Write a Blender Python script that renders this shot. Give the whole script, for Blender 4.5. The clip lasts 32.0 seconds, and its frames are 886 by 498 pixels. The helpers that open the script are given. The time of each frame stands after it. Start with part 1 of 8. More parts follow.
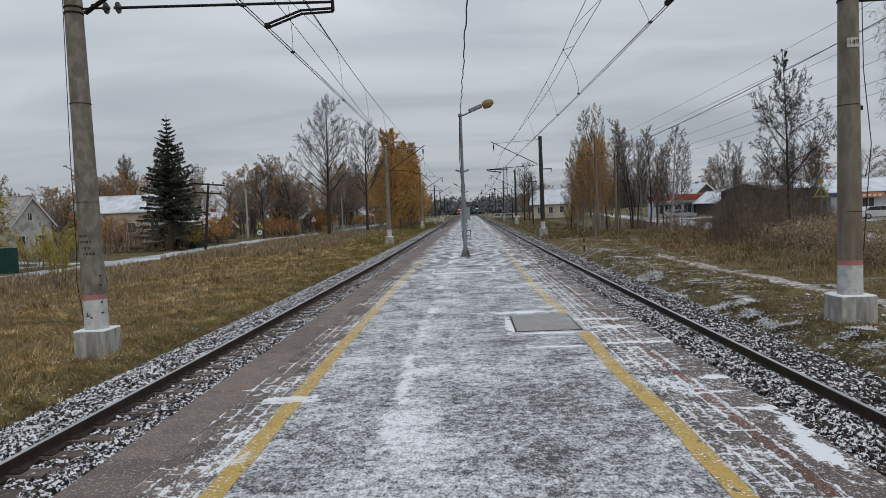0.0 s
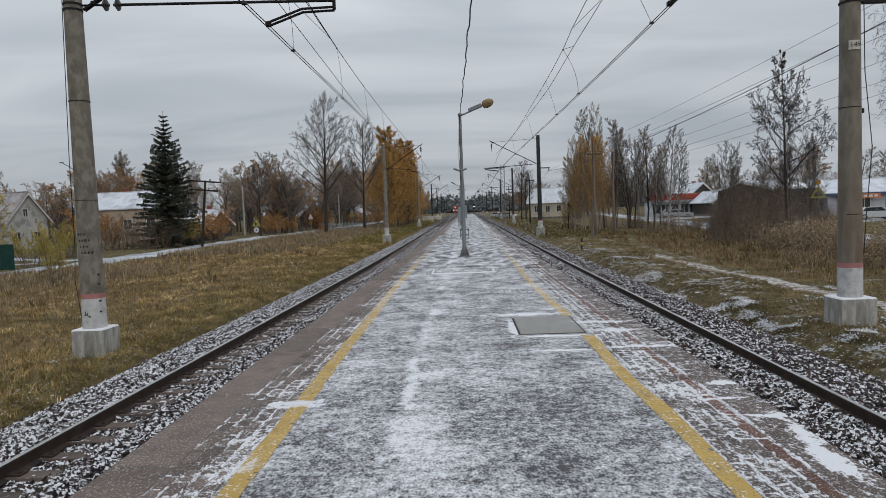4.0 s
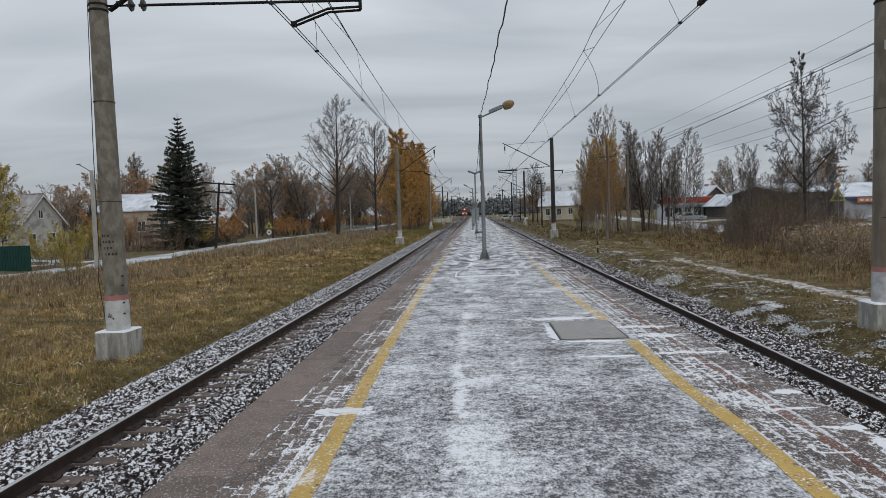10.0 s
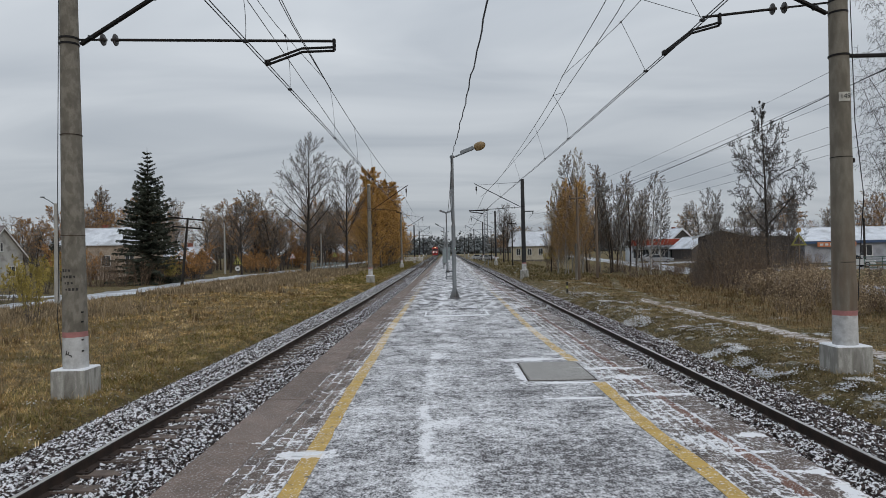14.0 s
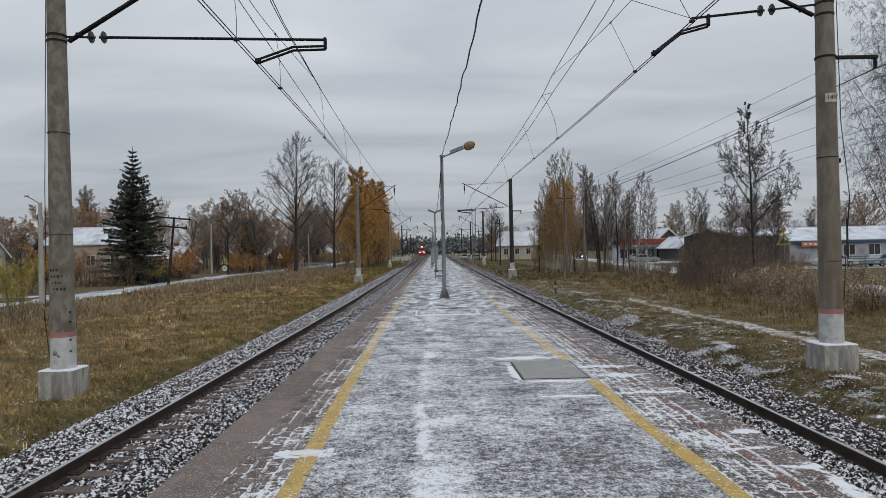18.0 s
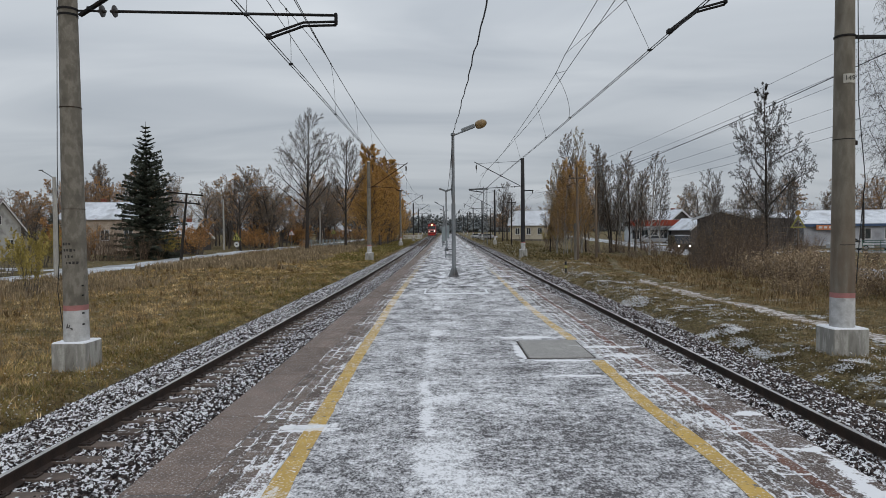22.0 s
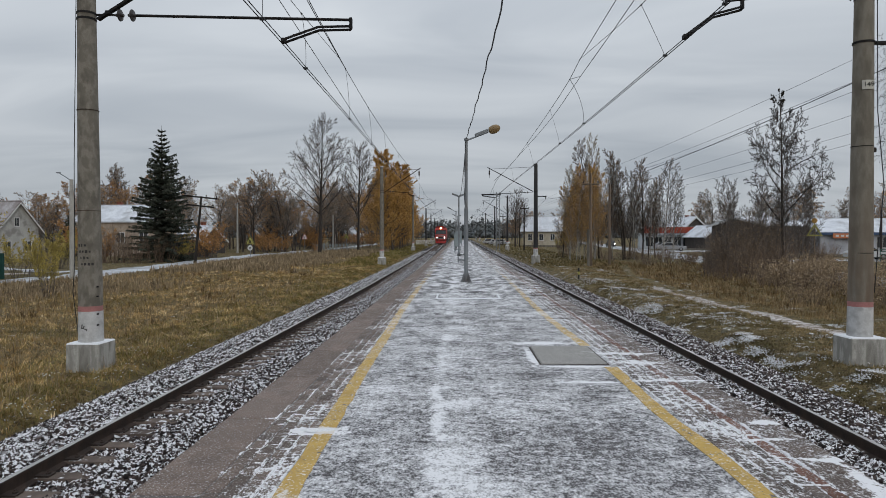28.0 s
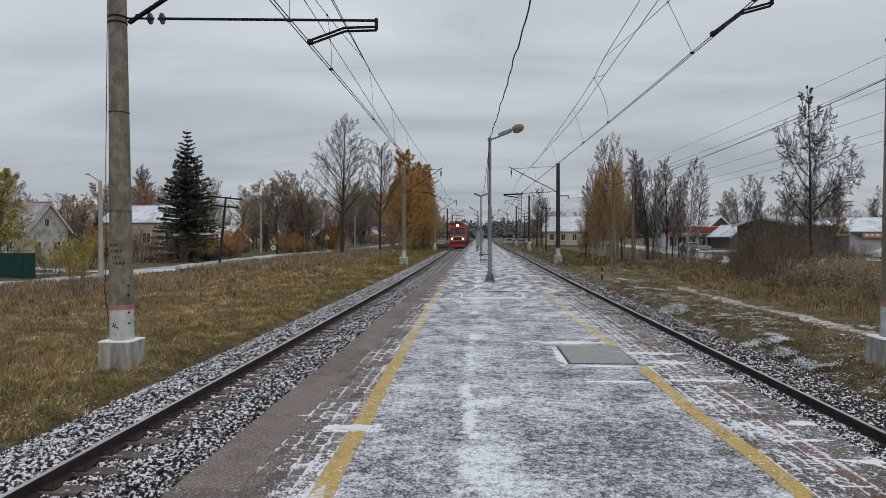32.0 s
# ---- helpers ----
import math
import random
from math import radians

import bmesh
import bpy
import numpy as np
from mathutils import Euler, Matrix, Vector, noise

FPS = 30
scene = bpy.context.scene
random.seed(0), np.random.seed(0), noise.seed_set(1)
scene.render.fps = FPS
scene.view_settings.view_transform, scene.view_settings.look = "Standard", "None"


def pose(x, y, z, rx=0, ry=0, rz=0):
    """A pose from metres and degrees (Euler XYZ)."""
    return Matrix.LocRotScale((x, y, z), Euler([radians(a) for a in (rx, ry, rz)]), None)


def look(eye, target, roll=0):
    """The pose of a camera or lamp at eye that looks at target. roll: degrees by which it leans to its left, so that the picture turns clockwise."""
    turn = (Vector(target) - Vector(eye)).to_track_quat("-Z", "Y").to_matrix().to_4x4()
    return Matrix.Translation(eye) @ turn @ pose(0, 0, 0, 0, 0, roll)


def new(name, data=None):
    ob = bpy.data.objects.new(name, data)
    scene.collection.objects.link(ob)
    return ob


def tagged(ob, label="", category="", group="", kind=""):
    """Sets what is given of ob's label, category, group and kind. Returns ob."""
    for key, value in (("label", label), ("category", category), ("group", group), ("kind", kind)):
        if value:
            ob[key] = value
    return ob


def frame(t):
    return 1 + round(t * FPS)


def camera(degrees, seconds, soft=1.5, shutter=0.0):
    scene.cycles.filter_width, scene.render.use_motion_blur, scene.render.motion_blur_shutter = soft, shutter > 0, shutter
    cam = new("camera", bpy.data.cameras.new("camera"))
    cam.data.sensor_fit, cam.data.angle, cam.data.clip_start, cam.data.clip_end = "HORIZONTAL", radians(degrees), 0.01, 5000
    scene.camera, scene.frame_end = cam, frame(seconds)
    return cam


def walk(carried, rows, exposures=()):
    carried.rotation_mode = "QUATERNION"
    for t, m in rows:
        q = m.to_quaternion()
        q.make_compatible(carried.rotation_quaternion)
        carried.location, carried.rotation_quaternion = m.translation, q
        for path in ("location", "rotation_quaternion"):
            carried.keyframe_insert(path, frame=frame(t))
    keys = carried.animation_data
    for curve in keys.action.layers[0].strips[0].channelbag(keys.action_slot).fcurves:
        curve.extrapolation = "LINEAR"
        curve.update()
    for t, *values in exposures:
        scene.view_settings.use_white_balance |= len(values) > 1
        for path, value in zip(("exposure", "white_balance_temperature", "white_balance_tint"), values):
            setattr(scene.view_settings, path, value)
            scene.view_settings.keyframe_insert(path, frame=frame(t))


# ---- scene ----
# ---------------------------------------------------------------- camera
cam = camera(68.0, 32.0, soft=0.35)
PATH = [
    (0.0, 0.456, -0.234, 1.466, 2.359, -3.002, 2.406),
    (0.5, 0.388, -0.107, 1.452, 2.245, -3.147, 2.117),
    (1.0, 0.307, -0.128, 1.473, 2.198, -3.117, 2.173),
    (1.5, 0.275, -0.187, 1.467, 2.318, -2.992, 2.253),
    (2.0, 0.293, -0.225, 1.495, 2.016, -2.995, 2.207),
    (2.5, 0.332, -0.214, 1.500, 2.303, -3.345, 2.148),
    (3.0, 0.336, -0.191, 1.496, 2.109, -3.075, 2.210),
    (3.5, 0.350, -0.196, 1.504, 2.089, -3.121, 2.128),
    (5.5, 0.400, -0.189, 1.538, 2.019, -3.271, 2.035),
    (6.0, 0.376, -0.191, 1.525, 2.734, -2.994, 2.071),
    (6.5, 0.246, -0.175, 1.512, 3.107, -2.864, 2.000),
    (7.0, 0.015, 0.018, 1.523, 2.806, -3.245, 1.802),
    (7.5, -0.228, -0.049, 1.514, 2.813, -2.711, 2.032),
    (8.0, -0.200, -0.077, 1.532, 2.861, -3.098, 1.862),
    (8.5, -0.075, -0.026, 1.516, 2.977, -3.055, 2.131),
    (9.0, 0.095, -0.031, 1.518, 2.892, -3.146, 2.094),
    (9.5, 0.055, -0.032, 1.514, 2.926, -2.911, 2.000),
    (10.0, 0.010, -0.025, 1.516, 2.894, -2.921, 1.954),
    (10.5, 0.064, -0.026, 1.538, 1.759, -1.763, 0.539),
    (11.0, 0.078, -0.028, 1.542, 1.360, 0.506, 1.204),
    (11.5, 0.046, -0.017, 1.533, 1.190, 0.209, 0.651),
    (12.0, 0.030, -0.028, 1.534, 1.299, 0.396, 0.963),
    (12.5, 0.046, -0.025, 1.529, 1.557, 0.349, 1.384),
    (13.0, 0.043, -0.023, 1.528, 1.455, 0.350, 1.398),
    (13.5, 0.048, -0.011, 1.523, 0.980, 0.362, 1.185),
    (14.0, 0.034, -0.011, 1.524, 0.395, 0.387, 1.175),
    (14.5, 0.027, -0.023, 1.547, -0.259, 0.355, 1.118),
    (16.5, -0.019, -0.040, 1.538, -0.552, 0.403, 1.174),
    (17.0, -0.026, -0.019, 1.537, -0.639, 0.416, 1.144),
    (17.5, -0.046, -0.046, 1.520, -0.755, 0.209, 1.016),
    (18.0, -0.046, -0.024, 1.516, -0.698, 0.338, 1.190),
    (18.5, -0.039, -0.032, 1.518, -0.866, 0.435, 1.092),
    (19.0, -0.045, -0.020, 1.512, -0.477, 0.183, 1.009),
    (19.5, -0.031, -0.024, 1.515, 0.378, 0.410, 1.061),
    (20.0, -0.007, -0.033, 1.521, 1.764, 0.494, 1.208),
    (20.5, -0.003, -0.026, 1.512, 1.105, 0.290, 1.042),
    (21.0, -0.006, -0.037, 1.512, 1.492, 0.611, 1.122),
    (21.5, -0.001, -0.035, 1.515, 1.143, 0.293, 1.043),
    (22.0, 0.003, -0.022, 1.513, 0.295, -1.495, 0.491),
    (22.5, -0.012, -0.023, 1.515, 0.450, 0.112, -2.350),
    (23.0, -0.005, -0.025, 1.517, 2.840, -0.050, 0.596),
    (23.5, 0.007, -0.027, 1.515, -0.267, 0.241, 1.904),
    (24.0, -0.008, -0.021, 1.507, 0.264, -1.008, -0.217),
    (24.5, -0.010, -0.016, 1.516, 1.636, -1.119, 0.185),
    (25.0, -0.020, -0.023, 1.510, 0.960, -0.901, 0.082),
    (25.5, -0.008, -0.007, 1.507, 1.125, -1.145, -0.035),
    (27.5, -0.001, 0.007, 1.501, 1.216, -1.007, 0.034),
    (28.0, -0.000, 0.005, 1.498, 1.382, -1.028, 0.005),
    (28.5, 0.011, 0.002, 1.490, 2.023, -0.926, 0.114),
    (29.0, 0.015, -0.009, 1.487, 2.933, -0.936, 0.109),
    (29.5, -0.073, -0.014, 1.512, 2.994, -1.138, 0.066),
    (30.0, -0.072, -0.029, 1.495, 2.842, -0.905, 0.108),
    (30.5, -0.057, -0.033, 1.501, 3.143, -1.011, 0.031),
    (31.0, -0.076, -0.019, 1.493, 3.027, -0.987, 0.095),
    (31.5, -0.082, -0.028, 1.489, 2.931, -0.909, 0.123),
    (32.0, -0.089, -0.014, 1.487, 3.209, -1.029, 0.065),
]
walk(cam, [(t, pose(x, y, z, 90 + pitch, roll, yaw)) for t, x, y, z, yaw, pitch, roll in PATH])

# ---------------------------------------------------------------- overcast sky and soft sun
SUN_ELEVATION, SUN_AZIMUTH = radians(20), radians(150)
world = bpy.data.worlds.new("overcast_sky")
scene.world = world
world.use_nodes = True
wn, wl = world.node_tree.nodes, world.node_tree.links
wn.clear()


def wnode(kind, **inputs):
    n = wn.new(kind)
    for key, value in inputs.items():
        n.inputs[key.replace("_", " ")].default_value = value
    return n


w_coord = wnode("ShaderNodeTexCoord")
w_sep = wnode("ShaderNodeSeparateXYZ")
wl.new(w_coord.outputs["Generated"], w_sep.inputs[0])
# cloud layer: project the direction on a flat ceiling
w_max = wnode("ShaderNodeMath")
w_max.operation = "MAXIMUM"
w_max.inputs[1].default_value = 0.0
wl.new(w_sep.outputs["Z"], w_max.inputs[0])
w_add = wnode("ShaderNodeMath")
w_add.operation = "ADD"
w_add.inputs[1].default_value = 0.16
wl.new(w_max.outputs[0], w_add.inputs[0])
w_div = wnode("ShaderNodeVectorMath")
w_div.operation = "DIVIDE"
wl.new(w_coord.outputs["Generated"], w_div.inputs[0])
w_comb = wnode("ShaderNodeCombineXYZ")
for k in range(3):
    wl.new(w_add.outputs[0], w_comb.inputs[k])
wl.new(w_comb.outputs[0], w_div.inputs[1])
w_map = wnode("ShaderNodeMapping")
w_map.inputs["Scale"].default_value = (0.55, 1.35, 0.0)
w_map.inputs["Rotation"].default_value = (0, 0, radians(8))
wl.new(w_div.outputs[0], w_map.inputs[0])
w_noise = wnode("ShaderNodeTexNoise", Scale=1.15, Detail=4.5, Roughness=0.48, Distortion=0.7)
wl.new(w_map.outputs[0], w_noise.inputs["Vector"])
w_ramp = wnode("ShaderNodeValToRGB")
w_ramp.color_ramp.elements[0].position, w_ramp.color_ramp.elements[0].color = 0.32, (0.409, 0.45, 0.502, 1)
w_ramp.color_ramp.elements[1].position, w_ramp.color_ramp.elements[1].color = 0.68, (0.586, 0.625, 0.668, 1)
wl.new(w_noise.outputs["Fac"], w_ramp.inputs[0])
# an overcast sky is brighter overhead than at the horizon
w_up = wnode("ShaderNodeMapRange")
w_up.inputs["From Min"].default_value, w_up.inputs["From Max"].default_value = 0.0, 1.0
w_up.inputs["To Min"].default_value, w_up.inputs["To Max"].default_value = 0.82, 1.88
wl.new(w_max.outputs[0], w_up.inputs["Value"])
w_mul = wnode("ShaderNodeVectorMath")
w_mul.operation = "MULTIPLY"
wl.new(w_ramp.outputs["Color"], w_mul.inputs[0])
wl.new(w_up.outputs["Result"], w_mul.inputs[1])
w_sky = wn.new("ShaderNodeTexSky")
w_sky.sky_type, w_sky.sun_disc = "NISHITA", False
w_sky.sun_elevation, w_sky.sun_rotation = SUN_ELEVATION, SUN_AZIMUTH
w_cloud = wnode("ShaderNodeBackground", Strength=1.0)
w_clear = wnode("ShaderNodeBackground", Strength=0.05)
wl.new(w_mul.outputs[0], w_cloud.inputs["Color"])
wl.new(w_sky.outputs["Color"], w_clear.inputs["Color"])
w_mix = wnode("ShaderNodeMixShader")
w_mix.inputs[0].default_value = 0.06
w_out = wnode("ShaderNodeOutputWorld")
wl.new(w_cloud.outputs[0], w_mix.inputs[1])
wl.new(w_clear.outputs[0], w_mix.inputs[2])
wl.new(w_mix.outputs[0], w_out.inputs["Surface"])

sun = new("sun", bpy.data.lights.new("sun", "SUN"))
sun.data.energy, sun.data.angle, sun.data.color = 0.6, radians(25), (1.0, 0.92, 0.82)
sun.matrix_world = look((0, 0, 0), (-math.sin(SUN_AZIMUTH) * math.cos(SUN_ELEVATION), -math.cos(SUN_AZIMUTH) * math.cos(SUN_ELEVATION), -math.sin(SUN_ELEVATION)))
scene.view_settings.exposure = 0.0


# ---------------------------------------------------------------- materials
def nodes_of(name, rough=0.8, metal=0.0, spec=0.3):
    m = bpy.data.materials.new(name)
    m.use_nodes = True
    nt = m.node_tree
    b = nt.nodes["Principled BSDF"]
    b.inputs["Roughness"].default_value, b.inputs["Metallic"].default_value = rough, metal
    b.inputs["Specular IOR Level"].default_value = spec
    return m, nt, b


def node(nt, kind, links=(), **inputs):
    n = nt.nodes.new(kind)
    for key, value in inputs.items():
        n.inputs[key.replace("_", " ")].default_value = value
    for key, socket in links:
        nt.links.new(socket, n.inputs[key])
    return n


def noise_fac(nt, vector, scale, detail=4.0, lo=0.4, hi=0.6, stretch=None, rough=0.55, distort=0.0):
    """Noise between 0 and 1, sharpened between lo and hi."""
    if stretch:
        vector = node(nt, "ShaderNodeMapping", [("Vector", vector)], Scale=stretch).outputs[0]
    n = node(nt, "ShaderNodeTexNoise", [("Vector", vector)], Scale=scale, Detail=detail, Roughness=rough, Distortion=distort)
    r = node(nt, "ShaderNodeMapRange", [("Value", n.outputs["Fac"])], From_Min=lo, From_Max=hi)
    return r.outputs["Result"]


def mixed(nt, fac, a, b, blend="MIX"):
    n = nt.nodes.new("ShaderNodeMix")
    n.data_type, n.blend_type = "RGBA", blend
    for key, v in ((0, fac), (6, a), (7, b)):
        if isinstance(v, (int, float)):
            n.inputs[key].default_value = v
        elif isinstance(v, tuple):
            n.inputs[key].default_value = (*v, 1)
        else:
            nt.links.new(v, n.inputs[key])
    return n.outputs[2]


def math_node(nt, op, a, b=None):
    n = nt.nodes.new("ShaderNodeMath")
    n.operation = op
    for key, v in ((0, a), (1, b)):
        if v is None:
            continue
        if isinstance(v, (int, float)):
            n.inputs[key].default_value = v
        else:
            nt.links.new(v, n.inputs[key])
    return n.outputs[0]


def bump(nt, b, height, strength, distance=0.01):
    n = node(nt, "ShaderNodeBump", [("Height", height)], Strength=strength, Distance=distance)
    nt.links.new(n.outputs[0], b.inputs["Normal"])


def surface(name, c1, c2, scale=6.0, rough=0.8, metal=0.0, grain=60.0, relief=0.3, spread=0.11, dirt=None, spec=0.3, island=0.0, stretch=None, snow=0.0):
    """A plain weathered surface: two tones, fine grain, relief, and optionally dirt stains, tone per piece and lying snow."""
    m, nt, b = nodes_of(name, rough, metal, spec)
    pos = node(nt, "ShaderNodeTexCoord").outputs["Object"]
    col = mixed(nt, noise_fac(nt, pos, scale, 5, 0.5 - spread, 0.5 + spread, stretch), c1, c2)
    fine = noise_fac(nt, pos, grain, 3, 0.3, 0.7)
    col = mixed(nt, math_node(nt, "MULTIPLY", fine, 0.5), col, tuple(0.55 * v for v in c1))
    if dirt:
        col = mixed(nt, math_node(nt, "MULTIPLY", noise_fac(nt, pos, scale * 0.6, 6, 0.50, 0.64, stretch), 0.75), col, dirt)
    if island:
        g = node(nt, "ShaderNodeNewGeometry").outputs["Random Per Island"]
        o = node(nt, "ShaderNodeObjectInfo").outputs["Random"]
        r = math_node(nt, "FRACT", math_node(nt, "ADD", g, o))
        v = node(nt, "ShaderNodeMapRange", [("Value", r)], To_Min=1 - island, To_Max=1 + island).outputs["Result"]
        hsv = node(nt, "ShaderNodeHueSaturation", [("Color", col), ("Value", v)])
        col = hsv.outputs[0]
    if snow:
        wpos = node(nt, "ShaderNodeNewGeometry")
        up = node(nt, "ShaderNodeSeparateXYZ", [("Vector", wpos.outputs["Normal"])]).outputs["Z"]
        up = node(nt, "ShaderNodeMapRange", [("Value", up)], From_Min=0.35, From_Max=0.75).outputs["Result"]
        f = noise_fac(nt, wpos.outputs["Position"], 9.0, 4, 0.62 - 0.25 * snow, 0.70 - 0.25 * snow)
        col = mixed(nt, math_node(nt, "MULTIPLY", f, up), col, (0.80, 0.81, 0.84))
    nt.links.new(col, b.inputs["Base Color"])
    if relief:
        bump(nt, b, fine, relief, 0.004)
    return m


def plain(name, c, rough=0.5, metal=0.0, emit=0.0):
    m, nt, b = nodes_of(name, rough, metal)
    b.inputs["Base Color"].default_value = (*c, 1)
    if emit:
        b.inputs["Emission Color"].default_value, b.inputs["Emission Strength"].default_value = (*c, 1), emit
    return m


def stained(m, low, high, tint):
    """Rust washed down a shaft: streaks of tint that thin out between two heights."""
    nt = m.node_tree
    b = nt.nodes["Principled BSDF"]
    old = b.inputs["Base Color"].links[0].from_socket
    pos = node(nt, "ShaderNodeTexCoord").outputs["Object"]
    z = node(nt, "ShaderNodeSeparateXYZ", [("Vector", pos)]).outputs["Z"]
    fade = node(nt, "ShaderNodeMapRange", [("Value", z)], From_Min=high, From_Max=low).outputs["Result"]
    f = math_node(nt, "MULTIPLY", fade, noise_fac(nt, pos, 7, 5, 0.30, 0.58, (1, 1, 0.14)))
    nt.links.new(mixed(nt, math_node(nt, "MULTIPLY", f, 0.85), old, tint), b.inputs["Base Color"])
    return m


M = {}
M["concrete"] = surface("weathered_concrete", (0.245, 0.222, 0.190), (0.150, 0.134, 0.114), 3.6, 0.92, dirt=(0.075, 0.065, 0.054), stretch=(1, 1, 0.3), grain=38, relief=0.6, spread=0.07)
M["pale_pole"] = surface("pale_concrete_pole", (0.44, 0.43, 0.40), (0.33, 0.32, 0.30), 4.0, 0.9, stretch=(1, 1, 0.4))
M["mast_concrete"] = surface("mottled_spun_concrete", (0.255, 0.232, 0.196), (0.170, 0.154, 0.128), 7.0, 0.92, dirt=(0.110, 0.098, 0.080), stretch=(1, 1, 0.6), grain=48, relief=0.7, spread=0.06)
M["concrete_block"] = surface("cast_concrete", (0.46, 0.45, 0.42), (0.27, 0.262, 0.240), 6.5, 0.92, dirt=(0.095, 0.088, 0.072), snow=1.6, stretch=(1, 1, 0.25), grain=42, relief=0.8, spread=0.06)
M["mast_rusty"] = surface("rust_stained_concrete", (0.250, 0.225, 0.184), (0.185, 0.166, 0.135), 6.0, 0.92, dirt=(0.132, 0.114, 0.090), stretch=(1, 1, 0.35), grain=55, relief=0.6, spread=0.09)
stained(M["mast_rusty"], -0.1, 3.0, (0.148, 0.104, 0.074))
M["mast_white"] = surface("flaking_whitewash", (0.62, 0.62, 0.62), (0.48, 0.48, 0.48), 5, 0.85, dirt=(0.30, 0.29, 0.28))
M["mast_pink"] = surface("faded_red_paint", (0.46, 0.20, 0.19), (0.36, 0.17, 0.16), 6, 0.8)
M["iron"] = surface("painted_black_iron", (0.010, 0.010, 0.011), (0.016, 0.015, 0.015), 8, 0.65, dirt=(0.026, 0.018, 0.015), spec=0.2)
M["rusty_iron"] = surface("rusty_brown_iron", (0.075, 0.046, 0.033), (0.045, 0.032, 0.026), 8, 0.8, dirt=(0.03, 0.026, 0.024), spec=0.2)
M["wire"] = plain("dark_wire", (0.028, 0.029, 0.032), 0.55, 0.3)
M["glass_insulator"] = surface("brown_porcelain", (0.026, 0.021, 0.020), (0.042, 0.036, 0.035), 12, 0.4, spec=0.4)
M["rail_web"] = surface("rusty_rail_steel", (0.060, 0.040, 0.032), (0.035, 0.027, 0.024), 5, 0.75, relief=0.4)
M["rail_head"] = surface("polished_rail_head", (0.62, 0.61, 0.60), (0.45, 0.44, 0.43), 3, 0.34, 0.8, stretch=(6, 0.15, 6))
M["sleeper"] = surface("old_sleeper", (0.170, 0.130, 0.108), (0.106, 0.083, 0.071), 5, 0.92, island=0.30, snow=0.15)
M["pole_wood"] = surface("grey_pole_wood", (0.215, 0.160, 0.118), (0.135, 0.103, 0.078), 4, 0.9, stretch=(1, 1, 0.08))
M["pole_dark"] = surface("tarred_pole_wood", (0.040, 0.034, 0.030), (0.025, 0.021, 0.019), 4, 0.9, stretch=(1, 1, 0.08))
M["pole_black"] = surface("dark_weathered_mast", (0.032, 0.032, 0.035), (0.050, 0.049, 0.049), 3, 0.85, stretch=(1, 1, 0.2))
M["galvanised"] = surface("grey_painted_steel", (0.235, 0.255, 0.27), (0.18, 0.195, 0.21), 5, 0.5, 0.2, dirt=(0.12, 0.10, 0.09), stretch=(1, 1, 0.3))
M["lamp_lens"] = surface("yellowed_lamp_lens", (0.29, 0.195, 0.088), (0.20, 0.13, 0.06), 9, 0.35)
M["sheet_green"] = surface("dark_green_sheet", (0.010, 0.055, 0.045), (0.008, 0.04, 0.034), 2, 0.45)
M["cabinet"] = surface("grey_green_cabinet", (0.27, 0.31, 0.32), (0.22, 0.26, 0.27), 4, 0.5)
M["snow"] = surface("thin_dry_snow", (0.84, 0.85, 0.875), (0.765, 0.78, 0.81), 4, 0.85, grain=120, relief=0.4)


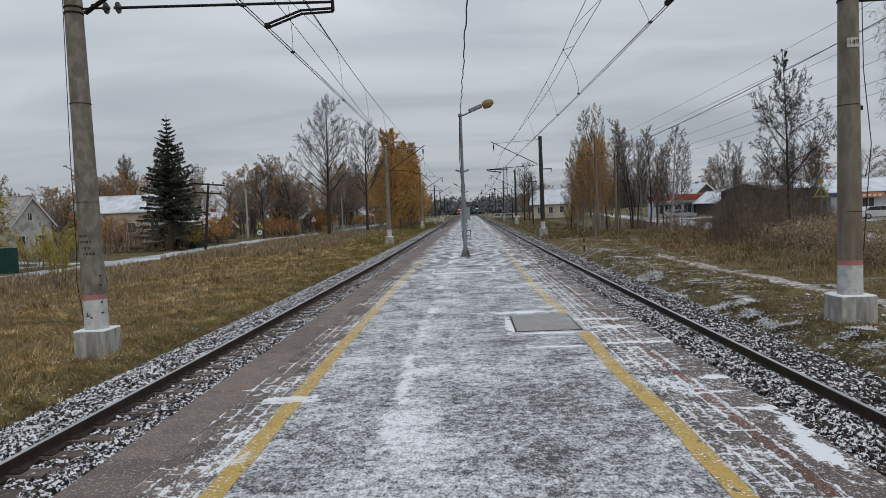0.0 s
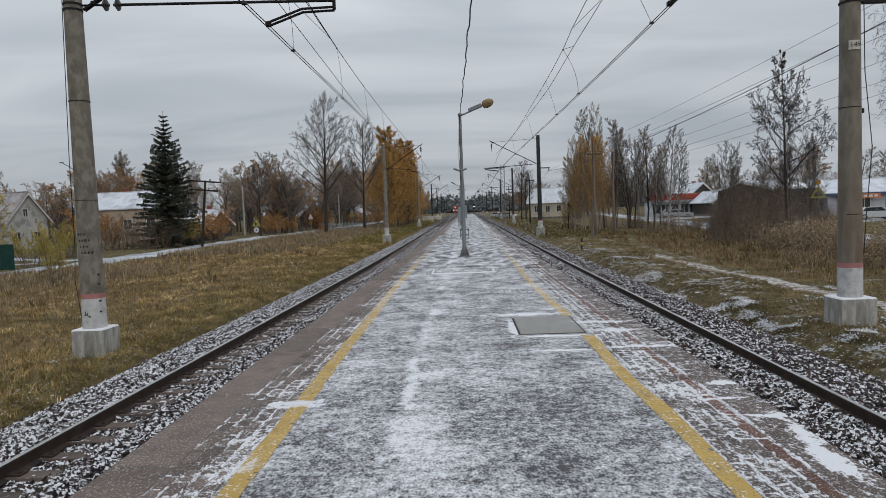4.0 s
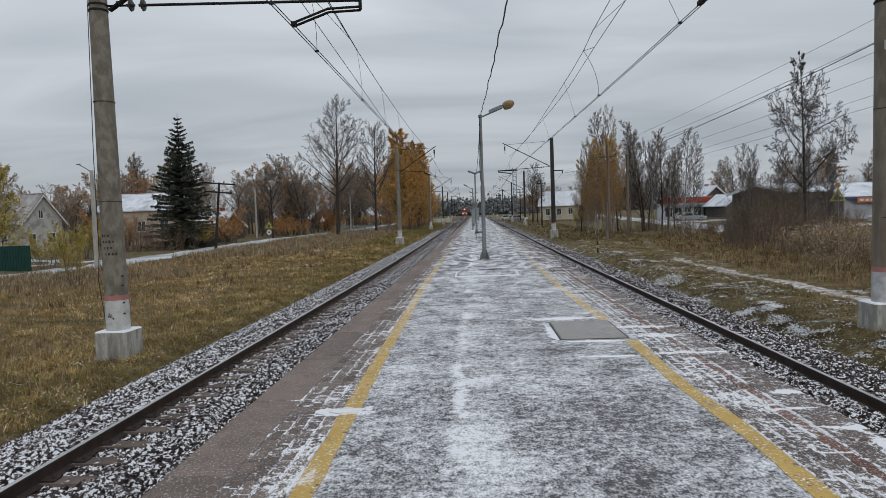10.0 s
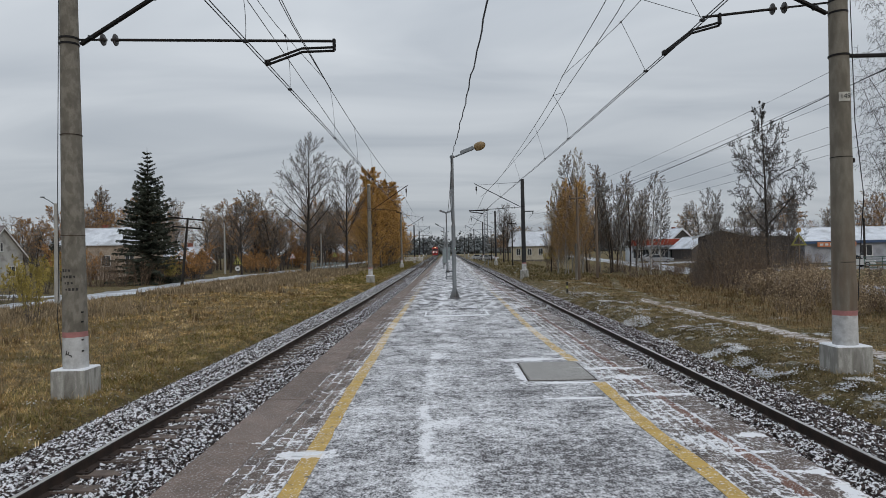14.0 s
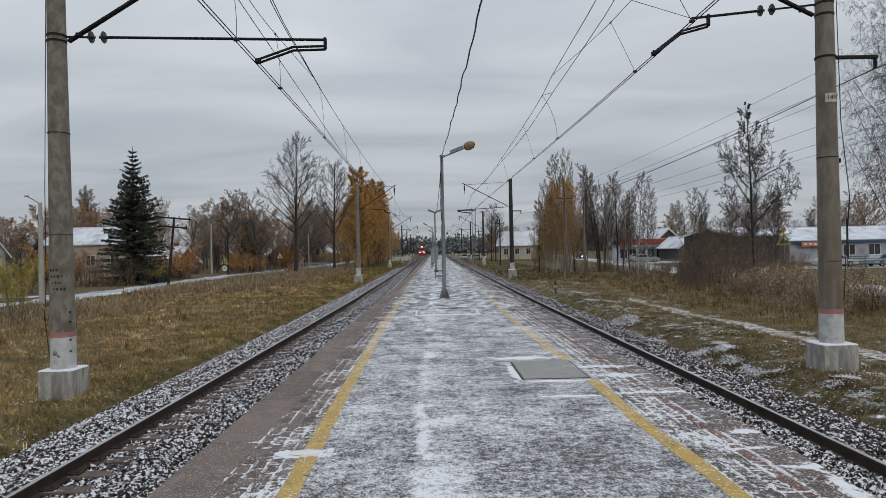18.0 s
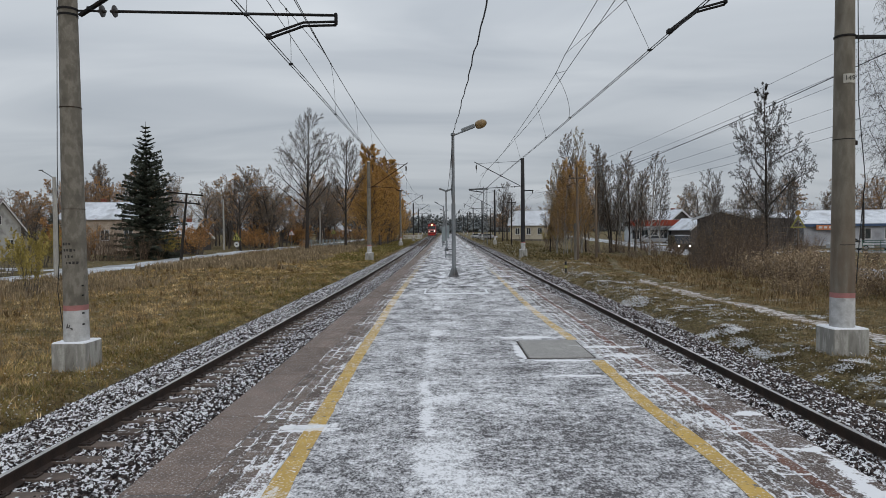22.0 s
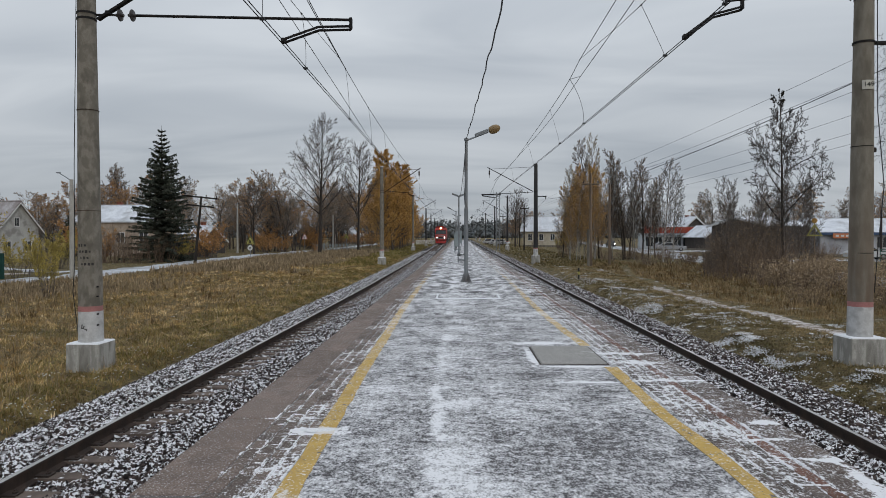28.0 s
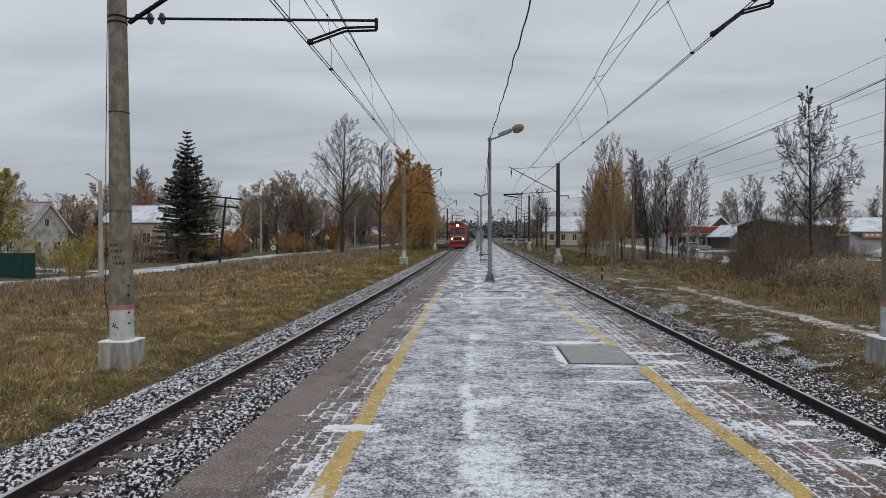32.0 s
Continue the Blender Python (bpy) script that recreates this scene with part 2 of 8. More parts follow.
# ---------------------------------------------------------------- mesh building
class Build:
    """Collects faces of one mesh."""

    def __init__(self):
        self.v, self.f = [], []

    def add(self, verts, faces):
        n = len(self.v)
        self.v.extend(verts)
        self.f.extend([tuple(n + i for i in f) for f in faces])
        return self

    def box(self, a, b, bevel=0.0, m=None):
        """An upright box from corner a to corner b, with chamfered edges."""
        c = [(a[i] + b[i]) / 2 for i in range(3)]
        h = [abs(b[i] - a[i]) / 2 for i in range(3)]
        bevel = min(bevel, 0.45 * min(h) * 2)
        verts, faces = [], []
        if bevel <= 0:
            for sx in (-1, 1):
                for sy in (-1, 1):
                    for sz in (-1, 1):
                        verts.append((c[0] + sx * h[0], c[1] + sy * h[1], c[2] + sz * h[2]))
            faces = [(0, 1, 3, 2), (4, 6, 7, 5), (0, 4, 5, 1), (2, 3, 7, 6), (0, 2, 6, 4), (1, 5, 7, 3)]
        else:
            at = {}
            for s in ((x, y, z) for x in (-1, 1) for y in (-1, 1) for z in (-1, 1)):
                for k in range(3):
                    at[s, k] = len(verts)
                    verts.append(tuple(c[i] + s[i] * (h[i] - (0 if i == k else bevel)) for i in range(3)))
            for k in range(3):
                i, j = [q for q in range(3) if q != k]
                for sk in (-1, 1):
                    loop = []
                    for si, sj in ((-1, -1), (1, -1), (1, 1), (-1, 1)):
                        s = [0, 0, 0]
                        s[k], s[i], s[j] = sk, si, sj
                        loop.append(at[tuple(s), k])
                    faces.append(loop)
                for si in (-1, 1):
                    for sj in (-1, 1):
                        s0, s1 = [0, 0, 0], [0, 0, 0]
                        s0[i], s0[j], s0[k] = si, sj, -1
                        s1[i], s1[j], s1[k] = si, sj, 1
                        faces.append([at[tuple(s0), i], at[tuple(s1), i], at[tuple(s1), j], at[tuple(s0), j]])
            for s in ((x, y, z) for x in (-1, 1) for y in (-1, 1) for z in (-1, 1)):
                faces.append([at[s, 0], at[s, 1], at[s, 2]])
            out = []
            for f in faces:
                p = [Vector(verts[i]) for i in f]
                n = (p[1] - p[0]).cross(p[2] - p[0])
                mid = sum(p, Vector()) / len(p) - Vector(c)
                out.append(tuple(f) if n.dot(mid) > 0 else tuple(reversed(f)))
            faces = out
        if m is not None:
            verts = [tuple(m @ Vector(v)) for v in verts]
        return self.add(verts, faces)

    def tube(self, pts, radii, sides=6, caps=True):
        """A round bar along points; radii is one number or one a point."""
        pts = [Vector(p) for p in pts]
        if not isinstance(radii, (list, tuple)):
            radii = [radii] * len(pts)
        n0, verts, faces = 0, [], []
        prev = None
        for k, p in enumerate(pts):
            d = (pts[min(k + 1, len(pts) - 1)] - pts[max(k - 1, 0)])
            d = d.normalized() if d.length > 1e-9 else Vector((0, 0, 1))
            if prev is None:
                u = d.orthogonal().normalized()
            else:
                u = prev - d * prev.dot(d)
                u = u.normalized() if u.length > 1e-6 else d.orthogonal().normalized()
            prev = u
            w = d.cross(u)
            for i in range(sides):
                a = 2 * math.pi * i / sides
                verts.append(tuple(p + (u * math.cos(a) + w * math.sin(a)) * radii[k]))
        for k in range(len(pts) - 1):
            for i in range(sides):
                j = (i + 1) % sides
                faces.append((k * sides + i, k * sides + j, (k + 1) * sides + j, (k + 1) * sides + i))
        if caps:
            faces.append(tuple(reversed(range(sides))))
            faces.append(tuple((len(pts) - 1) * sides + i for i in range(sides)))
        return self.add(verts, faces)

    def lathe(self, profile, sides=16, m=None):
        """A turned body: profile of (radius, height), about z, moved by m."""
        m = m or Matrix()
        verts, faces = [], []
        for r, z in profile:
            for i in range(sides):
                a = 2 * math.pi * i / sides
                verts.append(tuple(m @ Vector((r * math.cos(a), r * math.sin(a), z))))
        for k in range(len(profile) - 1):
            for i in range(sides):
                j = (i + 1) % sides
                faces.append((k * sides + i, k * sides + j, (k + 1) * sides + j, (k + 1) * sides + i))
        faces.append(tuple(reversed(range(sides))))
        faces.append(tuple((len(profile) - 1) * sides + i for i in range(sides)))
        return self.add(verts, faces)

    def prism(self, outline, y0, y1, m=None):
        """An outline in x, z drawn out from y0 to y1."""
        m = m or Matrix()
        n = len(outline)
        verts = [tuple(m @ Vector((x, y0, z))) for x, z in outline] + [tuple(m @ Vector((x, y1, z))) for x, z in outline]
        faces = [tuple(range(n)), tuple(reversed(range(n, 2 * n)))]
        faces += [(i, i + n, (i + 1) % n + n, (i + 1) % n) for i in range(n)]
        return self.add(verts, faces)

    def mesh(self, name, sharp=35):
        me = bpy.data.meshes.new(name)
        me.from_pydata(self.v, [], self.f)
        if sharp:
            me.polygons.foreach_set("use_smooth", [True] * len(me.polygons))
            me.set_sharp_from_angle(angle=radians(sharp))
        me.update()
        return me


def numpy_mesh(name, verts, faces):
    """A mesh from arrays of places and of equal-sided faces."""
    me = bpy.data.meshes.new(name)
    verts, faces = np.asarray(verts, np.float32), np.asarray(faces, np.int32)
    k = faces.shape[1]
    me.vertices.add(len(verts))
    me.vertices.foreach_set("co", verts.ravel())
    me.loops.add(faces.size)
    me.loops.foreach_set("vertex_index", faces.ravel())
    me.polygons.add(len(faces))
    me.polygons.foreach_set("loop_start", np.arange(0, faces.size, k, dtype=np.int32))
    me.polygons.foreach_set("loop_total", np.full(len(faces), k, np.int32))
    me.update(calc_edges=True)
    me.validate()
    return me


def part(name, shape, material, parent=None, label="", m=None, sharp=35):
    """Link a Build or a mesh as one object under a thing or a part."""
    me = shape.mesh(name, sharp) if isinstance(shape, Build) else shape
    if material is not None and not me.materials:
        me.materials.append(material)
    ob = new(name, me)
    if parent is not None:
        ob.parent = parent
    if m is not None:
        ob.matrix_basis = m
    if label:
        ob["label"] = label
    return ob


def thing(name, label, category, m=None, group="", kind=""):
    """An empty at the base of a thing, which holds its parts."""
    ob = new(name)
    ob.empty_display_size = 0.2
    if m is not None:
        ob.matrix_basis = m
    return tagged(ob, label, category, group, kind)


# ---------------------------------------------------------------- the lie of the land
RAIL = -1.0          # rail heads, below the platform's surface at 0
LEFT, RIGHT = -3.885, 4.25   # track centre lines
GAUGE = 0.797        # centre line to the middle of a rail head


def rise(y):
    """The line climbs gently in the distance."""
    u = np.clip(np.asarray(y, float) - 30, 0, 450)
    return 0.0045 * u * u / (u + 12)


def drift(y):
    """The left track swings slowly to the left in the distance."""
    u = np.clip(np.asarray(y, float) - 30, 0, 900)
    return np.where(u < 102, -0.00006 * u * u, -0.62 - 0.0100 * (u - 102))


def land(x, y):
    """Height of the natural ground."""
    x, y = np.asarray(x, float), np.asarray(y, float)
    z = -1.27 + rise(y) + 0.05 * np.sin(x * 0.55 + 1.3) * np.cos(y * 0.31) + 0.035 * np.sin(x * 1.7 + y * 0.9)
    bed = np.clip((np.minimum(x + 6.9, 8.0 - x)) / 0.8, 0, 1)
    z = z * (1 - bed) + (-1.55 + rise(y)) * bed
    bank = np.clip((x - 13) / 6, 0, 1) * np.clip((60 - y) / 30, 0, 1)
    return z + 0.25 * bank


def land_z(x, y):
    return float(land(x, y))


# ---------------------------------------------------------------- ground
def ground_material():
    m, nt, b = nodes_of("dry_grass_ground", 0.95, 0, 0.1)
    pos = node(nt, "ShaderNodeNewGeometry").outputs["Position"]
    col = mixed(nt, noise_fac(nt, pos, 0.35, 5, 0.4, 0.6), (0.150, 0.115, 0.058), (0.095, 0.084, 0.037))
    col = mixed(nt, noise_fac(nt, pos, 2.3, 5, 0.42, 0.62), col, (0.22, 0.17, 0.09))
    col = mixed(nt, noise_fac(nt, pos, 11.0, 4, 0.5, 0.62), col, (0.075, 0.057, 0.034))
    # thin snow on the open ground beside the right track
    x = node(nt, "ShaderNodeSeparateXYZ", [("Vector", pos)]).outputs["X"]
    side = node(nt, "ShaderNodeMapRange", [("Value", x)], From_Min=6.5, From_Max=8.0).outputs["Result"]
    side = math_node(nt, "MULTIPLY", side, node(nt, "ShaderNodeMapRange", [("Value", x)], From_Min=15.0, From_Max=10.0).outputs["Result"])
    s = noise_fac(nt, pos, 0.8, 5, 0.57, 0.63)
    s = math_node(nt, "MULTIPLY", math_node(nt, "MULTIPLY", s, noise_fac(nt, pos, 5.0, 5, 0.45, 0.55)), side)
    few = math_node(nt, "MULTIPLY", noise_fac(nt, pos, 3.0, 5, 0.66, 0.72), 0.7)
    col = mixed(nt, math_node(nt, "MAXIMUM", s, few), col, (0.72, 0.75, 0.79))
    nt.links.new(col, b.inputs["Base Color"])
    bump(nt, b, noise_fac(nt, pos, 14, 5, 0.3, 0.7), 0.8, 0.05)
    return m


M["ground"] = ground_material()
xs = np.concatenate([np.linspace(-1600, -120, 16), np.linspace(-110, -34, 24), np.linspace(-32, -6.9, 40), np.linspace(-6.6, 8.4, 26), np.linspace(8.8, 34, 44), np.linspace(36, 120, 26), np.linspace(140, 1600, 16)])
ys = np.concatenate([np.linspace(-1200, -60, 10), np.linspace(-50, 4, 20), np.linspace(5, 60, 100), np.linspace(62, 200, 70), np.linspace(210, 600, 40), np.linspace(650, 2600, 20)])
gx, gy = np.meshgrid(xs, ys)
gv = np.stack([gx, gy, land(gx, gy)], -1).reshape(-1, 3)
nx = len(xs)
gi = (np.arange(len(ys) - 1)[:, None] * nx + np.arange(nx - 1)[None, :]).ravel()
gf = np.stack([gi, gi + 1, gi + nx + 1, gi + nx], -1)
ground_mesh = numpy_mesh("ground", gv, gf)
ground_mesh.polygons.foreach_set("use_smooth", [True] * len(gf))
tagged(part("ground", ground_mesh, M["ground"]), "flat ground with dry yellow-brown autumn grass", "ground", kind="structure")


def ribbon(name, line, width, material, label, category, lift=0.03, crown=0.02, ragged=0.1, step=1.0, on_land=True):
    """A lane laid on the land along points (x, y)."""
    pts = []
    for (x0, y0), (x1, y1) in zip(line, line[1:]):
        n = max(1, int(math.hypot(x1 - x0, y1 - y0) / step))
        pts += [(x0 + (x1 - x0) * k / n, y0 + (y1 - y0) * k / n) for k in range(n)]
    pts.append(line[-1])
    rng = random.Random(name)
    verts, faces = [], []
    for k, (x, y) in enumerate(pts):
        a, c = pts[max(k - 1, 0)], pts[min(k + 1, len(pts) - 1)]
        d = Vector((c[0] - a[0], c[1] - a[1], 0)).normalized()
        side = Vector((d.y, -d.x, 0))
        for j, s in enumerate((-0.5, -0.2, 0.2, 0.5)):
            w = width * s + (rng.uniform(-ragged, ragged) if abs(s) == 0.5 else 0)
            px, py = x + side.x * w, y + side.y * w
            z = land_z(px, py) if on_land else 0
            verts.append((px, py, z + lift + (crown if abs(s) < 0.5 else -0.02)))
    for k in range(len(pts) - 1):
        for j in range(3):
            faces.append((4 * k + j, 4 * k + j + 1, 4 * k + 5 + j, 4 * k + 4 + j))
    ob = part(name, Build().add(verts, faces), material)
    return tagged(ob, label, category, kind="structure")


M["road_snow"] = surface("snow_dusted_asphalt", (0.62, 0.65, 0.69), (0.36, 0.37, 0.39), 0.6, 0.85, grain=8, spread=0.12, dirt=(0.16, 0.155, 0.15), stretch=(1, 0.25, 1))
M["path_snow"] = surface("snowy_trodden_path", (0.657, 0.620, 0.605), (0.180, 0.140, 0.096), 5.0, 0.9, grain=16, relief=0.8, spread=0.06, dirt=(0.170, 0.125, 0.082))
ribbon("road", [(-33.5, 29), (-28.9, 37.5), (-27.8, 41.5), (-26.8, 46), (-26.9, 50), (-27.6, 60), (-27.8, 70), (-28.5, 84), (-28.3, 94), (-26.6, 106), (-25.7, 125), (-25.1, 157), (-24, 330)], 3.6, M["road_snow"], "narrow asphalt lane dusted with snow beside the field", "road", ragged=0.35)
ribbon("side_road", [(-28.3, 50.4), (-34.0, 51.8), (-43, 57.5), (-90, 75)], 2.4, M["road_snow"], "side lane with thin snow towards the houses", "road", ragged=0.3)
ribbon("yard", [(-33.0, 46.5), (-40.0, 51.0), (-52.0, 58.0)], 4.5, M["path_snow"], "snow-speckled yard before the village house", "yard", lift=0.03, crown=0.0, ragged=0.4, step=0.8)
ribbon("footpath", [(10.2, 5), (10.7, 14), (10.8, 20), (10.6, 27), (10.75, 36)], 0.64, M["path_snow"], "trodden footpath holding thin snow in the dry grass", "path", lift=0.035, crown=0.0, ragged=0.16, step=0.22)
ribbon("road", [(15.5, -60), (21.2, 0), (26.5, 56), (30.1, 94), (40.2, 200), (59.2, 400)], 5.0, M["road_snow"], "asphalt road dusted with snow behind the thicket", "road", ragged=0.3)
ribbon("yard", [(33, 112), (44, 116), (60, 114)], 11.0, M["road_snow"], "snow-dusted yard in front of the shop", "yard", ragged=0.4, lift=0.045)
ribbon("yard", [(31, 75), (45, 75), (75, 76)], 7.0, M["road_snow"], "snow-dusted yard in front of the long building", "yard", ragged=0.4, lift=0.045)


# ---------------------------------------------------------------- tracks
def rail_outline(w=1.0):
    """Half of a rail's section, from foot to head."""
    return [(-0.075, -0.18), (0.075, -0.18), (0.075, -0.168), (0.010, -0.145), (0.010, -0.045), (0.036, -0.034), (0.037, -0.006), (0.030, 0.0), (-0.030, 0.0), (-0.037, -0.006), (-0.036, -0.034), (-0.010, -0.045), (-0.010, -0.145), (-0.075, -0.168)]


Y_STEPS = [-40, -10, 0, 5, 10, 20] + list(range(30, 760, 6)) + [800, 1000]


def rail(centre, bend, parent):
    o = rail_outline()
    n = len(o)
    b = Build()
    verts = []
    for y in Y_STEPS:
        dx = float(drift(y)) if bend else 0.0
        verts += [(centre + dx + x, y, RAIL + float(rise(y)) + z) for x, z in o]
    faces = [(k * n + i, k * n + (i + 1) % n, (k + 1) * n + (i + 1) % n, (k + 1) * n + i) for k in range(len(Y_STEPS) - 1) for i in range(n)]
    me = b.add(verts, [tuple(reversed(f)) for f in faces]).mesh("rail", 30)
    me.materials.append(M["rail_web"])
    me.materials.append(M["rail_head"])
    for p in me.polygons:
        if (p.index % n) in (7,):
            p.material_index = 1
    return part("rail", me, None, parent)


def sleeper_mesh():
    b = Build()
    o = [(-0.13, -0.19), (0.13, -0.19), (0.105, 0.0), (-0.105, 0.0)]
    verts = [(sx, x, z) for sx in (-1.35, 1.35) for x, z in o]
    b.add(verts, [(0, 3, 2, 1), (4, 5, 6, 7), (0, 1, 5, 4), (1, 2, 6, 5), (2, 3, 7, 6), (3, 0, 4, 7)])
    return b.mesh("sleeper", 0)


def fastening_mesh():
    b = Build()
    b.box((-0.17, -0.07, 0.0), (0.17, 0.07, 0.02), 0.004)
    for sx in (-0.125, 0.125):
        b.box((sx - 0.022, -0.025, 0.02), (sx + 0.022, 0.025, 0.038), 0.005)
        b.tube([(sx, 0, 0.036), (sx, 0, 0.058)], 0.012, 6)
    return b.mesh("fastening", 0)


SLEEPER, FASTEN = sleeper_mesh(), fastening_mesh()
SLEEPER.materials.append(M["sleeper"])
FASTEN.materials.append(M["rail_web"])


def track(name, centre, bend, label):
    t = thing(name, label, "railway track", kind="structure")
    rail(centre - GAUGE, bend, t)
    rail(centre + GAUGE, bend, t)
    return t


track_left = track("track_left", LEFT, True, "single railway track of worn steel rails on sleepers")
track_right = track("track_right", RIGHT, False, "railway track of worn steel rails beside the platform")


# ---------------------------------------------------------------- ballast
M["bed"] = surface("ballast_bed", (0.034, 0.028, 0.027), (0.017, 0.014, 0.014), 14, 0.95, grain=40, relief=0.8, snow=0.18)


def stone_material():
    m, nt, b = nodes_of("ballast_stone", 0.9, 0, 0.2)
    g = node(nt, "ShaderNodeNewGeometry")
    r = g.outputs["Random Per Island"]
    col = mixed(nt, r, (0.010, 0.008, 0.008), (0.092, 0.068, 0.062))
    up = node(nt, "ShaderNodeSeparateXYZ", [("Vector", g.outputs["Normal"])]).outputs["Z"]
    up = node(nt, "ShaderNodeMapRange", [("Value", up)], From_Min=0.22, From_Max=0.42).outputs["Result"]
    pick = math_node(nt, "MULTIPLY", noise_fac(nt, g.outputs["Position"], 4.0, 4, 0.33, 0.46), noise_fac(nt, g.outputs["Position"], 17.0, 3, 0.480, 0.520))
    own = node(nt, "ShaderNodeMapRange", [("Value", r)], From_Min=0.16, From_Max=0.24).outputs["Result"]
    east = node(nt, "ShaderNodeSeparateXYZ", [("Vector", g.outputs["Position"])]).outputs["X"]
    blown = node(nt, "ShaderNodeMapRange", [("Value", east)], From_Min=5.0, From_Max=5.7, To_Min=0.0, To_Max=0.42).outputs["Result"]
    for x0, x1, y0, y1 in ((-4.9, -4.5, 0.0, 0.10), (-2.2, -1.9, 0.0, -0.10), (4.3, 4.9, 0.0, -0.20), (2.4, 2.5, 0.0, 0.20)):
        blown = math_node(nt, "ADD", blown, node(nt, "ShaderNodeMapRange", [("Value", east)], From_Min=x0, From_Max=x1, To_Min=y0, To_Max=y1).outputs["Result"])
    kept = math_node(nt, "GREATER_THAN", math_node(nt, "FRACT", math_node(nt, "MULTIPLY", r, 7.31)), blown)
    f = math_node(nt, "MULTIPLY", math_node(nt, "MULTIPLY", up, pick), math_node(nt, "MULTIPLY", own, kept))
    col = mixed(nt, f, col, (0.80, 0.805, 0.835))
    nt.links.new(col, b.inputs["Base Color"])
    return m


M["stone"] = stone_material()


def ballast_profile(centre, outer):
    """Cross-section of a ballast bed, as (offset from the centre line, height under the rail head)."""
    s = -1 if outer < 0 else 1
    if s > 0:
        return [(-1.75, -0.190), (-0.9, -0.172), (0, -0.168), (0.9, -0.172), (1.35, -0.172), (1.75, -0.205), (2.4, -0.36), (3.0, -0.62)]
    return [(-s * 1.75, -0.190), (-s * 0.9, -0.178), (0, -0.182), (s * 0.14, -0.190), (s * 0.30, -0.220), (s * 0.92, -0.218), (s * 1.10, -0.186), (s * 1.35, -0.176), (s * 1.75, -0.205), (s * 2.4, -0.36), (s * 3.0, -0.62)]


def bed(centre, bend, outer, parent):
    prof = ballast_profile(centre, outer)
    n = len(prof)
    ylist = [-40] + list(range(0, 60, 2)) + list(range(60, 200, 10)) + [200, 260, 330, 420, 520, 640, 800, 1000]
    verts = [(centre + (float(drift(y)) if bend else 0) + x, y, RAIL + float(rise(y)) + z) for y in ylist for x, z in prof]
    faces = [(k * n + i, k * n + i + 1, (k + 1) * n + i + 1, (k + 1) * n + i) for k in range(len(ylist) - 1) for i in range(n - 1)]
    if outer < 0:
        faces = [tuple(reversed(f)) for f in faces]
    part("ballast_bed", Build().add(verts, faces), M["bed"], parent)


bed(LEFT, True, -1, track_left)
bed(RIGHT, False, 1, track_right)


def stones(rng, count, centre, bend, outer, y0, y1, size):
    """Loose stones over a bed: deformed octahedra, one mesh."""
    prof = np.array(ballast_profile(centre, outer))
    order = np.argsort(prof[:, 0])
    u = rng.random(count)
    y = y0 * (y1 / y0) ** u if y0 > 0 else y0 + (y1 - y0) * u
    lo, hi = prof[:, 0].min() + 0.05, prof[:, 0].max() - 0.25
    x = rng.uniform(lo, hi, count)
    z = np.interp(x, prof[order, 0], prof[order, 1])
    # none on the sleepers' tops
    z = RAIL + rise(y) + z
    base = np.array([(1, 0, 0), (0, 1, 0), (-1, 0, 0), (0, -1, 0), (0, 0, 0.9), (0, 0, -0.9), (0.62, 0.62, 0.45), (-0.62, -0.62, 0.45)])[:6]
    tri = np.array([(0, 1, 4), (1, 2, 4), (2, 3, 4), (3, 0, 4), (1, 0, 5), (2, 1, 5), (3, 2, 5), (0, 3, 5)])
    s = size * rng.uniform(0.6, 1.35, (count, 1, 1)) * rng.uniform(0.75, 1.25, (count, 1, 3))
    v = base[None] * s * rng.uniform(0.75, 1.25, (count, 6, 1)) + rng.normal(0, 0.10, (count, 6, 3)) * size
    q = rng.normal(size=(count, 4))
    q /= np.linalg.norm(q, axis=1, keepdims=True)
    w, a, b2, c = q.T
    rot = np.stack([1 - 2 * (b2 * b2 + c * c), 2 * (a * b2 - c * w), 2 * (a * c + b2 * w), 2 * (a * b2 + c * w), 1 - 2 * (a * a + c * c), 2 * (b2 * c - a * w), 2 * (a * c - b2 * w), 2 * (b2 * c + a * w), 1 - 2 * (a * a + b2 * b2)], -1).reshape(-1, 3, 3)
    v = np.einsum("nij,nkj->nki", rot, v)
    cx = centre + x + (drift(y) if bend else 0)
    v += np.stack([cx, y, z + 0.012], -1)[:, None]
    keep = ~((np.abs(np.abs(x) - GAUGE) < 0.10))
    on = (np.abs(x) < 1.38) & (np.abs(((y + 0.275) % 0.55) - 0.275) < 0.115)
    tie = np.round(y / 0.55)
    lot, lot2 = np.abs(np.sin(tie * 12.9898)) * 43.7 % 1.0, np.abs(np.sin(tie * 78.233)) * 23.1 % 1.0
    bare = np.where((x * outer > 0.16 + 0.26 * lot) & (x * outer < 1.0), np.where(lot2 > 0.15, 0.97, 0.5), 0.0)
    if outer > 0:
        bare = np.zeros(count)
    keep &= ~(on & (rng.random(count) < bare))
    v[:, :, 2] += np.where(on & ((x * outer < 0.16 + 0.26 * lot) | (x * outer > 1.0)), 0.012 if outer < 0 else 0.026, 0.0)[:, None] + rng.uniform(0.0, 0.016, count)[:, None]
    v = v[keep]
    f = (np.arange(len(v))[:, None, None] * 6 + tri[None]).reshape(-1, 3)
    return v.reshape(-1, 3), f


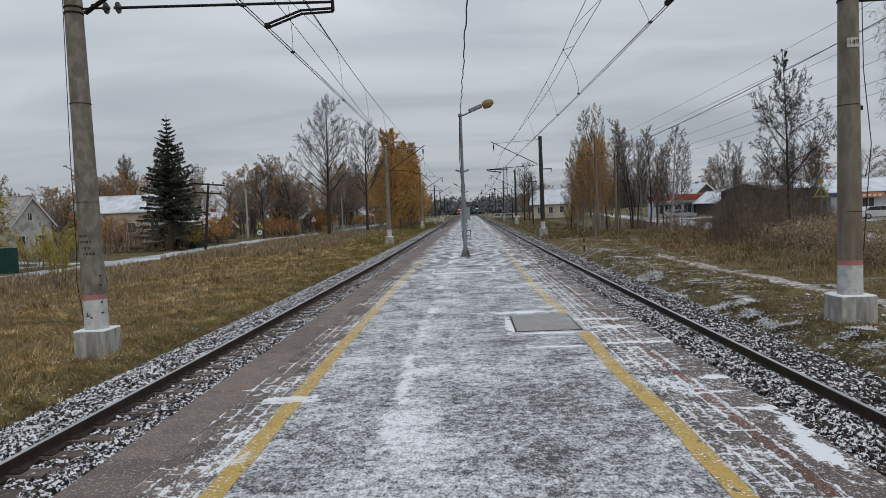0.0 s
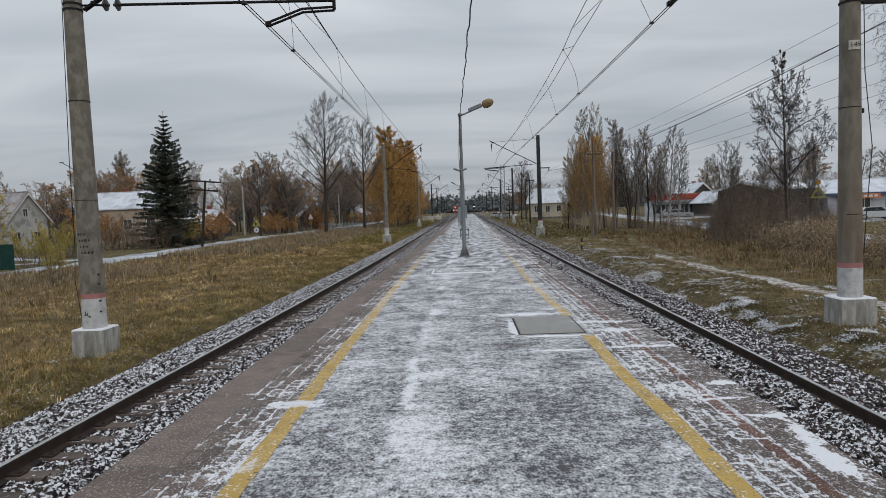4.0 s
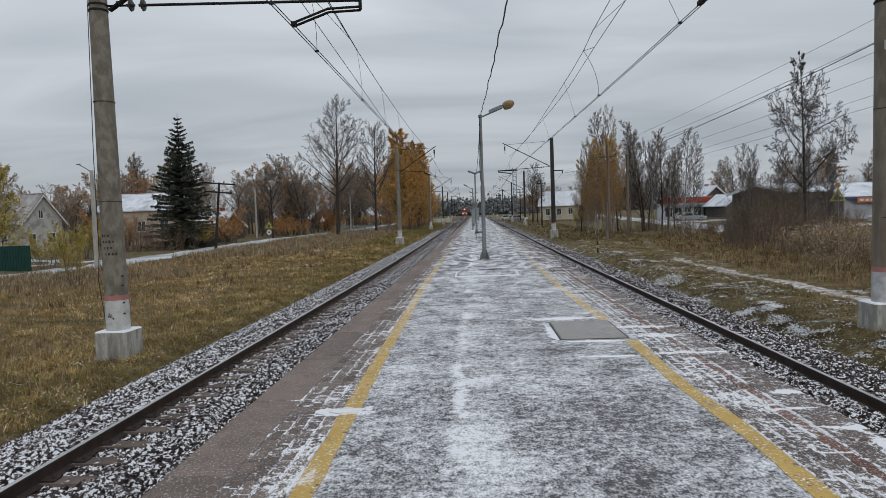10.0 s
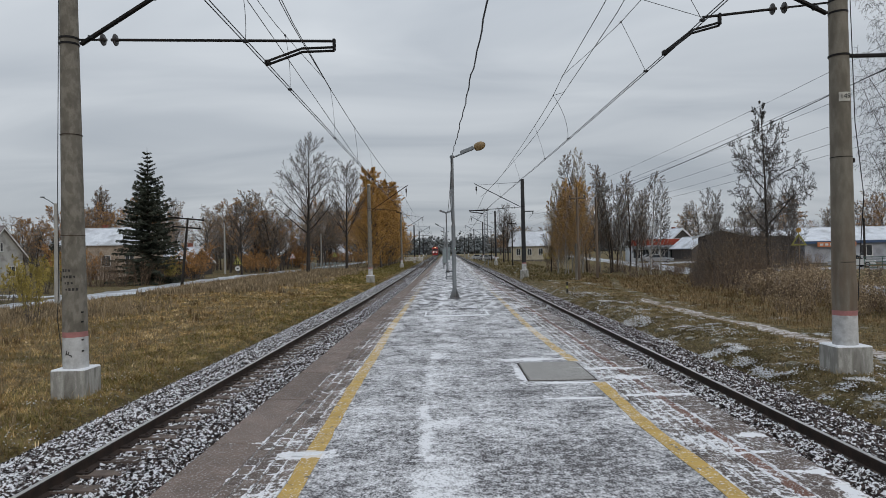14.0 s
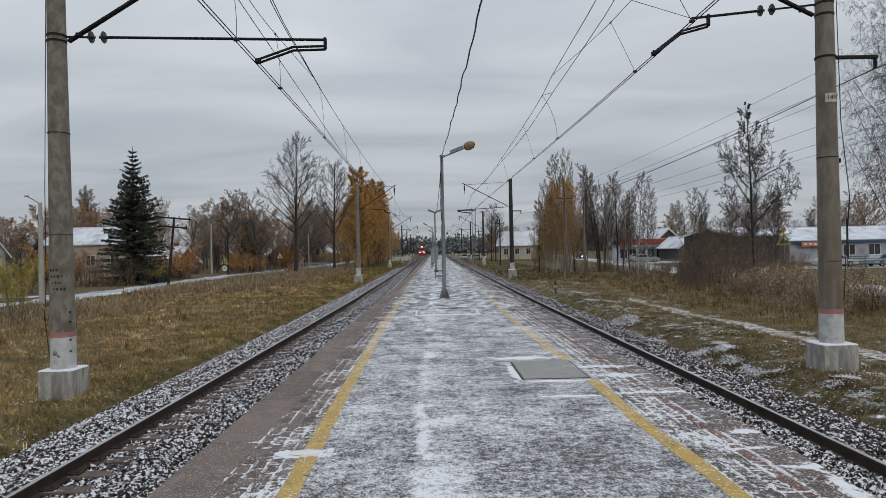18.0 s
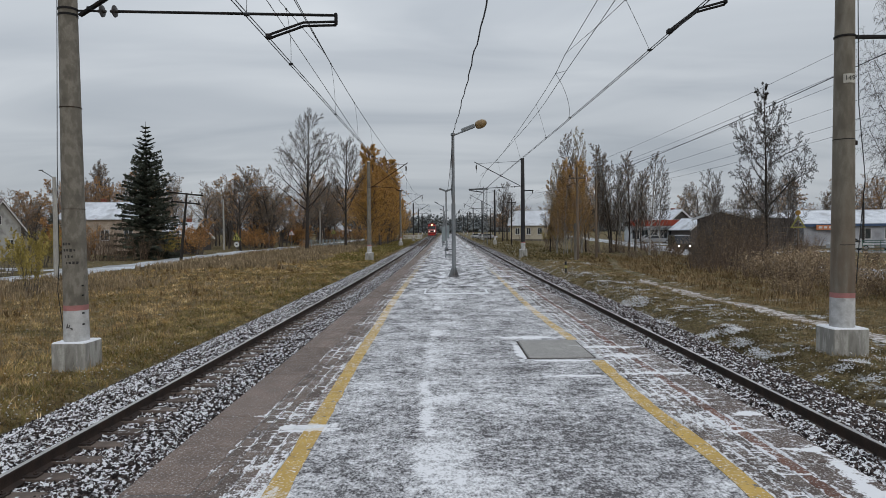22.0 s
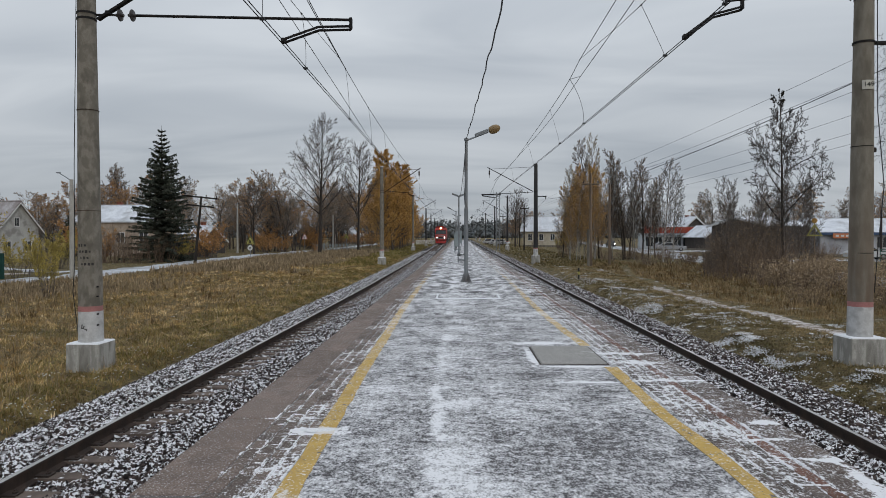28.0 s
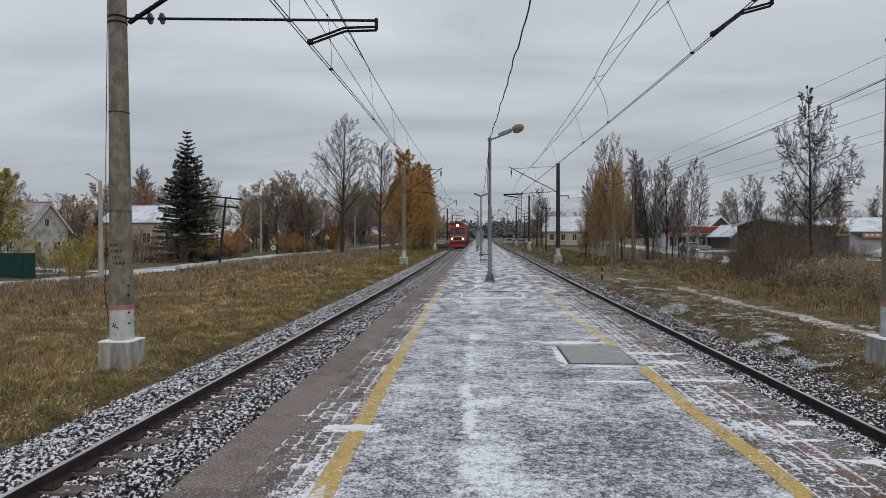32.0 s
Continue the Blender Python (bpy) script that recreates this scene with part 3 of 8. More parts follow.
rng = np.random.default_rng(5)
for nm, centre, bend, outer, parent, near in (("left", LEFT, True, -1, track_left, 5.5), ("right", RIGHT, False, 1, track_right, 6.0)):
    v1, f1 = stones(rng, 62000, centre, bend, outer, near, 28, 0.038)
    v2, f2 = stones(rng, 30000, centre, bend, outer, 26, 110, 0.050)
    v3, f3 = stones(rng, 34000, centre, bend, outer, -14, near, 0.031)
    me = numpy_mesh("ballast_stones", np.concatenate([v1, v2, v3]), np.concatenate([f1, f2 + len(v1), f3 + len(v1) + len(v2)]))
    ob = part("ballast_stones", me, M["stone"], parent)
    tagged(ob, kind="stuff")


# ---------------------------------------------------------------- platform
P_L, P_R, P_END = -1.925, 2.58, 205.0   # edges, and where the platform ends


def snow_cover(nt, pos, lo, hi):
    """How far blown snow hides the platform: broad areas, drifts, clumps, speckle, and a drift along a seam."""
    sep = node(nt, "ShaderNodeSeparateXYZ", [("Vector", pos)])
    total = 0.0
    for weight, scale, detail, stretch, rough, distort in ((0.13, 0.6, 3, (1.0, 0.75, 1), 0.5, 0.0), (0.32, 2.1, 6, (0.9, 1.0, 1), 0.62, 0.5), (0.30, 6.5, 6, (0.9, 1.1, 1), 0.66, 0.3),
                                                           (0.46, 20, 4, (1.0, 0.8, 1), 0.62, 0.2), (0.42, 55, 2, (1.1, 0.7, 1), 0.55, 0.0)):
        total = math_node(nt, "ADD", math_node(nt, "MULTIPLY", noise_fac(nt, pos, scale, detail, 0.30, 0.70, stretch, rough, distort), weight), total)
    far = node(nt, "ShaderNodeMapRange", [("Value", sep.outputs["Y"])], From_Min=8.0, From_Max=22.0, To_Max=0.55).outputs["Result"]
    total = math_node(nt, "ADD", total, math_node(nt, "MULTIPLY", far, math_node(nt, "SUBTRACT", noise_fac(nt, pos, 2.6, 4, 0.36, 0.64, (1.3, 0.55, 1), 0.55, 0.5), 0.5)))
    # whiter along the seam, with a sharp edge on one side
    seam = node(nt, "ShaderNodeMapRange", [("Value", sep.outputs["X"])], From_Min=-0.20, From_Max=0.22, To_Min=1.0, To_Max=0.0).outputs["Result"]
    seam = math_node(nt, "MULTIPLY", seam, node(nt, "ShaderNodeMapRange", [("Value", sep.outputs["X"])], From_Min=-0.27, From_Max=-0.22).outputs["Result"])
    seam = math_node(nt, "MULTIPLY", math_node(nt, "MULTIPLY", seam, noise_fac(nt, pos, 1.6, 5, 0.44, 0.62)), 0.24)
    total = math_node(nt, "ADD", total, seam)
    # the strips beside the edges are swept barer
    bare = node(nt, "ShaderNodeMapRange", [("Value", sep.outputs["X"])], From_Min=-1.56, From_Max=-1.12, To_Min=-0.30, To_Max=0.0).outputs["Result"]
    total = math_node(nt, "ADD", total, bare)
    # single drifts lying where the wind left them
    jag = node(nt, "ShaderNodeTexNoise", [("Vector", pos)], Scale=9.0, Detail=5.0).outputs["Color"]
    warp = node(nt, "ShaderNodeVectorMath", [(0, jag)])
    warp.operation = "SUBTRACT"
    warp.inputs[1].default_value = (0.5, 0.5, 0.5)
    wide = node(nt, "ShaderNodeVectorMath", [(0, warp.outputs[0])])
    wide.operation = "SCALE"
    wide.inputs["Scale"].default_value = 2.6
    for cx, cy, rx, ry, k in ((-1.08, 5.04, 0.20, 0.085, 1.3), (2.50, 4.44, 0.17, 0.07, 0.8), (2.52, 4.15, 0.05, 0.20, 0.5), (2.46, 5.34, 0.13, 0.06, 0.8), (2.44, 3.6, 0.08, 0.3, 0.6), (2.30, 4.90, 0.20, 0.03, 0.5),
                              (-0.03, 4.25, 0.20, 0.55, 0.14), (-0.17, 5.35, 0.06, 0.50, 0.36), (-0.22, 6.3, 0.06, 0.30, 0.30), (-0.20, 8.6, 0.08, 1.5, 0.12), (0.45, 5.9, 0.45, 0.20, 0.16), (-0.75, 6.6, 0.25, 0.4, 0.10), (1.05, 4.6, 0.65, 1.0, -0.07), (-0.62, 4.3, 0.28, 0.8, -0.05), (0.35, 7.2, 0.5, 0.35, -0.05),
                              (1.36, 7.62, 0.42, 0.05, 0.9), (1.37, 6.80, 0.34, 0.035, 0.8), (0.91, 8.2, 0.05, 0.6, 0.6), (2.15, 6.9, 0.36, 0.05, 0.6), (2.1, 7.9, 0.28, 0.12, 0.4), (1.15, 9.3, 0.5, 0.10, 0.5), (2.0, 8.5, 0.4, 0.08, 0.5), (-1.20, 3.9, 0.16, 0.55, 0.12), (-1.02, 3.72, 0.10, 0.12, 0.35), (2.47, 3.85, 0.05, 0.30, 0.35), (0.42, 17.9, 0.30, 0.22, -0.6), (0.25, 22.0, 0.25, 0.3, -0.4)):
        off = node(nt, "ShaderNodeVectorMath", [(0, pos)])
        off.operation = "SUBTRACT"
        off.inputs[1].default_value = (cx, cy, 0)
        sc = node(nt, "ShaderNodeVectorMath", [(0, off.outputs[0])])
        sc.operation = "MULTIPLY"
        sc.inputs[1].default_value = (1 / rx, 1 / ry, 0)
        ad = node(nt, "ShaderNodeVectorMath", [(0, sc.outputs[0]), (1, wide.outputs[0])])
        ad.operation = "ADD"
        ln = node(nt, "ShaderNodeVectorMath", [(0, ad.outputs[0])])
        ln.operation = "LENGTH"
        spot = node(nt, "ShaderNodeMapRange", [("Value", ln.outputs["Value"])], From_Min=1.35, From_Max=0.45, To_Max=k).outputs["Result"]
        total = math_node(nt, "ADD", total, spot)
    return node(nt, "ShaderNodeMapRange", [("Value", total)], From_Min=lo, From_Max=hi).outputs["Result"], total


def platform_material():
    """Worn grey asphalt under wind-blown dry snow."""
    m, nt, b = nodes_of("asphalt_under_blown_snow", 0.9, 0, 0.25)
    pos = node(nt, "ShaderNodeNewGeometry").outputs["Position"]
    col = mixed(nt, noise_fac(nt, pos, 1.1, 5, 0.4, 0.6), (0.088, 0.083, 0.088), (0.128, 0.122, 0.128))
    col = mixed(nt, noise_fac(nt, pos, 150, 2, 0.42, 0.6), col, (0.06, 0.058, 0.06))
    col = mixed(nt, noise_fac(nt, pos, 95, 2, 0.62, 0.66), col, (0.30, 0.29, 0.28))
    f, total = snow_cover(nt, pos, 0.58, 1.12)
    col = mixed(nt, f, col, (0.785, 0.785, 0.808))
    nt.links.new(col, b.inputs["Base Color"])
    bump(nt, b, total, 0.6, 0.006)
    return m


M["platform_top"] = platform_material()


def joint_lines(nt, pos, x0, pitch_x, y0, pitch_y, half):
    """Nearness to the joints of a bond, wavering a little: 1 in the joint."""
    wave = node(nt, "ShaderNodeTexNoise", [("Vector", pos)], Scale=11.0, Detail=3.0).outputs["Color"]
    away = node(nt, "ShaderNodeVectorMath", [(0, wave)])
    away.operation = "SUBTRACT"
    away.inputs[1].default_value = (0.5, 0.5, 0.5)
    small = node(nt, "ShaderNodeVectorMath", [(0, away.outputs[0])])
    small.operation = "SCALE"
    small.inputs["Scale"].default_value = 0.055
    p = node(nt, "ShaderNodeVectorMath", [(0, pos), (1, small.outputs[0])])
    p.operation = "ADD"
    sep = node(nt, "ShaderNodeSeparateXYZ", [("Vector", p.outputs[0])])
    u = math_node(nt, "DIVIDE", math_node(nt, "SUBTRACT", sep.outputs["X"], x0), pitch_x)
    v = math_node(nt, "DIVIDE", math_node(nt, "SUBTRACT", sep.outputs["Y"], y0), pitch_y)
    if half:
        v = math_node(nt, "ADD", v, math_node(nt, "MULTIPLY", math_node(nt, "FLOORED_MODULO", math_node(nt, "FLOOR", u), 2.0), 0.5))
    near = []
    for w, pitch in ((u, pitch_x), (v, pitch_y)):
        e = math_node(nt, "ABSOLUTE", math_node(nt, "SUBTRACT", math_node(nt, "FRACT", w), 0.5))
        near.append(math_node(nt, "MULTIPLY", math_node(nt, "SUBTRACT", 0.5, e), pitch))
    d = math_node(nt, "MINIMUM", near[0], near[1])
    return node(nt, "ShaderNodeMapRange", [("Value", d)], From_Min=0.019, From_Max=0.004).outputs["Result"]


def paving_material(name, c1, c2, lo, hi, island=0.2, bond=None):
    """Small concrete blocks or slabs, partly hidden by blown snow that catches in their joints."""
    m, nt, b = nodes_of(name, 0.9, 0, 0.2)
    g = node(nt, "ShaderNodeNewGeometry")
    pos = g.outputs["Position"]
    col = mixed(nt, noise_fac(nt, pos, 4, 5, 0.35, 0.65), c1, c2)
    col = mixed(nt, noise_fac(nt, pos, 140, 2, 0.45, 0.62), col, tuple(0.5 * v for v in c1))
    col = mixed(nt, noise_fac(nt, pos, 75, 3, 0.58, 0.65), col, (0.44, 0.42, 0.41))
    r = math_node(nt, "FRACT", math_node(nt, "ADD", g.outputs["Random Per Island"], node(nt, "ShaderNodeObjectInfo").outputs["Random"]))
    v = node(nt, "ShaderNodeMapRange", [("Value", r)], To_Min=1 - island, To_Max=1 + island).outputs["Result"]
    col = node(nt, "ShaderNodeHueSaturation", [("Color", col), ("Value", v)]).outputs[0]
    f, total = snow_cover(nt, pos, lo, hi)
    if bond:
        line = math_node(nt, "MULTIPLY", joint_lines(nt, pos, *bond), noise_fac(nt, pos, 2.4, 4, 0.40, 0.56))
        caught = node(nt, "ShaderNodeMapRange", [("Value", math_node(nt, "ADD", total, math_node(nt, "MULTIPLY", line, 0.60)))], From_Min=lo, From_Max=hi).outputs["Result"]
        f = math_node(nt, "MAXIMUM", f, caught)
    col = mixed(nt, f, col, (0.785, 0.785, 0.808))
    nt.links.new(col, b.inputs["Base Color"])
    bump(nt, b, noise_fac(nt, pos, 90, 3, 0.3, 0.7), 0.5, 0.004)
    return m


M["kerb"] = paving_material("brown_grey_edge_slab", (0.245, 0.188, 0.160), (0.160, 0.125, 0.108), 1.00, 1.22, 0.12, (-1.508, 0.9, 0.52, 1.62, False))
M["kerb_snowy"] = paving_material("snowy_edge_slab", (0.159, 0.122, 0.106), (0.111, 0.090, 0.081), 0.86, 1.12, 0.18, (2.265, 0.9, 0.97, 1.62, False))
M["paver"] = paving_material("brown_grey_paving_block", (0.207, 0.160, 0.136), (0.127, 0.102, 0.090), 0.82, 1.06, 0.28, (-1.500, 0.1035, 1.6, 0.2, True))
M["paver_snowy"] = paving_material("snowy_paving_block", (0.159, 0.126, 0.110), (0.111, 0.092, 0.084), 0.80, 1.08, 0.25, (1.843, 0.1035, 1.6, 0.2, True))
M["paver_red"] = paving_material("red_brown_paving_block", (0.215, 0.112, 0.084), (0.150, 0.086, 0.070), 0.90, 1.18, 0.2, (2.1535, 0.1035, 1.5, 0.5, False))
M["joint_snow"] = paving_material("snow_filled_joint", (0.16, 0.15, 0.15), (0.11, 0.105, 0.105), 0.60, 0.98, 0.0)
platform = thing("platform", "long low island platform of asphalt under patchy snow", "platform", kind="structure")


def slab(x0, x1, ys, top, bottom, name, material, nx=1):
    """A long slab that follows the gentle climb."""
    verts, faces = [], []
    for y in ys:
        for x, z in ((x0, bottom), (x0, top), (x1, top), (x1, bottom)):
            verts.append((x, y, z + float(rise(y))))
    for k in range(len(ys) - 1):
        for i in range(4):
            a, c = 4 * k + i, 4 * k + (i + 1) % 4
            faces.append((a, a + 4, c + 4, c))
    faces += [(0, 1, 2, 3), tuple(4 * (len(ys) - 1) + i for i in (3, 2, 1, 0))]
    return part(name, Build().add(verts, faces), material, platform, sharp=30)


PY = [-15, 0, 10, 20, 30] + list(range(36, 205, 8)) + [P_END]
slab(-1.085, 1.835, PY, 0.0, -0.12, "asphalt", M["platform_top"])
slab(-1.505, -1.088, PY, -0.0065, -0.12, "bedding", M["joint_snow"])
slab(-1.905, -1.506, PY, -0.009, -0.12, "bedding", M["joint_snow"])
slab(1.838, 2.262, PY, -0.0065, -0.12, "bedding", M["joint_snow"])
slab(2.263, 2.55, PY, -0.009, -0.12, "bedding", M["joint_snow"])
slab(P_L + 0.06, P_R - 0.06, PY, -0.125, -1.5, "wall", M["concrete"])


# ---------------------------------------------------------------- yellow lines, hatch, snow on the platform
def paint_material(name, c1, c2):
    """Traffic paint, chipped, and the more snowed over the farther from the trodden end."""
    m, nt, b = nodes_of(name, 0.8, 0, 0.25)
    pos = node(nt, "ShaderNodeNewGeometry").outputs["Position"]
    y = node(nt, "ShaderNodeSeparateXYZ", [("Vector", pos)]).outputs["Y"]
    col = mixed(nt, noise_fac(nt, pos, 6, 5, 0.35, 0.65), c1, c2)
    col = mixed(nt, noise_fac(nt, pos, 45, 5, 0.62, 0.68), col, (0.15, 0.135, 0.115))
    f, total = snow_cover(nt, pos, 0.0, 1.0)
    lie = node(nt, "ShaderNodeMapRange", [("Value", y)], From_Min=5.2, From_Max=11.0, To_Min=1.02, To_Max=0.74).outputs["Result"]
    over = node(nt, "ShaderNodeMapRange", [("Value", math_node(nt, "SUBTRACT", total, lie))], From_Min=0.0, From_Max=0.30, To_Max=0.72).outputs["Result"]
    bare = node(nt, "ShaderNodeMapRange", [("Value", y)], From_Min=7.0, From_Max=32.0, To_Min=0.66, To_Max=0.38).outputs["Result"]
    gone = math_node(nt, "GREATER_THAN", node(nt, "ShaderNodeTexNoise", [("Vector", pos)], Scale=14.0, Detail=6.0).outputs["Fac"], bare)
    col = mixed(nt, gone, col, (0.145, 0.135, 0.125))
    fleck = math_node(nt, "MULTIPLY", noise_fac(nt, pos, 48, 4, 0.57, 0.64), noise_fac(nt, pos, 7, 4, 0.38, 0.55))
    col = mixed(nt, math_node(nt, "MAXIMUM", over, fleck), col, (0.785, 0.785, 0.808))
    nt.links.new(col, b.inputs["Base Color"])
    bump(nt, b, noise_fac(nt, pos, 60, 3), 0.3, 0.003)
    return m


M["yellow"] = paint_material("worn_yellow_paint", (0.54, 0.36, 0.105), (0.43, 0.285, 0.085))


def painted_line(name, line, width, seed, y0, y1, label):
    """A hand-painted stripe with wavering edges."""
    rng = random.Random(seed)
    n = int((y1 - y0) / 0.25)
    verts, faces = [], []
    for k in range(n + 1):
        y = y0 + (y1 - y0) * k / n
        x = float(np.interp(y, [p[1] for p in line], [p[0] for p in line]))
        w = width * (0.5 + rng.uniform(-0.05, 0.05))
        wob = rng.uniform(-0.006, 0.006)
        z = float(rise(y)) + 0.004
        verts += [(x - w + wob, y, z), (x + w + wob, y, z), (x - w + wob, y, z - 0.003), (x + w + wob, y, z - 0.003)]
    for k in range(n):
        a, b = 4 * k, 4 * k + 4
        faces += [(a, a + 1, b + 1, b), (a + 2, a, b, b + 2), (a + 1, a + 3, b + 3, b + 1)]
    return part(name, Build().add(verts, faces), M["yellow"], platform, label)


painted_line("yellow_line", [(-0.99, -10), (-1.0, 3.7), (-1.08, 7.5), (-1.10, 9.6), (-1.17, 13.4), (-1.20, 22), (-1.25, 60), (-1.3, 120)], 0.135, 3, -10, 118, "worn yellow safety line")
painted_line("yellow_line", [(1.77, -10), (1.77, 4.6), (1.72, 5.6), (1.75, 7.2)], 0.135, 4, -10, 7.6, "worn yellow safety line")
painted_line("yellow_line", [(1.74, 9.0), (1.68, 11), (1.64, 13.2), (1.72, 22), (1.75, 60), (1.75, 120)], 0.135, 5, 9.05, 118, "worn yellow safety line")

M["hatch"] = paving_material("smooth_concrete_cover", (0.40, 0.39, 0.37), (0.32, 0.31, 0.295), 1.10, 1.50, 0.0)
b = Build().box((0.972, 7.75, -0.1), (1.745, 8.95, 0.018), 0.010)
hatch = thing("hatch_cover", "flat grey concrete hatch cover set in the platform", "hatch")
part("cover", b, M["hatch"], hatch)
b = Build()
for x0, y0, x1, y1 in ((0.950, 7.728, 0.969, 8.972), (1.748, 7.728, 1.767, 8.972), (0.969, 7.728, 1.748, 7.747), (0.969, 8.953, 1.748, 8.972)):
    b.box((x0, y0, -0.1), (x1, y1, 0.006), 0.003)
part("frame", b, M["rail_web"], hatch)
hatch2 = thing("hatch_cover", "asphalt-coloured hatch cover with snow in its joint", "hatch")
part("cover", Build().box((-0.52, 16.2, -0.05), (0.98, 17.2, 0.010), 0.006), M["platform_top"], hatch2)
b = Build()
for x0, y0, x1, y1 in ((-0.57, 15.90, -0.523, 17.28), (0.983, 15.90, 1.03, 17.28), (-0.523, 15.90, 0.983, 16.197), (-0.523, 17.203, 0.983, 17.27)):
    b.box((x0, y0, -0.04), (x1, y1, 0.007), 0.003)
part("snowy_joint", b, M["snow"], hatch2)


def snow_patch(cx, cy, sx, sy, seed, thick=0.012):
    """A thin wind-blown drift with a ragged outline."""
    rng = random.Random(seed)
    n, rings = 40, 3
    ph = [rng.uniform(0, 6.28) for _ in range(5)]
    verts, faces = [(cx, cy, thick + 0.004)], []
    for r in range(1, rings + 1):
        for i in range(n):
            a = 2 * math.pi * i / n
            w = 1 + 0.22 * math.sin(2 * a + ph[0]) + 0.16 * math.sin(3 * a + ph[1]) + 0.12 * math.sin(5 * a + ph[2]) + 0.09 * math.sin(9 * a + ph[3]) + 0.07 * math.sin(14 * a + ph[4])
            f = r / rings
            verts.append((cx + sx * w * f * math.cos(a), cy + sy * w * f * math.sin(a), thick * (1 - f ** 2) + (0.006 if r < rings else 0.0)))
    for i in range(n):
        j = (i + 1) % n
        faces.append((0, 1 + i, 1 + j))
        for r in range(rings - 1):
            a, c = 1 + r * n, 1 + (r + 1) * n
            faces.append((a + i, c + i, c + j, a + j))
    ob = part("snow_patch", Build().add(verts, faces), M["snow"])
    return tagged(ob, "small drift of dry white snow on the platform", "snow", kind="stuff")


snow_patch(-1.08, 5.04, 0.13, 0.05, 1, 0.008)


# ---------------------------------------------------------------- masts of the overhead line
def insulator(b, p, q, r=0.085):
    """One dish of porcelain between two places on a rod."""
    p, q = Vector(p), Vector(q)
    m = Matrix.Translation(p) @ (q - p).to_track_quat("Z", "Y").to_matrix().to_4x4()
    h = (q - p).length
    b.lathe([(0.03, 0), (0.035, h * 0.25), (r * 0.7, h * 0.35), (r, h * 0.5), (r * 0.95, h * 0.62), (0.04, h * 0.7), (0.03, h)], 14, m)


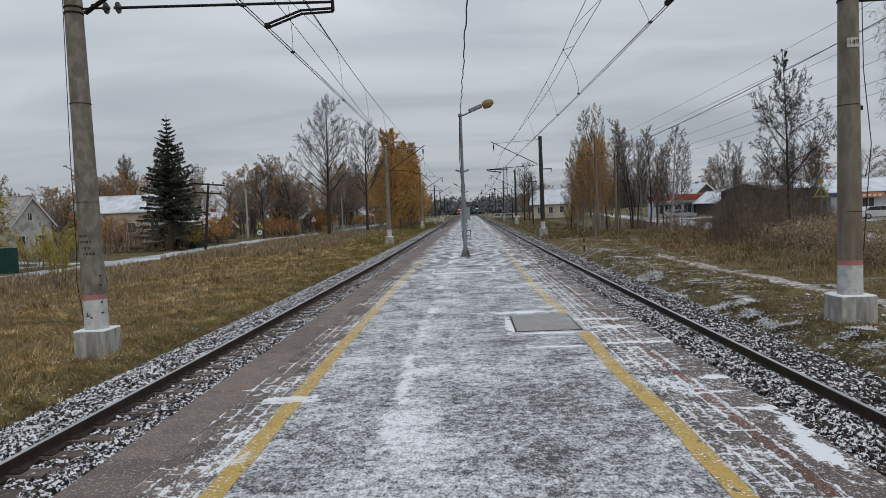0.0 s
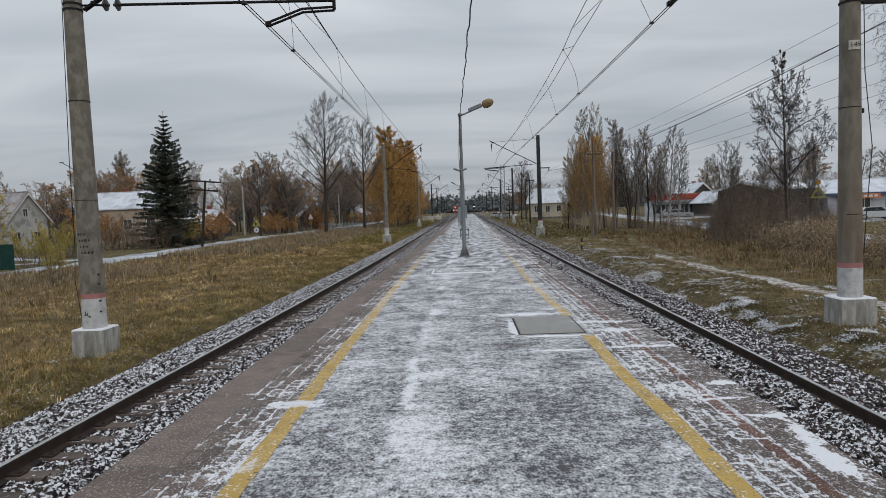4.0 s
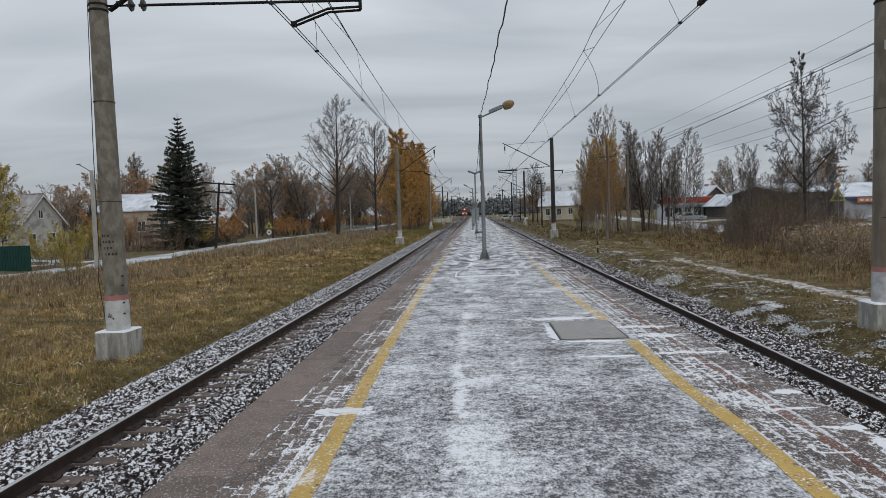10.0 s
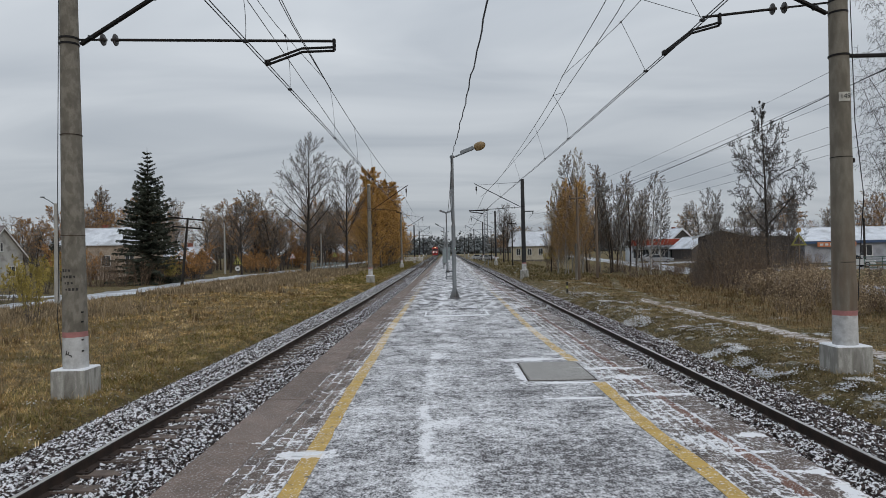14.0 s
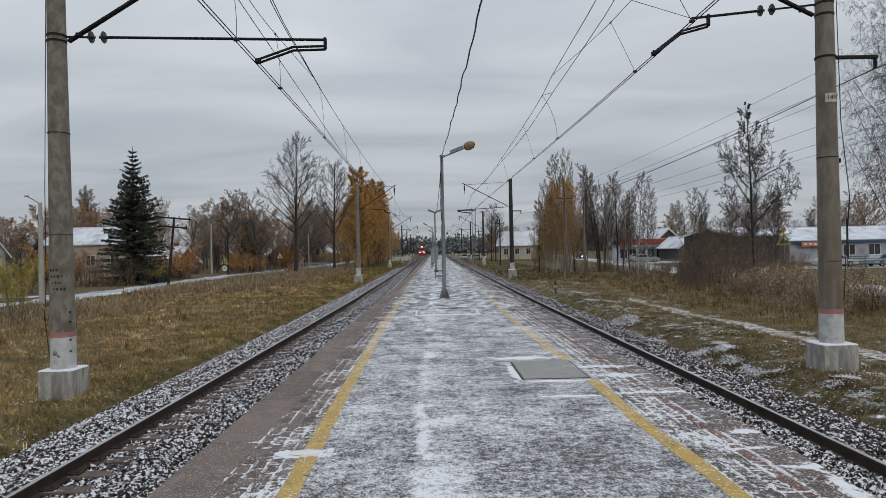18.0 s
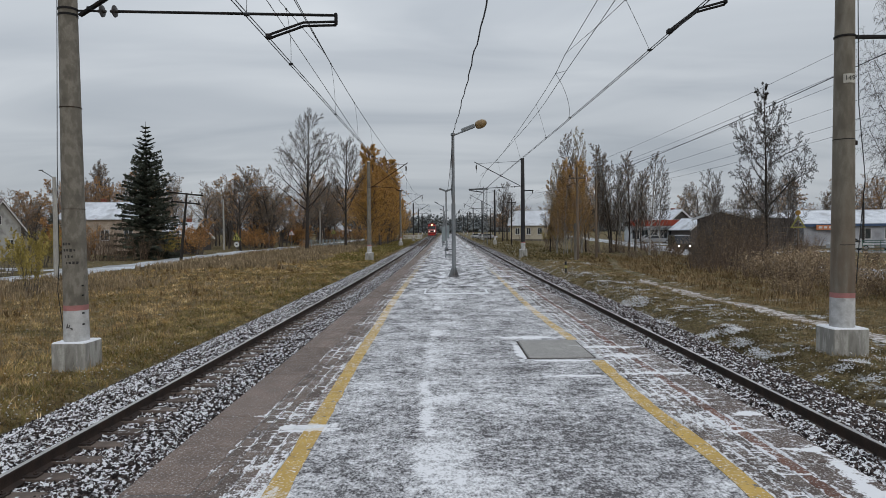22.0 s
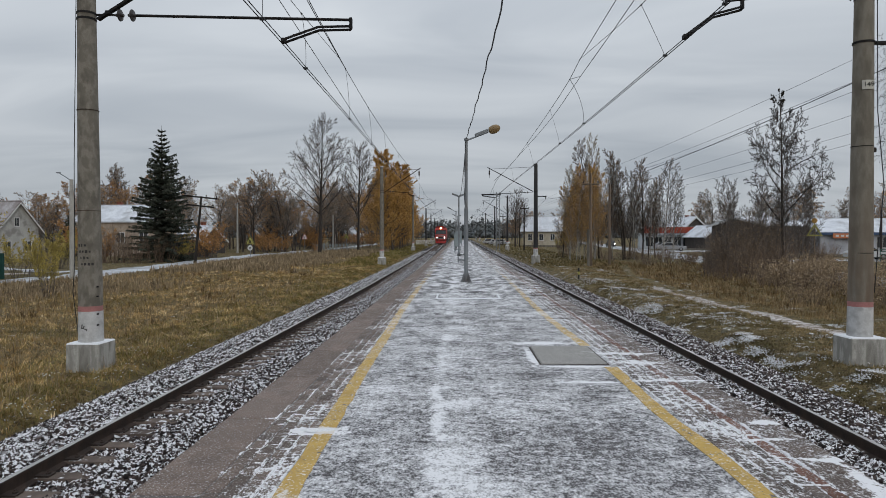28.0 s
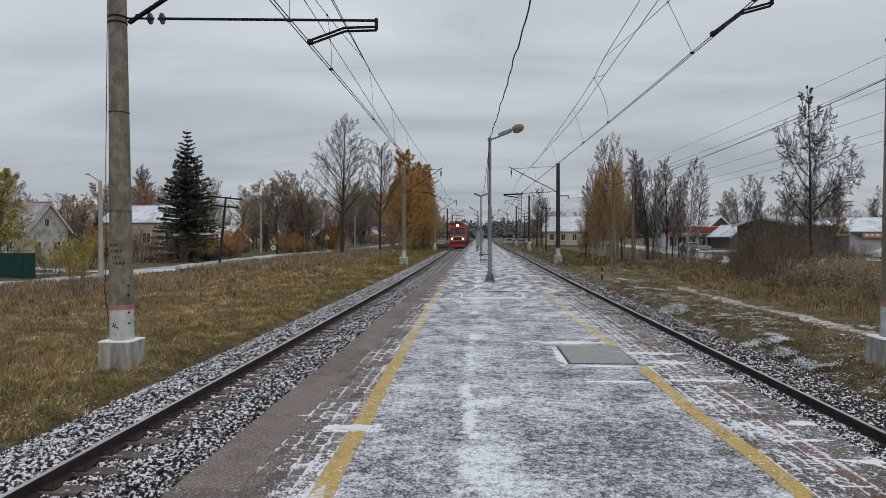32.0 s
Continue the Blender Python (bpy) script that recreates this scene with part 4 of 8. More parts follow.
def concrete_mast(x, y, foot, top, label, side, rod, boom, arm, lean=0.0, r0=0.245, r1=0.17, block=None, painted=True, detail=True, body="mast_concrete", strut=True, dish=(0.55, 0.80)):
    """A spun-concrete mast with an inclined cantilever. side: +1 when its track lies to the right. rod, boom: how far they
    reach and the height at their outer end; arm: the places of the registration arm."""
    t = thing("catenary_mast", label, "catenary mast", pose(x, y, 0))
    sides = 24 if detail else 12
    iron = M["iron" if detail or body == "pole_black" else "rusty_iron"]
    def ring(z):
        return r0 + (r1 - r0) * (z - foot) / (top - foot)
    def axis(z):
        return lean * (z - foot)
    def stem(name, z0, z1, mat, extra=0.0, lab=""):
        n = max(1, int((z1 - z0) / 1.2))
        zs = [z0 + (z1 - z0) * k / n for k in range(n + 1)]
        part(name, Build().tube([(axis(z), 0, z) for z in zs], [ring(z) + extra for z in zs], sides), M[mat], t, lab)
    if painted:
        stem("whitewashed_foot", foot, foot + 0.66, "mast_white", 0.0, "whitewashed foot")
        stem("red_band", foot + 0.66, foot + 0.77, "mast_pink", 0.0, "faded red band")
        stem("shaft", foot + 0.77, top, body)
    else:
        stem("shaft", foot, top, body)
    part("cap", Build().lathe([(ring(top) + 0.01, top - 0.01), (ring(top) + 0.015, top + 0.02), (ring(top) * 0.6, top + 0.06)], sides, pose(axis(top), 0, 0)), M["concrete_block"], t)
    if block:
        w, d, z0 = block
        part("foundation", Build().box((-w / 2, -d / 2, z0 - 0.3), (w / 2, d / 2, foot + 0.02), 0.025), M["concrete_block"], t, "chipped concrete foundation block")
    if boom:
        bz0, (bx, bz) = boom[0], boom[1]
        b0 = Vector((side * (ring(bz0) + 0.06) + axis(bz0), 0, bz0))
        b1 = Vector((side * bx, 0, bz))
        bb = Build()
        for off in (-0.035, 0.035):
            m = Matrix.Translation((0, off, 0))
            bb.tube([m @ b0, m @ b1], 0.032 if detail else 0.045, 4)
        for f in (0.05, 0.35, 0.65, 0.95):
            p = b0.lerp(b1, f)
            bb.box(tuple(p - Vector((0.05, 0.06, 0.04))), tuple(p + Vector((0.05, 0.06, 0.04))), 0.01)
        part("inclined_boom", bb, iron, t, "black iron inclined boom")
        # rod from the mast with two insulators
        rz0, (rx, rz) = rod[0], rod[1]
        p0 = Vector((side * (ring(rz0) + 0.02) + axis(rz0), 0, rz0))
        p1 = Vector((side * rx, 0, rz))
        d = (p1 - p0).normalized()
        for k in dish:
            bi = Build()
            insulator(bi, p0 + d * k, p0 + d * (k + 0.17), 0.125)
            part("insulator", bi, M["glass_insulator"], t, "brown porcelain insulator")
        br = Build().tube([p0, p0 + d * (dish[0] + 0.01)], 0.022, 6).tube([p0 + d * (dish[1] + 0.15), p1], 0.030, 8)
        hook = arm[0] if arm else (rx, rz - 0.2)
        br.box((side * hook[0] - 0.03, -0.05, hook[1] - 0.05), (side * hook[0] + 0.03, 0.05, (p0 + d * ((side * hook[0] - p0.x) / d.x)).z + 0.045), 0.012)
        part("registration_rod", br, iron, t)
        if arm:
            ba = Build()
            for off in (-0.035, 0.035):
                ba.tube([(side * ax, off, az - (0.05 if off > 0 else 0.0)) for ax, az in arm], 0.026, 6)
            last = arm[-1]
            ba.box((side * last[0] - 0.05, -0.07, last[1] - 0.07), (side * last[0] + 0.05, 0.07, last[1] + 0.03), 0.012)
            part("registration_arm", ba, iron, t)
        if not detail:
            tip = b0.lerp(b1, 0.955)
            part("suspension_insulator", Build().tube([tip, tip - Vector((0, 0, 0.22))], 0.02, 5).tube([tip - Vector((0, 0, 0.22 + 0.09 * k)) for k in range(6)], [0.05, 0.085, 0.05, 0.085, 0.05, 0.06], 8).tube([tip - Vector((0, 0, 0.66)), tip - Vector((0, 0, 1.0))], 0.02, 5), iron, t, "hanging insulator string")
        if strut:
            bs = Build().tube([(axis(top - 0.3), 0, top - 0.3), b0.lerp(b1, 0.93)], 0.016, 5)
            part("stay_rod", bs, iron, t)
        # clamps round the mast
        for z in (bz0, rz0 + 0.02):
            part("clamp", Build().tube([(axis(z), 0, z - 0.022), (axis(z), 0, z + 0.022)], ring(z) + 0.010, sides), iron, t)
    return t


mast_l = concrete_mast(-7.76, 13.65, -0.71, 8.9, "tall grey concrete catenary mast with whitewashed foot in dry grass", 1,
                       (6.15, (5.52, 6.00)), (6.05, (4.6, 8.75)), [(5.52, 5.86), (4.85, 5.85), (4.12, 5.60)], -0.004, 0.245, 0.155, (0.70, 0.68, -1.3), dish=(0.42, 0.68))
mast_r = concrete_mast(8.70, 14.44, -0.66, 9.3, "tall rust-stained concrete catenary mast with a number plate beside the footpath", -1,
                       (6.86, (2.95, 6.60)), (6.62, (5.2, 9.2)), [(2.58, 6.47), (3.20, 6.31), (3.80, 5.86)], 0.002, 0.250, 0.165, (0.78, 0.70, -1.3), body="mast_rusty", dish=(0.88, 1.14))

# small fittings on the two near masts
for z, r in ((2.05, 0.228), (4.15, 0.214)):
    part("steel_hoop", Build().tube([(-0.004 * (z + 0.57), 0, z - 0.006), (-0.004 * (z + 0.57), 0, z + 0.006)], r, 24), M["rusty_iron"], mast_l)
b = Build().tube([(-0.17, -0.05, 8.8), (-0.22, -0.05, 6.5), (-0.25, -0.05, 5.1), (-0.29, -0.06, 3.0), (-0.285, -0.08, 1.0), (-0.33, -0.08, 0.35), (-0.20, -0.12, -0.55)], 0.008, 5)
part("earthing_cable", b, M["wire"], mast_l)
M["soot"] = plain("faded_black_marker", (0.045, 0.042, 0.04), 0.9)
rm = random.Random(2)
for row, z in enumerate((1.33, 1.20, 1.07, 0.94)):
    for k in range(4 if row % 2 else 3):
        a = radians(-118 + 17 * k + 6 * row)
        rr = 0.245 - 0.0095 * (z + 0.57)
        w_, h_ = rm.uniform(0.02, 0.045), rm.uniform(0.035, 0.06)
        part("faded_mark", Build().box((-w_ / 2, -0.004, -h_ / 2), (w_ / 2, 0.004, h_ / 2), 0, pose(-0.0075 + rr * math.cos(a), rr * math.sin(a), z, 0, rm.uniform(-12, 12), math.degrees(a) + 90)), M["soot"], mast_l)
for a, z, w_, h_ in ((-104, -0.36, 0.02, 0.10), (-98, -0.39, 0.05, 0.02), (-93, -0.37, 0.018, 0.07), (-86, -0.41, 0.045, 0.018), (-80, -0.43, 0.02, 0.04)):
    a = radians(a)
    rr = 0.2475 - 0.0094 * (z + 0.71)
    part("faded_mark", Build().box((-w_ / 2, -0.004, -h_ / 2), (w_ / 2, 0.004, h_ / 2), 0, pose(rr * math.cos(a), rr * math.sin(a), z, 0, 14, math.degrees(a) + 90)), M["soot"], mast_l)
for z in (0.25, 0.45, -0.12, -0.35):
    part("bolt", Build().box((0.205, -0.15, z), (0.235, -0.10, z + 0.03), 0.004), M["iron"], mast_l)
part("junction_box", Build().box((0.19, -0.05, 3.33), (0.29, 0.02, 3.43), 0.01), M["iron"], mast_r)
for z, r in ((3.44, 0.222), (1.15, 0.236)):
    part("steel_hoop", Build().tube([(0.006, 0, z), (0.006, 0, z + 0.015)], r, 24), M["iron"], mast_r)
b = Build().tube([(0.24, -0.06, 7.6), (0.26, -0.07, 6.0), (0.28, -0.08, 4.2), (0.42, -0.10, 2.6), (0.30, -0.10, 1.2), (0.24, -0.10, 0.3)], 0.010, 5)
part("earthing_cable", b, M["wire"], mast_r)
b = Build().tube([(0.012, 0, 5.655), (0.012, 0, 5.695)], 0.216, 24)
b.box((0.2, -0.05, 5.64), (1.18, 0.05, 5.71), 0.008)
b.box((1.10, -0.035, 5.42), (1.16, 0.035, 5.64), 0.008)
part("feeder_bracket", b, M["iron"], mast_r, "black iron side bracket")

part("stay_wire", Build().tube([(5.75 - 8.70, 0, 6.60), (4.38 - 8.70, 0, 7.04)], 0.007, 5), M["wire"], mast_r)

# number plate, bent round the mast's front
plate = Build()
R_PL = 0.226
vs = []
for k in range(9):
    a = radians(-95) + radians(62) * (k / 8 - 0.5)
    for z in (4.645, 4.84):
        vs.append((0.012 + R_PL * math.cos(a), R_PL * math.sin(a), z))
plate.add(vs, [(2 * k, 2 * k + 2, 2 * k + 3, 2 * k + 1) for k in range(8)])
M["plate"] = surface("cream_enamel", (0.62, 0.60, 0.53), (0.52, 0.50, 0.45), 9, 0.5)
number_plate = part("number_plate", plate, M["plate"], mast_r, "cream plate with black figures")
tc = bpy.data.curves.new("figures", "FONT")
tc.body, tc.size, tc.align_x, tc.align_y, tc.extrude = "149", 0.145, "CENTER", "CENTER", 0.002
tc.materials.append(plain("black_enamel", (0.02, 0.02, 0.02), 0.5))
fig = new("figures", tc)
fig.parent = number_plate
fig.matrix_basis = pose(0.012 + (R_PL + 0.014) * math.cos(radians(-95)), (R_PL + 0.014) * math.sin(radians(-95)), 4.742, 90, 0, -5)

# masts farther along
concrete_mast(-7.40, 63, -0.45, 8.25, "grey concrete catenary mast beside the railway", 1, (5.95, (2.6, 5.75)), (5.8, (3.75, 8.15)), [(2.6, 5.6), (3.1, 5.5)], 0, 0.22, 0.16, (0.75, 0.7, -1.2), True, False)
mast_dark = concrete_mast(7.93, 68, -0.36, 9.05, "dark catenary mast with whitewashed foot beside the railway", -1, (6.15, (5.6, 5.9)), (6.2, (5.0, 8.7)), [(5.5, 5.8), (4.2, 5.6)], -0.001, 0.24, 0.18, (0.8, 0.7, -1.1), True, False, "pole_black")
part("feeder_bracket", Build().box((0.18, -0.05, 5.66), (1.10, 0.05, 5.76), 0.01).box((0.98, -0.05, 5.42), (1.06, 0.05, 5.66), 0.01), M["iron"], mast_dark, "black iron side bracket")
for y, x, zf, h in ((115, -8.0, -0.17, 8.9), (160, -8.0, 0.1, 8.6), (210, -8.9, 0.5, 9.0), (262, -9.6, 0.7, 9.2), (315, -10.2, 1.0, 9.4)):
    concrete_mast(x, y, zf, h, "catenary mast farther along the railway", 1, (5.9 + zf, (3.6, 5.9 + zf)), (5.9 + zf, (4.0, 8.2 + zf)), None, 0, 0.20, 0.15, (0.7, 0.7, zf - 0.6), True, False, "mast_concrete" if y < 150 else "pole_black")
for y, x, zf, h in ((122, 9.0, -0.05, 9.2), (165, 9.0, 0.2, 9.3), (215, 8.8, 0.5, 9.4), (268, 8.6, 0.7, 9.4), (320, 8.4, 1.0, 9.6)):
    concrete_mast(x, y, zf, h, "dark catenary mast farther along the railway", -1, (5.9 + zf, (4.6, 5.8 + zf)), (6.0 + zf, (4.6, 8.4 + zf)), None, 0, 0.20, 0.15, (0.7, 0.7, zf - 0.6), True, False, "pole_black")

# lattice mast
lattice = thing("lattice_mast", "narrow grey steel lattice mast beside the railway", "mast", pose(6.55, 110, -0.1))
for sx in (-0.28, 0.28):
    for sy in (-0.28, 0.28):
        part("leg", Build().box((sx - 0.04, sy - 0.04, -0.6), (sx + 0.04, sy + 0.04, 9.1), 0.006), M["galvanised"], lattice)
for k in range(13):
    z = 0.2 + k * 0.68
    for sy in (-0.28, 0.28):
        part("brace", Build().tube([(-0.28, sy, z), (0.28, sy, z + 0.62)], 0.028, 4).tube([(0.28, sy, z), (-0.28, sy, z + 0.02)], 0.028, 4), M["galvanised"], lattice)
part("cross_beam", Build().box((-2.6, -0.08, 8.6), (0.5, 0.08, 8.75), 0.01), M["iron"], lattice)


# ---------------------------------------------------------------- wires
def sag(p, q, drop, n=14):
    p, q = Vector(p), Vector(q)
    return [p.lerp(q, k / n) - Vector((0, 0, 4 * drop * (k / n) * (1 - k / n))) for k in range(n + 1)]


def wire(name, runs, r, label, group=""):
    b = Build()
    for run in runs:
        b.tube(run, r, 5)
    ob = part(name, b, M["wire"])
    return tagged(ob, label, "overhead wire", group)


def smooth_line(pts, step=2.0):
    """Points along a wire through the given places, evened out."""
    pts = [Vector(p) for p in pts]
    out = []
    for k in range(len(pts) - 1):
        p0, p1, p2, p3 = pts[max(k - 1, 0)], pts[k], pts[k + 1], pts[min(k + 2, len(pts) - 1)]
        n = max(2, int((p2 - p1).length / step))
        for j in range(n):
            f = j / n
            m1, m2 = (p2 - p0) * 0.5 * ((p2 - p1).length / max((p2 - p0).length * 0.5, 1e-6)) if k else (p2 - p1), (p3 - p1) * 0.5 * ((p2 - p1).length / max((p3 - p1).length * 0.5, 1e-6))
            out.append(p1 * (2 * f ** 3 - 3 * f * f + 1) + m1 * (f ** 3 - 2 * f * f + f) + p2 * (3 * f * f - 2 * f ** 3) + m2 * (f ** 3 - f * f))
    out.append(pts[-1])
    return out


def at_y(pts, y):
    ys_ = [p[1] for p in pts]
    return Vector((float(np.interp(y, ys_, [p[0] for p in pts])), y, float(np.interp(y, ys_, [p[2] for p in pts]))))


def overhead(contact, messengers, stitches, droppers, links=()):
    """Double contact wire, messenger wires, stitch wires by the near mast, and droppers."""
    t = thing("overhead_line", "double contact wire hung from sagging messenger wires", "overhead wire")
    line = smooth_line(contact, 6)
    for dx in (-0.035, 0.035):
        part("contact_wire", Build().tube([p + Vector((dx, 0, 0)) for p in line], [0.0105 if p.y < 60 else 0.014 for p in line], 5), M["wire"], t)
    for pts in messengers:
        run = smooth_line(pts)
        part("messenger_wire", Build().tube(run, [0.0115 if p.y < 60 else 0.015 for p in run], 5), M["wire"], t)
    for pts in stitches:
        part("stitch_wire", Build().tube(smooth_line(pts), 0.0075, 4), M["wire"], t)
    for pts in links:
        part("link_wire", Build().tube([Vector(p) for p in pts], 0.009, 5), M["wire"], t)
    for y, upper in droppers:
        slack = 0.16 if abs(y - 25.4) < 0.1 else 0.03
        a, c = at_y([tuple(p) for p in smooth_line(upper)], y), at_y(contact, y)
        line_ = [a.lerp(c, q / 6) + Vector((slack, 0.05, 0)) * (4 * (q / 6) * (1 - q / 6)) for q in range(7)]
        dd = Build().tube(line_, 0.010 if slack > 0.1 else 0.0065 if y < 60 else 0.009, 4)
        dd.box(tuple(c - Vector((0.05, 0.03, 0.02))), tuple(c + Vector((0.05, 0.03, 0.03))), 0.006)
        dd.box(tuple(a - Vector((0.02, 0.03, 0.02))), tuple(a + Vector((0.02, 0.03, 0.02))), 0.006)
        part("dropper", dd, M["wire"], t)
    return t


con_l = [(-3.5, -38, 5.55), (-3.66, 13.65, 5.55), (-4.25, 63, 5.65), (-4.6, 115, 5.9), (-4.9, 160, 6.1), (-5.5, 210, 6.3), (-6.0, 262, 6.5), (-6.6, 315, 6.8)]
mes_l = [(-3.6, -38, 7.9), (-3.65, -12, 7.2), (-3.85, 13.65, 7.78), (-3.90, 17, 7.58), (-3.9, 22.6, 7.29), (-3.98, 29, 7.20), (-4.15, 43, 7.28), (-4.3, 63, 7.55), (-4.45, 90, 7.1), (-4.6, 115, 7.9), (-4.8, 138, 7.5), (-4.9, 160, 8.1), (-5.2, 185, 7.7), (-5.5, 210, 8.3), (-6.0, 262, 8.5), (-6.6, 315, 8.8)]
sti_l = [(-3.72, 5.7, 7.32), (-3.74, 10.5, 6.88), (-3.76, 14.0, 6.79), (-3.78, 15.8, 6.87), (-3.88, 21.6, 7.32)]
overhead(con_l, [mes_l, [(-3.70, -38, 8.0), (-3.72, -12, 7.3), (-3.78, 13.65, 7.80), (-3.86, 17, 7.59), (-3.9, 22.6, 7.30)]], [sti_l], [(12.2, sti_l), (15.8, sti_l), (22.6, mes_l), (28.9, mes_l), (35.5, mes_l), (45, mes_l), (54, mes_l), (72, mes_l), (82, mes_l), (95, mes_l), (105, mes_l)])
con_r = [(4.9, -38, 5.8), (4.98, 14.44, 5.86), (4.05, 68, 5.86), (4.5, 122, 6.0), (4.4, 165, 6.2), (4.3, 215, 6.4), (4.2, 268, 6.6), (4.1, 320, 6.9)]
mes_r = [(4.3, -38, 8.4), (4.3, -12, 7.8), (4.47, 14.44, 8.42), (4.40, 18.4, 8.15), (4.29, 23.6, 7.80), (4.25, 25.4, 7.55), (4.24, 31, 7.41), (4.15, 39, 7.23), (4.1, 49, 7.15), (4.0, 68, 7.5), (4.2, 95, 7.2), (4.4, 122, 8.0), (4.4, 145, 7.6), (4.4, 165, 8.2), (4.3, 190, 7.7), (4.3, 215, 8.4), (4.2, 268, 8.6), (4.1, 320, 8.9)]
me2_r = [(4.9, -38, 8.6), (4.9, -12, 7.9), (4.96, 14.44, 8.5), (4.91, 18.4, 8.15), (4.66, 25.4, 7.66), (4.5, 32, 7.28), (4.2, 41, 7.10), (3.9, 54.6, 7.1), (3.6, 68, 7.3)]
sti_r = [(4.35, 6.0, 7.75), (4.38, 12.5, 7.0), (4.38, 16.0, 7.08), (4.27, 23.6, 7.80)]
overhead(con_r, [mes_r, me2_r], [sti_r], [(16.0, sti_r), (12.5, sti_r), (25.4, mes_r), (30.8, mes_r), (40, mes_r), (52, mes_r), (78, mes_r), (90, mes_r), (105, mes_r)], [[(4.25, 25.4, 7.55), (4.66, 25.4, 7.66)]])
wire("runout_wire", [[Vector((-4.0, 38, 5.60)), Vector((-4.0, 28.7, 5.95)), Vector((-4.0, 21.9, 6.37)), Vector((-4.0, 14.6, 6.78)), Vector((-4.0, 0, 7.6)), Vector((-4.0, -20, 8.7))]], 0.009, "second contact wire rising towards its anchor above the railway")
wire("feeder_wire", [sag((9.82, -38, 5.4), (9.82, 14.44, 5.42), 0.5), sag((9.82, 14.44, 5.42), (8.95, 68, 5.42), 0.62), sag((8.95, 68, 5.42), (9.9, 122, 5.3), 0.9)], 0.012, "thick feeder wire on the outer brackets")
for k, (dx, dz) in enumerate(((0.0, 7.12), (-0.7, 6.16), (0.7, 6.45), (-0.7, 5.25), (0.0, 4.95), (0.7, 4.82))):
    wire("line_wire", [sag((12.0 + dx, y0, dz), (12.0 + dx, y1, dz), 0.30 + 0.02 * k) for y0, y1 in ((-50, 8), (8, 60), (60, 117), (117, 170))], 0.005 if k > 2 else 0.0065, "thin telegraph wire on wooden poles", "telegraph wires")


# ---------------------------------------------------------------- platform lamps
def platform_lamp(x, y, arms, height, label):
    t = thing("platform_lamp", label, "street lamp", pose(x, y, float(rise(y))))
    foot = Build()
    foot.box((-0.17, -0.17, 0.0), (0.17, 0.17, 0.02), 0.005)
    for a in range(4):
        m = pose(0, 0, 0, 0, 0, 45 + 90 * a)
        foot.prism([(0.05, 0.02), (0.23, 0.02), (0.21, 0.06), (0.075, 0.34), (0.05, 0.34)], -0.012, 0.012, m)
    part("foot", foot, M["galvanised"], t)
    part("lower_pole", Build().tube([(0, 0, 0.02), (0, 0, 2.45)], 0.070, 14).tube([(0, 0, 2.45), (0, 0, 2.52)], [0.070, 0.054], 14), M["galvanised"], t)
    part("upper_pole", Build().tube([(0, 0, 2.5), (0, 0, height)], 0.051, 14).lathe([(0.06, height - 0.05), (0.075, height - 0.04), (0.075, height + 0.03), (0.03, height + 0.06)], 12), M["galvanised"], t)
    for sx, reach, up in arms:
        h = height - 0.04
        p0, p1 = Vector((0, 0, h)), Vector((sx * reach, 0, h + up))
        d = (p1 - p0).normalized()
        q = d.to_track_quat("X", "Z").to_matrix().to_4x4()
        part("arm", Build().tube([p0, p1 - d * 0.1], 0.028, 8), M["galvanised"], t)
        m = Matrix.Translation(p1 - d * 0.42) @ q
        part("ballast_housing", Build().box((-0.08, -0.075, -0.02), (0.40, 0.075, 0.11), 0.02, m), M["galvanised"], t, "grey lamp housing")
        if y > 30:
            continue
        m2 = Matrix.Translation(p1 + d * 0.02 + Vector((0, 0, 0.02))) @ q @ pose(0, 0, 0, 0, 90, 0)
        part("lens", Build().lathe([(0.06, -0.03), (0.115, 0.0), (0.145, 0.09), (0.15, 0.19), (0.125, 0.28), (0.07, 0.35), (0.02, 0.375)], 16, m2), M["lamp_lens"], t, "yellowed plastic lamp cover")
    return t


platform_lamp(0.25, 22.4, [(1, 0.78, 0.30)], 4.82, "grey steel platform lamp with a yellowed lens on its arm")
platform_lamp(0.0, 50, [(1, 0.52, 0.18), (-1, 0.55, 0.20)], 4.55, "grey steel platform lamp with two arms")
platform_lamp(-0.33, 77, [(-1, 1.05, 0.52)], 4.35, "grey steel platform lamp with one raised arm")
for y, x in ((104, -0.25), (131, -0.4), (158, -0.5), (185, -0.6)):
    platform_lamp(x, y, [(-1, 0.8, 0.35), (1, 0.6, 0.2)], 4.5, "grey steel platform lamp farther along the platform")
def slack_cable(p, q, drop, n):
    """A cable lashed loosely to its carrier, so that it wavers."""
    return [v + Vector((0.010 * math.sin(1.9 * k) + 0.008 * math.sin(0.7 * k), 0, 0.010 * math.sin(1.3 * k) + 0.008 * math.sin(2.3 * k))) * (0 if k in (0, n) else 1) for k, v in enumerate(sag(p, q, drop, n))]


wire("lamp_cable", [slack_cable((0.25, 22.4, 4.85), (0.85, -6, 4.75), 0.35, 64), sag((0.25, 22.4, 4.85), (0.0, 50, 4.6), 0.7, 20)], 0.012, "black cable strung between the platform lamps")
wire("lamp_cable", [[Vector((0.245, 22.33, 4.8)), Vector((0.20, 22.30, 4.3)), Vector((0.17, 22.31, 3.4)), Vector((0.20, 22.31, 2.6))]], 0.011, "loose cable down the lamp post")


